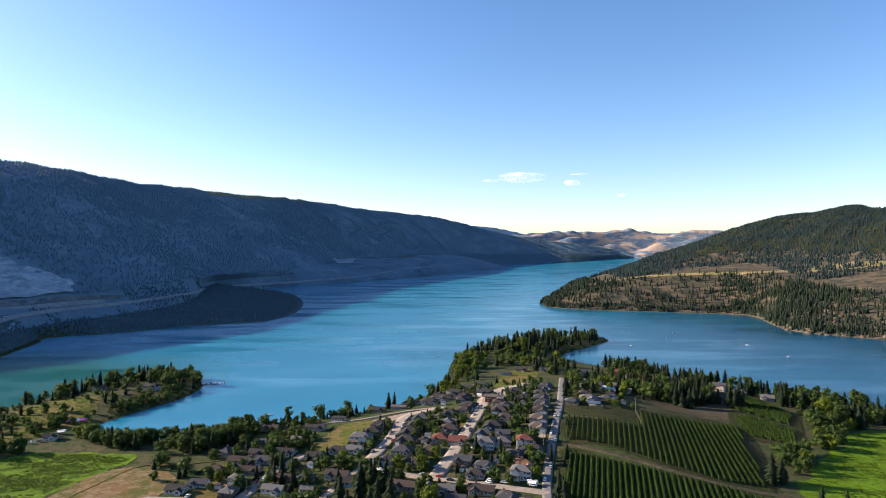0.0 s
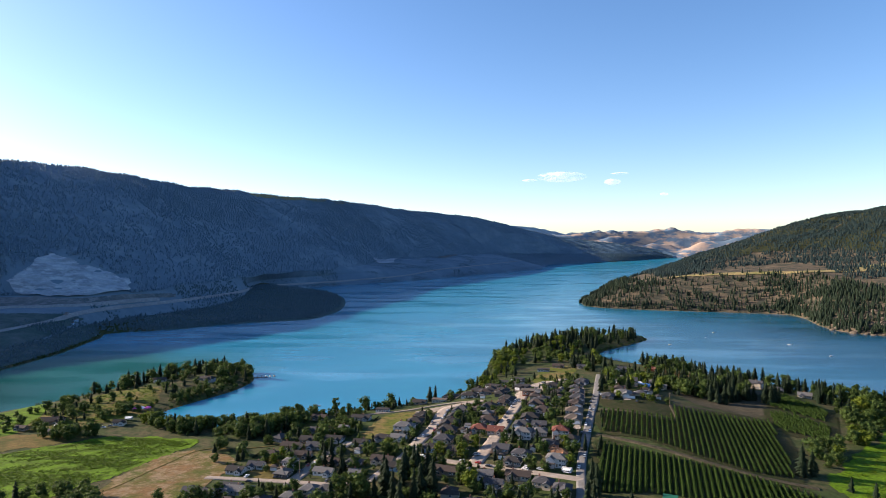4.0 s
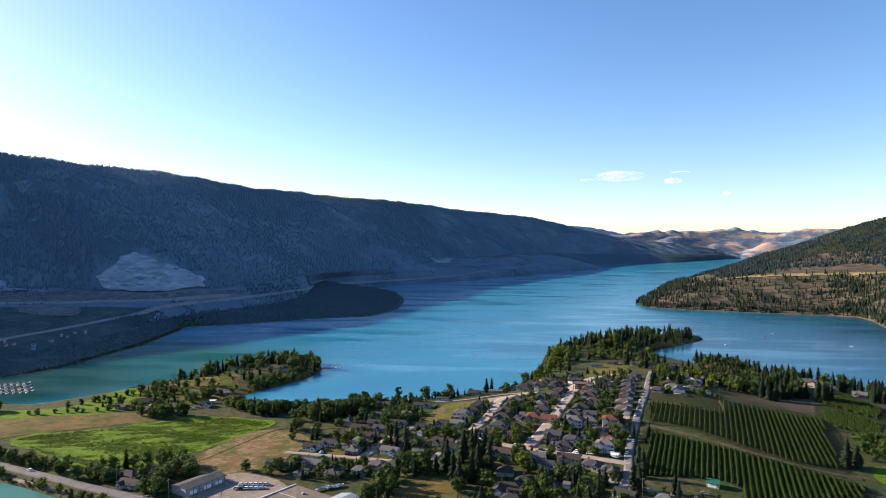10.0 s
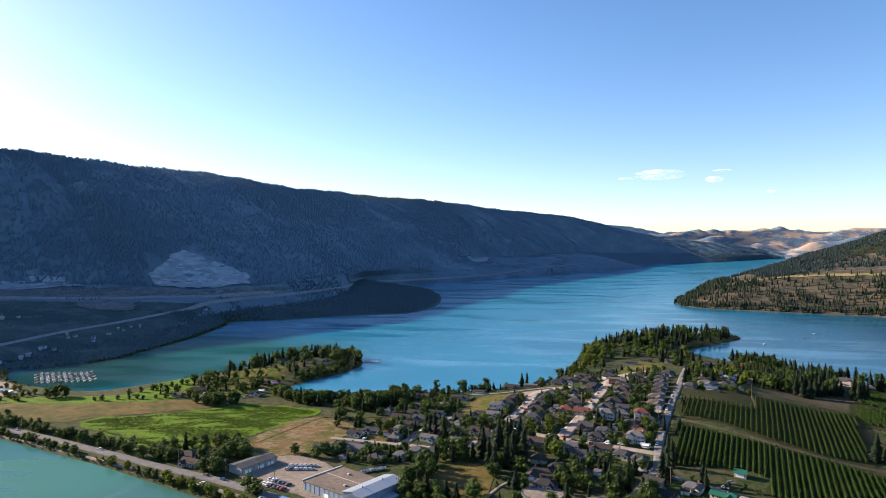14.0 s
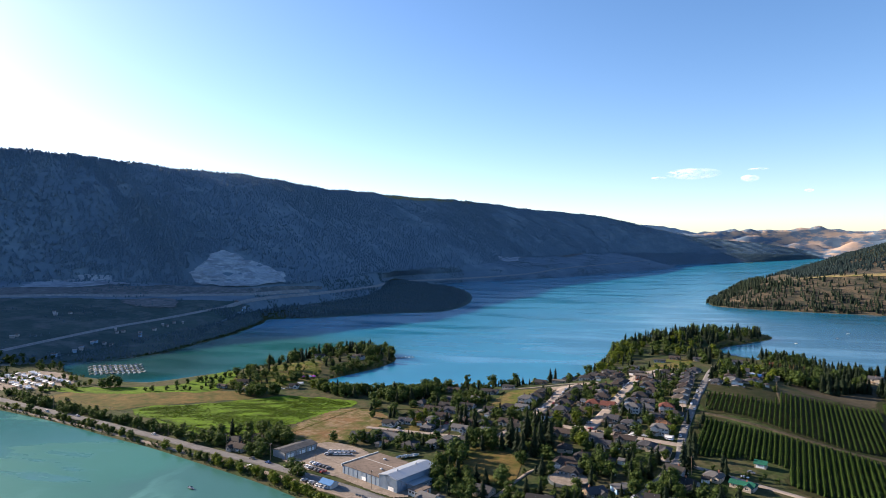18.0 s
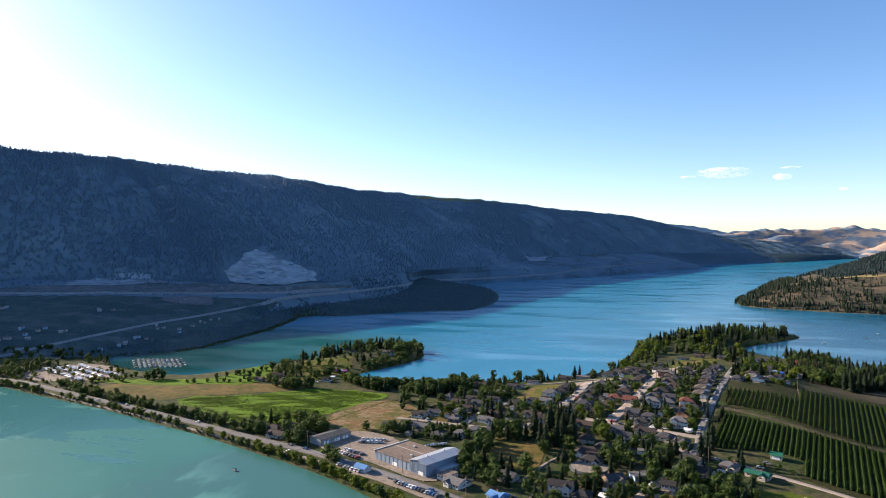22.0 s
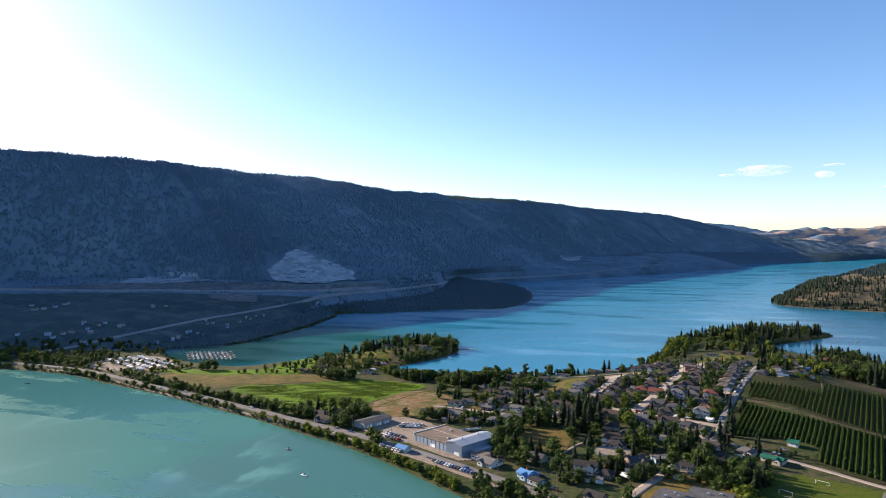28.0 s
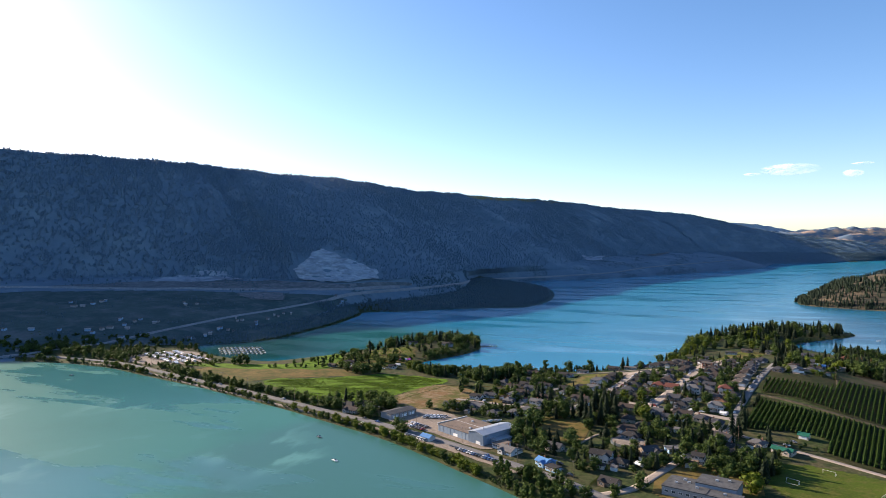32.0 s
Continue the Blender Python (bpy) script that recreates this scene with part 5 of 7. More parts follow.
    o.matrix_basis = pose(0.06 * long if not wing else (0.17 if wing > 0 else -0.17) * long, y0, 0.0)
    if roof != "flat" and rh.random() < 0.7:
        o = part("chimney", CHIMNEY, None, t)
        o.matrix_basis = pose(rh.uniform(-0.3, 0.3) * long, 0.1 * deep, h + rise * 0.85)
    o = part("vent_pipe", VENT, None, t)
    o.matrix_basis = pose(rh.uniform(-0.3, 0.3) * long, -0.22 * deep, h + rise * 0.5)
    if floors > 1 and not wing:
        o = part("deck", DECK, None, t, "timber deck on posts")
        o.matrix_basis = pose(-0.2 * long, y0, 2.5)
        for k in (-2.4, 0, 2.4):
            part("deck_post", DECK_POST, None, o).location = (k, -2.87, 0)
        part("deck_rail", DECK_RAIL, None, o).location = (0, -2.95, 0)
    return t


def rows_of(text):
    """House rows: x y yaw length depth roof roof-colour wall-colour floors wing."""
    for line in text.strip().splitlines():
        x, y, yaw, long, deep, roof, colour, wall, floors, wing = line.split()
        house(float(x), float(y), float(yaw), float(long) * 0.84, float(deep) * 0.86, roof, colour, wall, int(floors), int(wing))


# Modern bungalows on the northern knoll.
rows_of("""
-12 574 -8 17 11 hip charcoal white 1 0
-4 604 -20 15 11 flat charcoal grey 1 1
11 613 -25 15 11 flat charcoal grey 1 0
22 629 -25 16 11 flat charcoal dark 1 1
37 642 -25 15 11 flat charcoal grey 1 0
19 578 -18 15 12 hip charcoal beige 1 1
39 591 -25 14 11 flat charcoal dark 1 -1
22 535 -14 15 12 hip charcoal grey 1 1
6 516 -14 14 12 hip charcoal beige 1 -1
66 578 -14 15 12 hip charcoal grey 1 0
-30 588 -12 15 11 hip greybrown beige 1 0
""")
# West side of the concrete street and the lots behind it.
rows_of("""
-50 505 -8 16 13 hip charcoal brown 1 1
-54 488 -8 15 11 hip charcoal brown 1 0
-60 467 -8 17 11 hip grey white 2 0
-62 446 -8 13 9 gable grey white 1 0
-17 514 -10 15 12 hip greybrown beige 1 -1
-21 494 -10 15 11 hip charcoal beige 1 -1
-24 477 -10 16 11 hip charcoal brown 1 -1
-26 459 -10 17 11 hip charcoal brown 1 -1
-28 437 -10 15 12 hip greybrown beige 1 0
-36 419 -10 14 10 hip charcoal blue 1 0
-17 411 -14 15 10 gable charcoal beige 1 0
-9 433 -14 13 12 hip brown brown 1 0
-2 455 -14 14 12 hip red beige 1 0
10 446 -14 13 11 gable red beige 1 0
5 474 -14 15 12 hip brown beige 1 0
""")
# Between the second street and the hill road.
rows_of("""
37 469 -14 15 12 hip charcoal dark 1 -1
45 506 -14 14 11 hip brown brown 1 -1
48 484 -14 14 11 hip brown beige 1 0
30 454 -14 15 10 hip greybrown grey 1 -1
42 449 -14 12 9 gable greybrown cream 1 0
29 431 -14 15 10 hip grey white 2 0
96 596 -12 13 11 hip greybrown grey 1 1
89 577 -12 13 10 gable greybrown cream 1 1
84 556 -12 12 10 hip greybrown beige 1 0
82 534 -12 14 11 hip greybrown beige 1 1
79 513 -13 14 11 hip greybrown beige 1 1
75 494 -13 14 11 hip brown beige 1 1
71 474 -13 15 11 hip tan beige 1 1
68 456 -13 14 11 hip tan cream 1 1
55 428 -14 13 11 hip red white 2 0
46 412 -14 14 10 hip greybrown brown 1 0
50 396 -14 13 10 hip orange white 1 0
47 382 -14 14 10 hip grey white 2 0
26 399 -14 15 9 hip greybrown grey 1 0
13 410 -14 13 10 gable greybrown brown 1 0
""")
# South of the middle street.
rows_of("""
22 365 -14 18 9 gable brown cream 1 0
7 355 -14 13 8 gable greybrown grey 1 0
36 354 -14 14 10 hip greybrown cream 1 0
46 346 -14 12 9 hip greybrown cream 1 1
2 368 -14 12 9 gable grey white 1 0
-22 376 -14 18 9 gable brown brown 1 0
-66 398 -10 18 9 gable brown cream 1 0
-56 385 -10 13 9 gable charcoal blue 1 0
-91 350 -10 15 9 hip greybrown beige 1 0
-146 349 -10 17 9 gable grey grey 1 0
-165 343 -10 16 9 gable greybrown beige 1 0
-15 318 -14 19 11 hip brown grey 1 -1
-12 302 -14 15 10 hip charcoal grey 1 0
3 266 30 14 10 gable greybrown brown 2 0
18 281 30 13 9 flat grey blue 1 0
-26 249 -10 16 9 gable charcoal white 2 0
-15 208 -28 13 9 gable charcoal brown 1 0
""")
# Western streets and the beach.
rows_of("""
-160 382 -10 13 8 gable charcoal white 1 0
-150 392 -10 12 8 gable greybrown white 1 0
-127 391 -10 11 10 hip grey white 2 0
-139 434 -10 16 9 gable brown beige 1 0
-131 449 -10 13 9 gable charcoal brown 1 0
-120 433 -10 16 9 gable greybrown grey 1 0
-111 449 -10 15 9 gable charcoal grey 1 0
-127 414 -10 20 8 gable brown brown 1 0
-148 415 -10 15 8 hip brown brown 1 0
-101 379 -10 15 8 gable grey white 1 0
-80 376 -10 10 6 gable grey white 1 0
-100 398 -10 12 7 gable brown brown 1 0
-88 437 -10 13 9 gable charcoal blue 1 0
-73 447 -10 18 9 hip charcoal beige 1 0
-110 479 -10 9 7 gable grey white 1 0
-130 473 -10 15 8 gable greybrown grey 1 0
-139 515 -8 15 8 gable brown brown 1 0
-102 510 -8 20 7 gable charcoal grey 1 0
-88 537 -8 14 7 flat charcoal white 1 0
-58 566 -10 14 8 gable charcoal brown 1 0
-40 571 -10 16 8 flat tan beige 1 0
""")
# East of the hill road, and along the eastern shore.
rows_of("""
155 705 -10 15 9 gable greybrown white 2 0
141 584 -14 9 11 gable greybrown pink 2 0
150 574 -14 9 7 gable blue white 1 0
119 524 -14 17 11 hip grey white 1 1
198 735 -20 18 9 hip red redwood 1 0
214 722 -20 16 8 flat charcoal brown 1 0
236 705 -25 15 9 gable tan cream 1 0
262 668 -30 14 9 gable greybrown white 1 0
268 620 -30 15 10 gable greybrown beige 2 0
282 606 -30 13 9 hip greybrown cream 1 0
300 590 -30 13 9 gable grey beige 1 0
140 650 -20 12 8 flat grey white 1 0
""")
# The lower lane, by the orchard.
rows_of("""
50 305 -30 15 10 gable charcoal grey 2 0
56 293 -30 12 9 gable charcoal white 1 0
72 307 -30 12 9 hip grey cream 1 0
86 297 -30 15 6 gable green beige 1 0
34 263 -15 9 7 gable charcoal white 2 0
""")
# Farm houses by the causeway and the resort.
rows_of("""
-240 321 -18 15 8 gable brown beige 1 0
-256 313 -18 16 9 hip charcoal brown 1 0
-246 300 -18 16 9 gable brown beige 1 0
-152 354 -10 15 8 gable greybrown grey 1 0
-171 346 -10 16 8 gable greybrown cream 1 0
-362 492 20 20 11 gable brown brown 1 0
-330 468 -10 12 7 gable greybrown brown 1 0
-345 462 -10 10 6 gable greybrown brown 1 0
-372 470 -10 12 6 gable brown brown 1 0
-303 492 10 11 7 gable charcoal white 1 0
-298 650 -10 22 9 hip charcoal grey 1 0
-318 700 10 14 9 gable brown brown 1 0
-345 640 15 14 8 gable brown beige 1 0
70 712 -10 15 8 flat charcoal white 1 0
90 740 -14 16 9 gable brown brown 1 0
118 735 -14 15 9 gable greybrown cream 1 0
""")
house(103, 332, -22, 7, 5.5, "gable", "green", "cream", 1, 0, "barn", " beside the orchard", shed=True)
house(140, 250, -25, 10, 7, "gable", "grey", "white", 1, 0, "field_shed", " in turf", shed=True)

# Shade-side buildings on the western valley floor.
WEST_HOUSES = [(0.71, 0.66, 30), (0.85, 1.17, 40), (0.92, 1.21, 26), (1.21, 1.08, 24), (0.95, 0.31, 34), (0.79, 0.21, 22), (0.85, 0.55, 30), (0.91, 0.57, 36), (1.33, 0.29, 22), (1.28, 0.17, 20),
               (1.19, 0.12, 24), (1.62, 0.38, 20), (1.54, 0.33, 18), (2.59, 0.85, 26), (1.0, 0.75, 18), (1.05, 0.62, 22), (0.6, 0.9, 24), (1.45, 0.45, 18), (2.8, 0.55, 16), (1.75, 0.5, 16)]
rw = random.Random(21)
WEST_HOUSES += [(s + rw.uniform(-0.09, 0.09), u + rw.uniform(-0.09, 0.09), long * 0.7) for s, u, long in WEST_HOUSES] + [(s + rw.uniform(-0.12, 0.12), u + rw.uniform(-0.1, 0.1), long * 0.6) for s, u, long in WEST_HOUSES]
for k, (s, u, long) in enumerate(WEST_HOUSES):
    long *= 0.5
    p = on_hill(WEST, WEST_U, np.array([s]), np.array([u]))[0]
    t = thing("farm_building", pose(*squeeze(p) + (0, 0, 1.2), 0, 0, 35 - 12 * (k % 3)), "long pale-roofed farm building on the shaded valley floor", "building", "valley farm buildings")
    part("wall", gable_walls(Geo(), -long / 4, long / 4, -2.7, 2.7, 2.5, 1.0), M["wall_grey" if k % 2 else "wall_blue"], t)
    part("roof", gable_roof(Geo(), -long / 4, long / 4, -2.7, 2.7, 2.5, 1.0), M["roof_grey" if k % 3 else "wall_grey"], t)

# Red-canopied lodge.
z = ground_at(42.0, 537.0)
lodge = thing("lodge", pose(41, 549, z + 0.3, 0, 0, -14) @ Matrix.Diagonal((0.75, 0.75, 0.8, 1)), "dark red timber lodge under a wide flat canopy", "house", "houses of the lakeside town")
BLOCKED.append((41, 549, 9))
part("wall", Geo().box(-6, 6, -5, 5, -2, 5.2), M["wall_redwood"], lodge)
part("canopy", Geo().chamfered(-8.5, 8.5, -7.5, 6.5, 5.2, 5.8, 0.08), M["roof_tan"], lodge, "flat tan canopy roof")
for k in (-7.6, -2.5, 2.5, 7.6):
    part("post", Geo().box(k - 0.18, k + 0.18, -7.0, -6.64, -2, 5.2), M["timber"], lodge)
for k in (-3.6, 0, 3.6):
    add_window(lodge, k, -5, 1.8, 0, 2.4, 2.2)
    add_window(lodge, k, -5, 4.2, 0, 2.4, 1.0)


# ---- packing house, sheds, school ----
z = ground_at(-128.0, 275.0)
pack = thing("packing_house", pose(-109.5, 250.5, z + 0.3, 0, 0, -27), "large packing house, a pale blue gabled hall beside a gravel-roofed block", "warehouse")
BLOCKED.append((-122, 278, 27))
for q in (3, 18, 33):
    BLOCKED.append((-140 + q * 0.4, 285 + q * 0.2, 12))
# The gabled hall: front towards the road, ridge running back.
hall = Geo()
v = [(x, y, q) for q in (-1, 7.4) for x, y in ((-15, 0), (0, 0), (0, 34), (-15, 34))] + [(-7.5, 0, 9.0), (-7.5, 34, 9.0)]
hall.add(v, [(0, 1, 5, 8, 4), (1, 2, 6, 5), (2, 3, 7, 9, 6), (3, 0, 4, 7), (3, 2, 1, 0)])
part("hall_wall", hall, M["bluewall"], pack, "pale blue ribbed metal cladding")
ribs = Geo()
for k in range(20):
    ribs.box(-15 + 0.78 * k, -14.9 + 0.78 * k, -0.08, 0, 0.4, 7.4)
for k in range(21):
    ribs.box(0, 0.08, 0.8 + 1.55 * k, 0.92 + 1.55 * k, 0.4, 7.4)
part("cladding_rib", ribs, M["bluewall"], pack)
roof = Geo()
for sx in (-1, 1):
    a = -7.5 + sx * 8.1
    roof.add([(-7.5, -0.5, 9.0), (a, -0.5, 7.3), (a, 34.5, 7.3), (-7.5, 34.5, 9.0), (-7.5, -0.5, 9.3), (a, -0.5, 7.6), (a, 34.5, 7.6), (-7.5, 34.5, 9.3)],
             [(0, 1, 2, 3), (4, 7, 6, 5), (0, 4, 5, 1), (1, 5, 6, 2), (2, 6, 7, 3)])
part("hall_roof", roof, M["steel"], pack, "grey metal gabled roof")
for k in range(11):
    part("roof_seam", Geo().add([(-7.5, 1 + 3.2 * k, 9.32), (0.55, 1 + 3.2 * k, 7.62), (0.55, 1.15 + 3.2 * k, 7.62), (-7.5, 1.15 + 3.2 * k, 9.32), (-7.5, 1.07 + 3.2 * k, 9.35), (0.55, 1.07 + 3.2 * k, 7.65)],
                                [(0, 1, 5, 4), (3, 4, 5, 2)]), M["steel"], pack)
for k in (8, 24):
    part("roof_vent", Geo().tube((-7.5, k, 9.0), (-7.5, k, 10.0), 0.4, 0.4, 8).tube((-7.5, k, 10.0), (-7.5, k, 10.3), 0.6, 0.25, 8), M["steel"], pack)
part("block_wall", Geo().box(-50, -15.02, 0.5, 31, -1, 5.2), M["bluewall"], pack, "pale blue painted block wall")
for k in range(8):
    part("pilaster", Geo().box(-48.6 + 4.2 * k, -48.3 + 4.2 * k, 0.35, 0.5, -0.5, 5.0), M["bluewall"], pack)
part("block_roof", Geo().chamfered(-50.3, -15.1, 0.2, 31.3, 5.2, 5.6, 0.06), M["flat_roof"], pack, "flat brown gravel roof")
part("parapet", Geo().box(-51.0, -50.1, 0.0, 31.6, 4.6, 6.1), M["wall_white"], pack, "white parapet along the end wall")
part("roof_joint", Geo().box(-50, -15.2, 17.4, 17.9, 5.6, 5.72), M["concrete"], pack)
for x, y in ((-24, 10), (-36, 24)):
    part("roof_unit", Geo().chamfered(x - 0.8, x + 0.8, y - 0.8, y + 0.8, 5.6, 6.5, 0.08), M["steel"], pack)
part("annex_wall", Geo().box(0.05, 6, 8, 24, -1, 3.4), M["bluewall"], pack)
part("annex_roof", Geo().chamfered(0.05, 6.4, 7.6, 24.4, 3.4, 3.7, 0.05), M["steel"], pack, "low lean-to roof")
for k in (9, 13, 18, 22):
    add_window(pack, 6, k + 1, 1.8, 90, 1.9, 1.2)
part("office_wall", Geo().box(6.5, 15, 3, 13, -1, 3.2), M["wall_white"], pack)
part("office_roof", Geo().chamfered(6.6, 15.4, 2.6, 13.4, 3.2, 3.6, 0.05), M["flat_roof"], pack, "flat brown office roof")
for k in (8, 10.5, 13):
    add_window(pack, k, 3, 1.9, 0, 1.9, 1.2)
for k in (-5,):
    o = part("loading_door", GARAGE, None, pack)
    o.matrix_basis = pose(k, 0, 0)
o = part("loading_door", GARAGE, None, pack)
o.matrix_basis = pose(-30, 0.5, 0)

z = ground_at(-203.0, 304.0)
barn = thing("storage_shed", pose(-203, 304, z + 0.25, 0, 0, 66), "long white-walled shed with a dark low-pitched roof", "shed")
BLOCKED.append((-203, 304, 17))
part("wall", gable_walls(Geo(), -14, 14, -6.5, 6.5, 4.0, 1.2), M["wall_grey"], barn)
part("roof", gable_roof(Geo(), -14, 14, -6.5, 6.5, 4.0, 1.2, 0.6), M["dark_flat"], barn, "dark low-pitched roof")
for k in range(7):
    part("pillar", Geo().box(-13.8 + 4.5 * k, -13.4 + 4.5 * k, -6.75, -6.5, -0.5, 3.9), M["timber"], barn)
for k in (-9, 1, 9):
    o = part("roller_door", GARAGE, None, barn)
    o.matrix_basis = pose(k, -6.5, 0)

z = ground_at(42.0, 216.0)
school = thing("school", pose(35, 211, z + 0.3, 0, 0, -14), "low school building with felt flat roofs and pale walls", "school")
BLOCKED.append((38, 217, 24))
for name, box, h in (("west_block", (-18, 6, -12, 8), 4.2), ("hall_block", (-2, 20, -2, 14), 6.4), ("east_block", (6.2, 24, -12, -2.2), 4.0)):
    x0, x1, y0, y1 = box
    part("wall", Geo().box(x0, x1, y0, y1, -1.5, h), M["wall_grey" if name != "hall_block" else "bluewall"], school)
    part("roof", Geo().chamfered(x0 - 0.3, x1 + 0.3, y0 - 0.3, y1 + 0.3, h, h + 0.5, 0.05), M["dark_flat"], school, "dark felt flat roof")
    for k in range(int((x1 - x0) / 4)):
        add_window(school, x0 + 2.5 + 4 * k, y0, 1.9, 0, 1.9, 1.2)
for x, y, h in ((-12, -4, 4.7), (-6, 0, 4.7), (-9, 3, 4.7), (0, -6, 4.7), (8, 6, 6.9), (14, 9, 6.9), (15, -7, 4.5)):
    part("roof_unit", Geo().chamfered(x - 0.9, x + 0.9, y - 0.6, y + 0.6, h, h + 0.9, 0.08), M["steel"], school, "grey metal rooftop unit")

# Two blue-roofed shops at the bend of the road.
for x, y, a, b, roofc in ((-60, 229, 9, 7, "blue"), (-52, 220, 8, 6, "charcoal")):
    t = house(x, y, -28, a, b, "gable" if roofc == "blue" else "flat", roofc, "blue", 1, 0, "shop", " by the road")
t = house(-153, 251, -25, 9, 6, "gable", "blue", "white", 1, 0, "boat_kiosk", " by the lake", shed=True)
house(-88, 243, -28, 13, 9, "gable", "grey", "white", 1, 0, "cottage", " under trees")
house(-60, 262, -20, 12, 8, "gable", "greybrown", "beige", 1, 0, "cottage", " under trees")


# Sandy garden terrace held by a curved wall of stone blocks.
tz = max(ground_at(-13.0, 298.0) + 0.5, ground_at(-13.0, 279.0) + 2.0)
terrace = thing("garden_terrace", pose(-13, 291, tz), "sandy garden terrace held by a curved block wall", "terrace")
BLOCKED.append((-13, 290, 12))
deck_top = Geo()
deck_top.v = [(0, 0, 0.02)] + [(11.8 * math.cos(6.2832 * k / 40), 11.8 * math.sin(6.2832 * k / 40), 0.02) for k in range(40)] + [(11.8 * math.cos(6.2832 * k / 40), 11.8 * math.sin(6.2832 * k / 40), -3.5) for k in range(40)]
deck_top.f = [(0, 1 + k, 1 + (k + 1) % 40) for k in range(40)] + [(1 + k, 41 + k, 41 + (k + 1) % 40, 1 + (k + 1) % 40) for k in range(40)]
part("surface", deck_top, M["gravel"], terrace, "bare sandy surface")
STONE = Geo().chamfered(-0.78, 0.78, -0.3, 0.3, 0, 0.58, 0.06).mesh("wall_block", M["scar"])
for tier in range(3):
    for k in range(26):
        a = radians(165 + (k + 0.5 * (tier % 2)) * 8.0)
        rr0 = 12.1 + 0.1 * tier
        o = part("wall_block", STONE, None, terrace)
        o.matrix_basis = pose(rr0 * math.cos(a), rr0 * math.sin(a), -0.35 - 0.62 * tier, 0, 0, math.degrees(a) + 90)

# Small houses, garden sheds and hedges between the larger lots.
LOTS = [[(-20, 420), (30, 440), (60, 450), (72, 420), (58, 365), (20, 345), (-30, 385), (-50, 420)], [(-20, 500), (0, 530), (40, 515), (58, 470), (30, 440), (-30, 430), (-40, 470)], [(40, 600), (95, 600), (75, 500), (60, 440), (48, 460)],
        [(-40, 600), (40, 655), (50, 625), (20, 560), (-20, 560)], [(-165, 440), (-130, 485), (-100, 505), (-96, 450), (-70, 450), (-60, 400), (-100, 372), (-155, 378)], [(-20, 345), (60, 355), (50, 312), (0, 300), (-20, 310)],
        [(-10, 262), (30, 298), (70, 302), (50, 262), (10, 240), (-35, 225)], [(130, 690), (170, 740), (260, 660), (220, 640), (150, 640)], [(106, 560), (116, 640), (170, 640), (175, 570), (140, 556)], [(98, 500), (106, 545), (148, 552), (152, 512), (130, 500)], [(-168, 338), (-152, 362), (-100, 358), (-95, 332), (-140, 324)]]
ri = random.Random(77)
HOMES = list(BLOCKED)


def fits(outline, gap):
    o = np.array(outline, float)
    x, y = ri.uniform(o[:, 0].min(), o[:, 0].max()), ri.uniform(o[:, 1].min(), o[:, 1].max())
    return (x, y) if signed([x], [y], o)[0] > 0 and free(x, y, gap) else None


for lot in LOTS:
    made = 0
    for k in range(260):
        at = fits(lot, 5.2)
        if at and made < 3:
            made += 1
            house(*at, -12 + 90 * ri.randrange(2), ri.uniform(9, 11.5), ri.uniform(7.5, 9), "hip", ri.choice(("charcoal", "greybrown", "brown", "charcoal", "grey")), ri.choice(("beige", "grey", "brown", "cream", "dark")))
    made = 0
    for k in range(200):
        at = fits(lot, 2.4)
        if at and made < 5:
            made += 1
            house(*at, ri.choice((-12, 78)), ri.uniform(3.4, 5.4), ri.uniform(3, 4), ri.choice(("gable", "hip")), ri.choice(("charcoal", "brown", "grey")), ri.choice(("white", "brown", "grey", "beige")), 1, 0, "garden_shed", " in a garden", shed=True)
HEDGES = []
for k in range(5):
    tv, tf = leafy_crown(200 + k, 0.62, 0.05, 6, 150)
    n = 7 + 2 * k
    at = np.stack([np.arange(n) * 1.05 - n * 0.52, np.array([ri.uniform(-0.12, 0.12) for i in range(n)]), np.zeros(n)], -1)
    size = np.array([(1.5, 1.3, ri.uniform(1.5, 2.0)) for i in range(n)])
    HEDGES.append((raw_mesh("hedge", *many(tv, tf, at, size, np.zeros(n), 0.02, k), M["leaf" if k % 2 else "conifer"]), n * 0.5))
made = 0
for x, y, r in HOMES:
    for k in range(6):
        a = radians(-12 + 90 * ri.randrange(4))
        d = r + ri.uniform(2.0, 4.0)
        px, py = x + d * math.cos(a) + ri.uniform(-2, 2), y + d * math.sin(a) + ri.uniform(-2, 2)
        me, half = HEDGES[ri.randrange(5)]
        ux, uy = -math.sin(a) * half, math.cos(a) * half
        if made < 95 and ground_at(px, py) > 1.0 and all(free(px + ux * e, py + uy * e, 0.6) for e in (-0.9, -0.45, 0, 0.45, 0.9)):
            made += 1
            o = tagged(new("hedge", me), "clipped dense green garden hedge between house lots", "hedge", "garden hedges")
            o.matrix_world = pose(px, py, ground_at(px, py) - 0.1, 0, 0, math.degrees(a) + 90)
            break


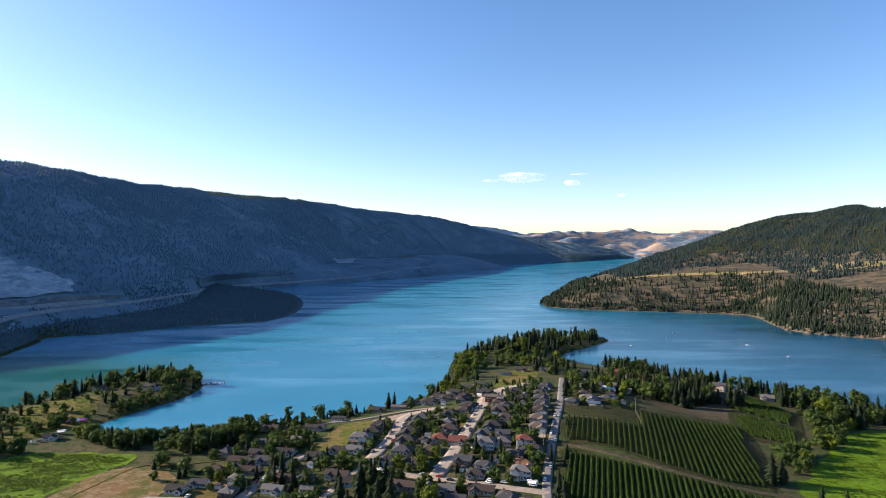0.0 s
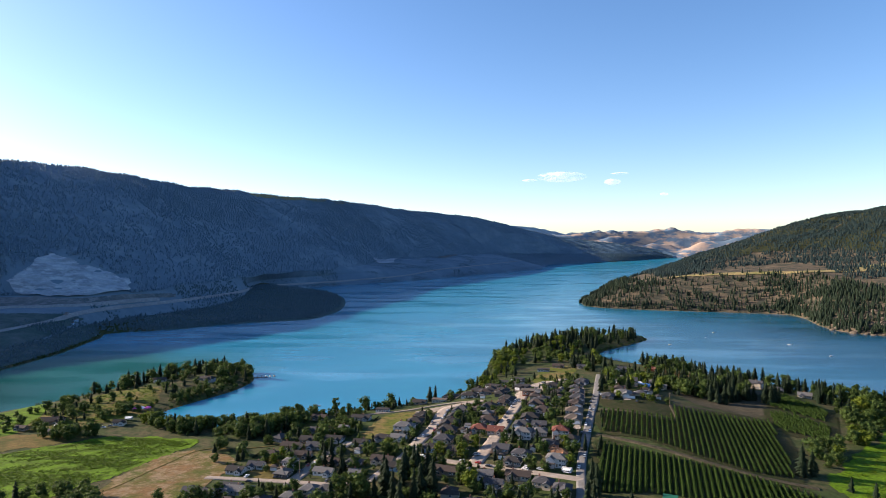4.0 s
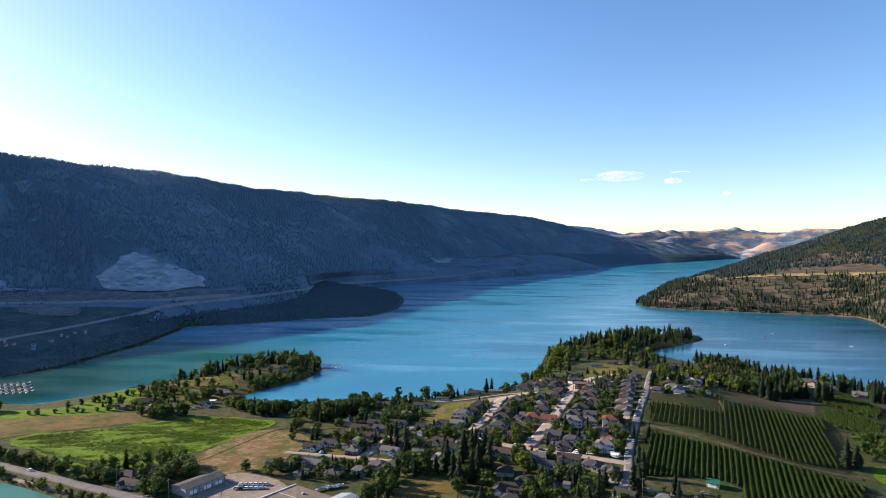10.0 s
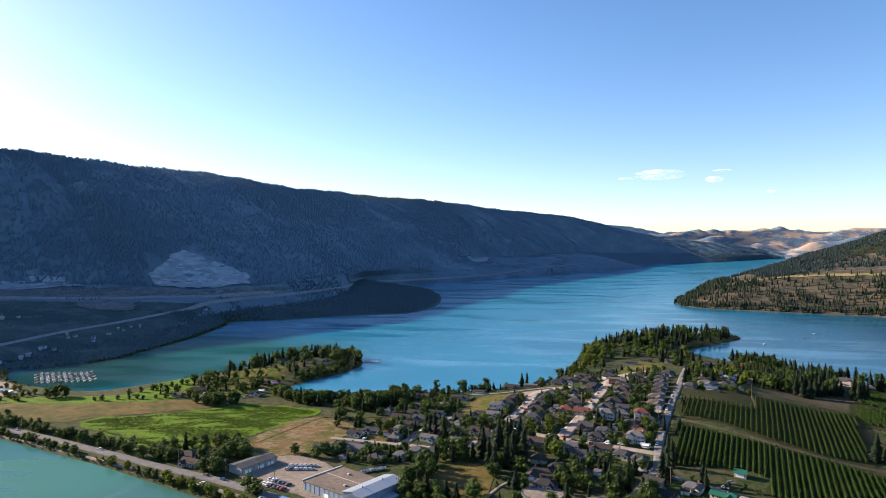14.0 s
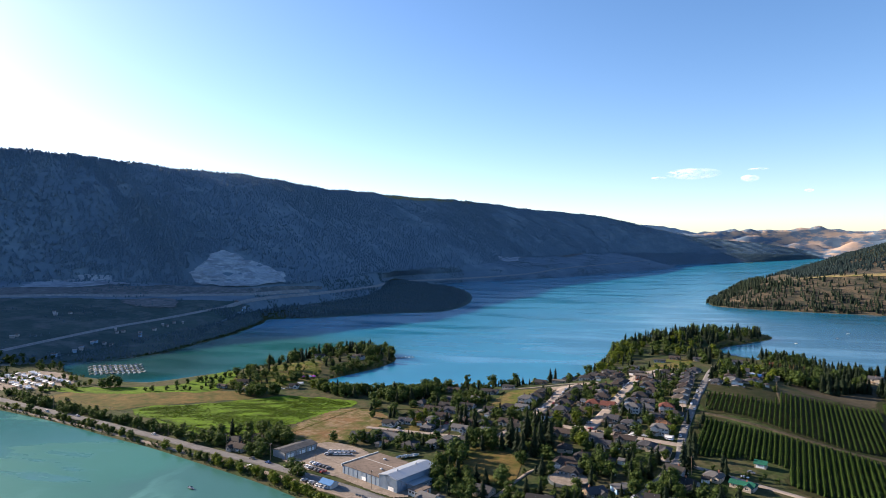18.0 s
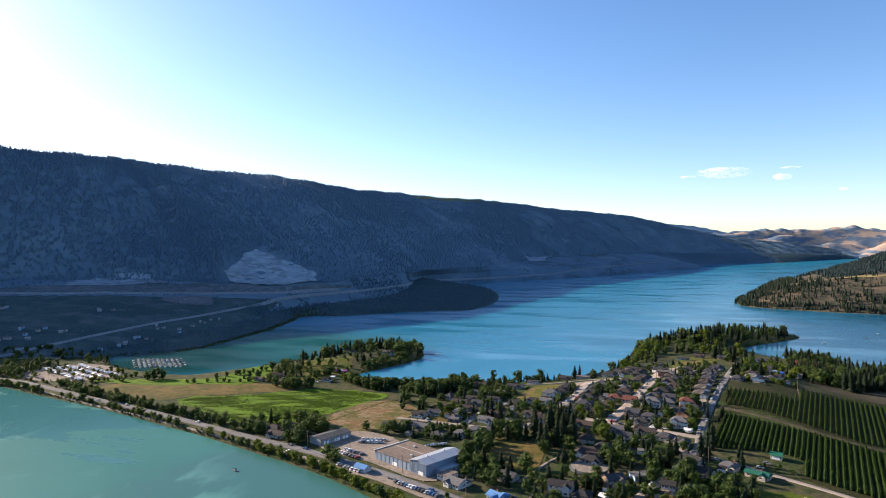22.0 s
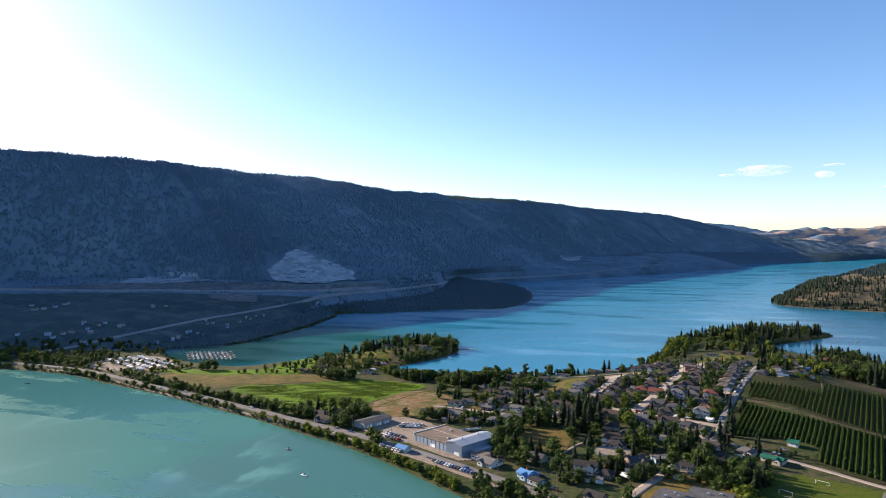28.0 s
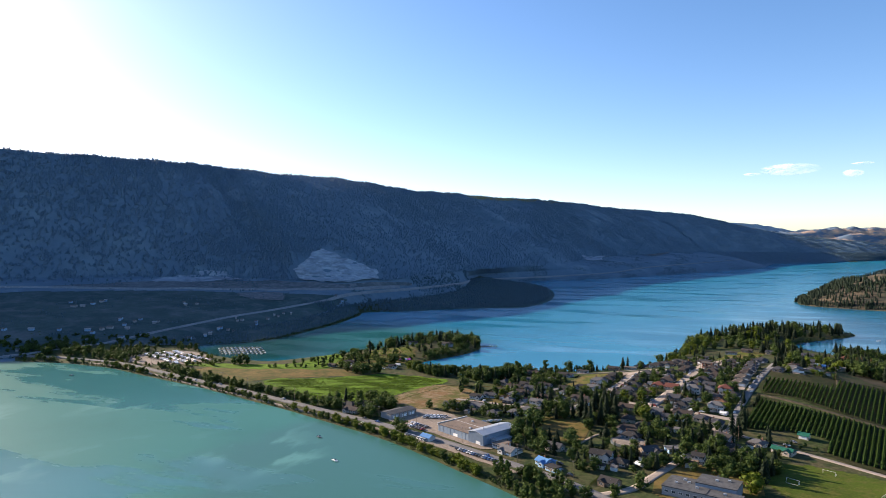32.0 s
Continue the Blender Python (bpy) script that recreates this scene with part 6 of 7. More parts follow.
# ---- orchards ----
def orchard(outline, spacing, high, seed, group, lean=(0.243, 0.970), stride=1.7, spread=(1.6, 2.3)):
    """Rows of small fruit trees; each row is one thing: foliage, trunks and end posts."""
    o = np.array(outline, float)
    d = np.array(lean)
    n = np.array([d[1], -d[0]])
    a, b = o @ n, o @ d
    r = np.random.RandomState(seed)
    tv, tf = leafy_small(seed)
    k = a.min() + spacing * 0.5
    while k < a.max():
        t = np.arange(b.min(), b.max(), stride)
        p = k * n[None] + t[:, None] * d[None]
        ok = signed(p[:, 0], p[:, 1], o) > 0.4
        ok &= r.uniform(0, 1, len(ok)) > 0.03
        p = p[ok]
        k += spacing
        if len(p) < 4:
            continue
        p = p + r.normal(0, 0.14, p.shape)
        z = land_z(p[:, 0], p[:, 1]) + 0.25
        base = np.array([p[0, 0], p[0, 1], z[0]])
        q = np.stack([p[:, 0], p[:, 1], z], -1) - base
        t0 = thing("orchard_row", pose(*base), "long trained row of leafy green fruit trees", "orchard row", group)
        h = r.uniform(*high, len(q))
        w = r.uniform(*spread, len(q))
        vs, fs = many(tv, tf, q, np.stack([w, w, h], -1), r.uniform(0, 6.28, len(q)), 0.05, seed + len(q))
        part("foliage", raw_mesh("foliage", vs, fs, M["fruit_leaf"]), None, t0)
        g = Geo()
        for i in range(0, len(q), 3):
            g.box(q[i, 0] - 0.06, q[i, 0] + 0.06, q[i, 1] - 0.06, q[i, 1] + 0.06, q[i, 2] - 0.4, q[i, 2] + 1.0)
        part("trunk", g, M["bark"], t0)
        for i in (0, -1):
            part("end_post", Geo().tube(tuple(q[i] + (0, 0, -0.4)), tuple(q[i] + (0, 0, high[0] - 0.3)), 0.07, 0.07, 6), M["timber"], t0)


def leafy_small(seed):
    r = random.Random(seed)
    v, f = [], []
    for k in range(3):
        b = len(v)
        cz, s = 0.35 + 0.26 * k, 0.42 - 0.09 * k
        for i in range(6):
            a = 6.2832 * i / 6 + k
            e = s * r.uniform(0.65, 1.2)
            v.append((e * math.cos(a), e * math.sin(a), cz - 0.12 + r.uniform(-0.07, 0.07)))
        v += [(0, 0, cz + 0.22), (0, 0, cz - 0.25)]
        for i in range(6):
            f += [(b + i, b + (i + 1) % 6, b + 6), (b + (i + 1) % 6, b + i, b + 7)]
    for k in range(12):
        a, z, e = r.random() * 6.28, r.uniform(0.2, 0.98), r.uniform(0.28, 0.5)
        b = len(v)
        x, y = e * math.cos(a), e * math.sin(a)
        v += [(x, y, z), (x + r.uniform(-0.2, 0.2), y + r.uniform(-0.2, 0.2), z + 0.12), (x * 0.6, y * 0.6, z - 0.1)]
        f.append((b, b + 1, b + 2))
    return np.array(v), np.array(f)


orchard([(84, 434), (93, 478), (140, 461), (152, 497), (228, 496), (190, 372), (165, 376), (138, 395), (110, 421)], 3.5, (2.2, 3.0), 301, "upper orchard rows", stride=1.5)
orchard([(64, 343), (81, 412), (104, 399), (135, 381), (164, 366), (190, 347), (172, 292), (148, 279), (113, 305), (119, 330), (110, 340), (96, 342)], 3.3, (2.2, 2.9), 302, "lower orchard rows", stride=1.3, spread=(2.1, 2.9))
orchard([(254, 576), (281, 586), (292, 534), (274, 503), (248, 540)], 4.2, (2.2, 2.9), 303, "eastern orchard rows", lean=(-0.1, 0.995), stride=1.5)
orchard([(239, 524), (224, 478), (252, 456), (272, 490), (254, 521)], 4.2, (2.2, 2.9), 304, "eastern orchard rows", lean=(-0.1, 0.995), stride=1.5)

# ---- trees, place by place ----
LAKE = " on the lake shore"
SHORE_S = [(-640, 386), (-590, 377), (-556, 366), (-500, 353), (-450, 341), (-400, 326), (-353, 311), (-313, 299), (-272, 284), (-237, 271), (-203, 258), (-172, 244), (-141, 227), (-114, 211), (-96, 199)]
along(SHORE_S[:9], ["leaf", "leaf", "shrub", "leaf_light", "shrub"], 4.6, 4, 7, 401, where=LAKE)
along(SHORE_S[8:], ["leaf_light", "leaf_light", "leaf", "leaf_light"], 4.4, 4.5, 7.5, 402, (-1.5, 1.5), LAKE)
along([(x + 9, y + 17) for x, y in SHORE_S[2:8]], ["leaf", "leaf", "leaf", "shrub"], 7, 5, 9, 403, (-4, 4))
along([(-560, 395), (-520, 388), (-470, 374), (-420, 358)], ["leaf", "shrub", "leaf"], 9, 5, 8, 404, (-3, 3))
grove([(-98, 198), (-78, 212), (-50, 198), (-30, 178), (-45, 165), (-68, 178)], ["poplar", "leaf", "poplar", "poplar"], 24, 8, 12, 405, 1, 3.0, where=LAKE)
grove([(95, 490), (104, 548), (150, 560), (160, 520), (150, 502)], ["leaf", "leaf_light", "shrub", "shrub"], 26, 4, 8, 447, 1.5, 4, where=" by a farmhouse garden")
for x, y, h in ((-62, 203, 9), (-44, 199, 9), (-34, 186, 9), (-24, 180, 9), (3, 208, 10), (-10, 190, 8)):
    tree("leaf", x, y, h, 1.1, " by the road bend")
# Cove and beach belt.
grove([(-292, 498), (-262, 484), (-225, 480), (-180, 496), (-170, 506), (-225, 492), (-262, 495), (-287, 512)], ["leaf", "leaf", "leaf_light"], 34, 10, 14, 410, 1, 5, where=LAKE)
grove([(-265, 482), (-180, 492), (-150, 505), (-146, 470), (-180, 450), (-235, 465)], ["leaf", "leaf", "conifer", "shrub"], 48, 9, 15, 411, 2, 5, join=True)
grove([(-178, 505), (-150, 525), (-128, 540), (-120, 525), (-150, 495), (-165, 470), (-180, 470)], ["leaf", "poplar", "leaf"], 17, 12, 17, 412, 2, 5, join=True)
for kind, x, y, h in (("leaf", -107, 556, 12.5), ("leaf", -86, 570, 12.5), ("poplar", -135, 545, 16), ("poplar", -131, 541, 15), ("conifer", -78, 573, 8), ("leaf", -66, 578, 6), ("conifer", -50, 585, 15), ("conifer", -45, 588, 15),
                      ("leaf", -30, 582, 9), ("leaf", -120, 548, 8), ("leaf", -148, 528, 11), ("poplar", -157, 520, 14), ("conifer", -97, 552, 7), ("leaf", -490, 448, 13), ("leaf", -484, 452, 12), ("leaf", -495, 443, 11)):
    tree(kind, x, y, h, 1.0, " standing alone by the water")
# Peninsula and resort.
grove([(-410, 590), (-385, 645), (-362, 690), (-340, 718), (-318, 735), (-300, 722), (-320, 690), (-350, 640), (-385, 585)], ["conifer"] * 3 + ["leaf", "leaf"], 40, 9, 20, 420, 1, 5.5, join=True)
grove([(-345, 700), (-318, 736), (-285, 724), (-268, 700), (-262, 668), (-280, 640), (-320, 640)], ["conifer", "leaf", "leaf"], 30, 8, 19, 421, 1, 5.5, join=True)
grove([(-272, 660), (-262, 640), (-272, 610), (-290, 565), (-300, 560), (-296, 600), (-285, 640)], ["leaf", "leaf", "shrub"], 40, 6, 11, 422, 1, 4, join=True)
grove([(-398, 470), (-350, 462), (-318, 478), (-300, 520), (-330, 570), (-395, 560)], ["leaf", "leaf_light", "leaf"], 22, 8, 12, 423, 2, 6, where=" on the resort lawn")
grove([(-345, 440), (-310, 448), (-300, 462), (-335, 466)], ["leaf"], 9, 12, 15, 424, 1, 5)
along([(-425, 470), (-412, 500), (-400, 530)], ["leaf"], 8, 5, 7, 425)
along([(-440, 440), (-410, 452), (-380, 462)], ["leaf"], 9, 4, 6, 426)
# Promontory woods.
grove([(30, 880), (60, 940), (100, 985), (165, 1036), (222, 1052), (250, 1036), (252, 1008), (225, 970), (180, 920), (150, 880), (100, 860), (60, 860)], ["conifer"] * 4 + ["pine", "leaf"], 135, 10, 19, 430, 1, 6.0, (0.8, 1.2), join=True)
grove([(10, 760), (16, 830), (40, 900), (90, 920), (140, 870), (150, 830), (120, 790), (70, 780), (30, 740)], ["conifer", "leaf", "leaf_light", "leaf"], 60, 9, 15, 431, 2, 6, join=True)
grove([(12, 740), (16, 800), (32, 850), (50, 850), (40, 780), (30, 740)], ["leaf_light", "leaf", "leaf_light"], 10, 11, 16, 432, 1, 6, where=LAKE)
stand("leaf_light", 112, 905, 15, 1.3, 0)
stand("leaf_light", 318, 536, 17, 1.1, 0)
grove([(-14, 640), (2, 690), (10, 745), (40, 750), (40, 690), (10, 650), (-10, 615)], ["conifer", "leaf", "leaf_light"], 28, 8, 15, 433, 1, 4.5, join=True)
grove([(105, 760), (150, 790), (158, 740), (130, 700), (108, 720)], ["conifer", "conifer", "leaf"], 20, 12, 18, 434, 2, 5, join=True)
# Eastern shore.
grove([(200, 770), (225, 765), (262, 690), (300, 655), (335, 618), (318, 600), (270, 650), (215, 715), (190, 760)], ["conifer"] * 3 + ["pine", "leaf"], 62, 11, 20, 440, 1, 5.5, join=True)
grove([(175, 640), (215, 650), (250, 610), (240, 555), (205, 540), (180, 575)], ["conifer"] * 3 + ["pine", "leaf"], 58, 11, 19, 441, 1, 6, join=True)
for x, y in ((188, 610), (194, 618), (182, 622), (200, 605)):
    tree("rust", x, y, 17, 1.1, " on the slope")
grove([(296, 520), (298, 580), (330, 625), (372, 645), (420, 668), (485, 690), (520, 600), (500, 510), (383, 520), (345, 505), (318, 500)], ["leaf", "leaf", "leaf", "poplar", "conifer"], 190, 12, 19, 442, 1, 4.8, join=True)
grove([(214, 398), (222, 428), (256, 448), (278, 478), (298, 520), (324, 505), (284, 458), (258, 438), (226, 400)], ["leaf", "leaf", "leaf_light", "leaf"], 30, 9, 14, 443, 1, 4.2)
for x, y, h in ((200, 388, 17), (204, 384, 15), (196, 380, 14), (222, 350, 10), (214, 360, 9)):
    tree("conifer", x, y, h, 1.2, " at the corner of the orchard")
grove([(120, 560), (170, 570), (180, 640), (150, 680), (125, 640)], ["leaf", "leaf_light", "conifer"], 22, 8, 15, 444, 2, 6)
along([(104, 545), (110, 580), (118, 620)], ["leaf", "conifer"], 9, 8, 13, 445, (-2, 2))
along([(66, 350), (74, 388), (84, 430), (90, 470)], ["leaf", "shrub", "conifer"], 7, 4, 9, 446, (-1, 1.5), " along the hill road")
# Town trees.
TOWN = [(-20, 420), (30, 440), (60, 450), (72, 420), (58, 365), (20, 345), (-50, 360), (-100, 365), (-150, 380), (-150, 440), (-110, 460), (-60, 440)]
grove(TOWN, ["leaf", "leaf", "leaf", "conifer", "leaf_light", "shrub"], 66, 7, 12, 450, 2.5, 6)
grove([(-50, 520), (0, 530), (40, 510), (60, 470), (30, 440), (-30, 430), (-70, 460)], ["leaf", "shrub", "conifer", "shrub"], 34, 6, 11, 451, 2, 6)
grove([(60, 580), (90, 560), (75, 500), (60, 440), (48, 460), (55, 530)], ["leaf", "shrub", "conifer"], 16, 6, 11, 452, 2, 5)
for x, y, h in ((-48, 372, 20), (-40, 371, 21), (-33, 370, 22), (-47, 355, 21), (-60, 364, 19), (-44, 388, 16), (-50, 331, 21), (-35, 338, 23), (-28, 341, 24), (-45, 322, 20), (-56, 347, 22), (-38, 330, 22),
                (-30, 350, 19), (56, 318, 20), (64, 352, 18), (37, 318, 15), (-88, 354, 15), (-94, 398, 14), (-103, 388, 16), (22, 424, 13), (37, 411, 14), (68, 402, 12), (-104, 411, 15), (65, 340, 19), (60, 322, 17)):
    tree("conifer", x, y, h * 0.95, 0.95, " among the houses")
BLOCKED += [(-62, 318, 15), (-72, 302, 11), (-58, 296, 10), (-74, 326, 8)]
grove([(-100, 300), (-90, 345), (-60, 350), (-60, 300), (-75, 275), (-100, 290)], ["leaf", "conifer", "leaf"], 14, 10, 17, 453, 1, 6)
grove([(-95, 290), (-92, 258), (-70, 245), (-45, 255), (-50, 278), (-80, 285)], ["leaf", "leaf", "conifer"], 18, 8, 14, 454, 1.5, 5)
grove([(-45, 270), (-20, 262), (0, 285), (-5, 240), (-40, 220), (-50, 240)], ["leaf", "leaf", "conifer", "shrub"], 18, 8, 13, 455, 2, 5)
grove([(20, 300), (45, 318), (60, 285), (70, 250), (48, 240), (26, 275)], ["leaf", "leaf", "conifer"], 24, 10, 15, 456, 2, 5, where=" by the lane")
grove([(62, 325), (100, 318), (112, 308), (70, 300)], ["leaf", "conifer", "shrub"], 9, 7, 13, 457, 1.5, 5)
grove([(-10, 290), (15, 300), (35, 330), (20, 340), (-10, 335)], ["leaf", "conifer"], 14, 8, 14, 458, 2, 5)
tree("leaf_light", 62, 222, 13, 1.15, " beside the school")
tree("leaf", 50, 234, 10, 1.0, " beside the school")
grove([(-235, 345), (-270, 335), (-280, 310), (-240, 285), (-210, 290), (-215, 330)], ["leaf", "leaf", "conifer"], 24, 9, 14, 459, 1.5, 5)
for x, y, h in ((-178, 262, 9), (-184, 266, 10), (-222, 288, 8), (-170, 330, 8), (-165, 336, 10), (-188, 335, 7), (-136, 340, 9), (-128, 336, 9)):
    tree("leaf", x, y, h, 1.2, " beside a yard")
# Campground and the far end of the causeway.
grove([(-650, 400), (-655, 450), (-606, 485), (-520, 460), (-505, 410), (-560, 395)], ["leaf", "leaf", "shrub", "leaf_light"], 70, 4.5, 7.5, 460, 1, 4, join=True)
grove([(-860, 375), (-740, 408), (-650, 412), (-660, 440), (-760, 440), (-870, 410)], ["leaf"], 75, 7, 12, 461, 1, 6, join=True)

# Gardens, hedges and the scrub of the shores.
for box, kinds, n, lo, hi, sd in ((TOWN, ["leaf", "leaf", "conifer", "shrub", "shrub"], 110, 3.5, 8, 470), ([(-50, 520), (0, 530), (40, 510), (60, 470), (30, 440), (-30, 430), (-70, 460)], ["leaf", "shrub", "conifer", "leaf"], 115, 3.5, 8, 471),
                                  ([(40, 600), (95, 600), (75, 500), (60, 440), (48, 460)], ["leaf", "shrub", "conifer"], 95, 3.5, 8, 472), ([(-100, 345), (60, 350), (50, 310), (-20, 250), (-90, 290)], ["leaf", "conifer", "leaf", "shrub"], 60, 5, 12, 473),
                                  ([(-20, 260), (30, 300), (110, 310), (60, 240), (10, 240), (-40, 215)], ["leaf", "conifer", "shrub", "leaf"], 50, 5, 11, 474), ([(-40, 600), (40, 660), (100, 650), (90, 600), (20, 590)], ["leaf", "shrub", "conifer"], 60, 4, 9, 475),
                                  ([(110, 560), (180, 560), (250, 690), (200, 760), (130, 700)], ["leaf", "conifer", "shrub"], 110, 7, 14, 476), ([(-200, 430), (-150, 470), (-100, 470), (-110, 400), (-170, 380)], ["leaf", "shrub", "conifer"], 30, 6, 12, 477),
                                  ([(-410, 560), (-340, 700), (-280, 700), (-300, 560), (-330, 470), (-400, 470)], ["leaf", "shrub", "leaf", "conifer"], 105, 4, 11, 478), ([(-300, 330), (-200, 320), (-225, 280), (-290, 295)], ["leaf", "shrub"], 36, 6, 11, 479),
                                  ([(-560, 392), (-300, 325), (-290, 312), (-560, 378)], ["shrub", "leaf", "shrub"], 110, 5, 9, 480), ([(-168, 338), (-152, 362), (-100, 358), (-92, 330), (-140, 322)], ["leaf", "shrub", "conifer", "shrub"], 45, 4, 9, 484), ([(-150, 535), (-62, 578), (-60, 556), (-100, 530), (-140, 500)], ["leaf", "conifer", "leaf", "shrub"], 55, 4, 9, 486), ([(-150, 445), (-125, 500), (-98, 500), (-92, 450)], ["leaf", "leaf", "conifer", "shrub"], 45, 5, 10, 487), ([(60, 262), (72, 275), (84, 262), (74, 240), (62, 240)], ["leaf", "conifer"], 10, 9, 14, 482), ([(-640, 380), (-700, 385), (-860, 350), (-860, 372), (-700, 405), (-640, 400)], ["leaf", "shrub"], 60, 5, 9, 483)):
    grove(box, kinds, n, lo, hi, sd, 1.2, 2.5, (0.9, 1.3), join=True)
for a, b, n, sd in (((160, 636), (250, 600), 26, 490), ((176, 600), (262, 548), 30, 491), ((205, 730), (300, 640), 30, 492), ((236, 560), (240, 610), 14, 493), ((300, 560), (330, 620), 20, 494), ((290, 600), (300, 640), 10, 495)):
    rb = random.Random(sd)
    for k in range(n):
        u = rb.random()
        x, y = a[0] + (b[0] - a[0]) * u + rb.uniform(-7, 7), a[1] + (b[1] - a[1]) * u + rb.uniform(-7, 7)
        if free(x, y, 1.0):
            stand("conifer", x, y, rb.uniform(9, 18), rb.uniform(0.85, 1.15), rb.uniform(0, 6.28))
grove([(-880, 385), (-760, 420), (-660, 425), (-640, 480), (-610, 540), (-660, 570), (-760, 540), (-880, 470)], ["leaf", "leaf", "poplar", "shrub"], 170, 6, 11, 485, 1.0, 4.0, (0.95, 1.3), join=True)
rs = np.random.RandomState(44)
sx, sy = rs.uniform(-700, 480, 90000), rs.uniform(150, 1080, 90000)
sd = shore_dist(sx, sy)
near = (sd > 0.8) & (sd < 6.5) & ~((sx > -560) & (sx < -425) & (sy > 440) & (sy < 600))
for x, y in zip(sx[near], sy[near]):
    if free(x, y, 0.3):
        stand("scrub", x, y, rs.uniform(1.2, 3.0), rs.uniform(0.9, 1.4), rs.uniform(0, 6.28))
# Tall grass in the wet pastures, in drifts.
TUFT_V, TUFT_F = [], []
for k in range(7):
    a = 6.2832 * k / 7
    TUFT_V += [(0.15 * math.cos(a), 0.15 * math.sin(a), 0), (0.5 * math.cos(a - 0.5), 0.5 * math.sin(a - 0.5), 0.35 + 0.1 * (k % 3)), (0.42 * math.cos(a + 0.4), 0.42 * math.sin(a + 0.4), 0.8 + 0.1 * (k % 2))]
    TUFT_F.append((3 * k, 3 * k + 1, 3 * k + 2))
for name, outline, count, seed in (("grass_pasture", [(-394, 370), (-390, 386), (-350, 405), (-316, 429), (-288, 455), (-246, 456), (-218, 445), (-232, 400), (-242, 368), (-264, 334), (-300, 330), (-350, 351)], 15000, 1), ("grass_wet_meadow", [(214, 374), (226, 395), (262, 436), (290, 455), (316, 490), (350, 500), (420, 470), (440, 360), (330, 290), (228, 310)], 9000, 2),
                                   ("grass_resort", [(-395, 470), (-350, 470), (-312, 500), (-300, 530), (-312, 570), (-332, 605), (-370, 615), (-386, 560)], 2500, 3)):
    rg = np.random.RandomState(seed)
    o = np.array(outline, float)
    gp = rg.uniform(o.min(0), o.max(0), (count, 2))
    drift = waves2(gp[:, 0] * 0.55, gp[:, 1] * 1.5, 26, seed + 50) + 0.7 * waves2(gp[:, 0] * 0.6, gp[:, 1] * 1.4, 9, seed + 60)
    gp = gp[(signed(gp[:, 0], gp[:, 1], o) > 0) & (drift > rg.uniform(-0.9, 1.1, count))]
    gz = land_z(gp[:, 0], gp[:, 1]) + 0.2
    w = rg.uniform(1.4, 3.2, len(gp))
    vs, fs = many(TUFT_V, TUFT_F, np.stack([gp[:, 0], gp[:, 1], gz], -1), np.stack([w, w, rg.uniform(0.18, 0.5, len(gp))], -1), rg.uniform(0, 6.28, len(gp)), 0.03, seed)
    tagged(new(name, raw_mesh(name, vs, fs, M["tall_grass"])), "tall green meadow grass in drifts", "grass", kind="stuff")
join_woods("woods_lakeside", "dense mixed conifers and broadleaf trees by the lakes")


# ---- cars, trailers, boats, poles ----
BODY = Geo()
xs = [(-2.25, 0.45, 0.55), (-2.15, 0.35, 0.95), (-1.2, 0.32, 1.0), (1.3, 0.32, 0.98), (2.1, 0.36, 0.82), (2.25, 0.45, 0.6)]
prev = None
for x, z0, z1 in xs:
    b = len(BODY.v)
    BODY.v += [(x, -0.88, z0), (x, 0.88, z0), (x, 0.84, z1), (x, -0.84, z1)]
    if prev is not None:
        BODY.f += [(prev + i, prev + (i + 1) % 4, b + (i + 1) % 4, b + i) for i in range(4)]
    else:
        BODY.f.append((b + 3, b + 2, b + 1, b))
    prev = b
BODY.f.append((prev, prev + 1, prev + 2, prev + 3))
CABIN = Geo().add([(-1.9, -0.8, 0.95), (1.0, -0.8, 0.95), (1.0, 0.8, 0.95), (-1.9, 0.8, 0.95), (-1.45, -0.66, 1.42), (0.25, -0.66, 1.42), (0.25, 0.66, 1.42), (-1.45, 0.66, 1.42)],
                  [(0, 1, 5, 4), (1, 2, 6, 5), (2, 3, 7, 6), (3, 0, 4, 7)]).mesh("cabin_glass", M["glass"])
CAR_ROOF = Geo().chamfered(-1.5, 0.3, -0.69, 0.69, 1.40, 1.50, 0.05)
BODIES = [(BODY.mesh("body", m, False), CAR_ROOF.mesh("roof", m)) for m in CAR_PAINT]
WHEEL = Geo().tube((0, -0.11, 0), (0, 0.11, 0), 0.33, 0.33, 10).mesh("wheel", M["rubber"])
rc = random.Random(3)
CARS = {}


def car(x, y, yaw, colour=None, where="parked on gravel"):
    k = rc.choice([0, 0, 0, 0, 1, 1, 1, 2, 2, 2, 3, 3, 3, 3, 4, 5]) if colour is None else colour
    z = ground_at(x, y) + 0.52
    if k in CARS:
        t = copy_thing(CARS[k], pose(x, y, z, 0, 0, yaw))
        return tagged(t, f"{CAR_WORD[k]} car {where}")
    t = CARS[k] = thing("car", pose(x, y, z, 0, 0, yaw), f"{CAR_WORD[k]} car {where}", "car", "cars of the town")
    part("body", BODIES[k][0], None, t)
    part("roof", BODIES[k][1], None, t)
    part("cabin_glass", CABIN, None, t, "dark glass cabin")
    for wx in (-1.4, 1.4):
        for wy in (-0.8, 0.8):
            part("wheel", WHEEL, None, t).location = (wx, wy, 0.33)
    return t


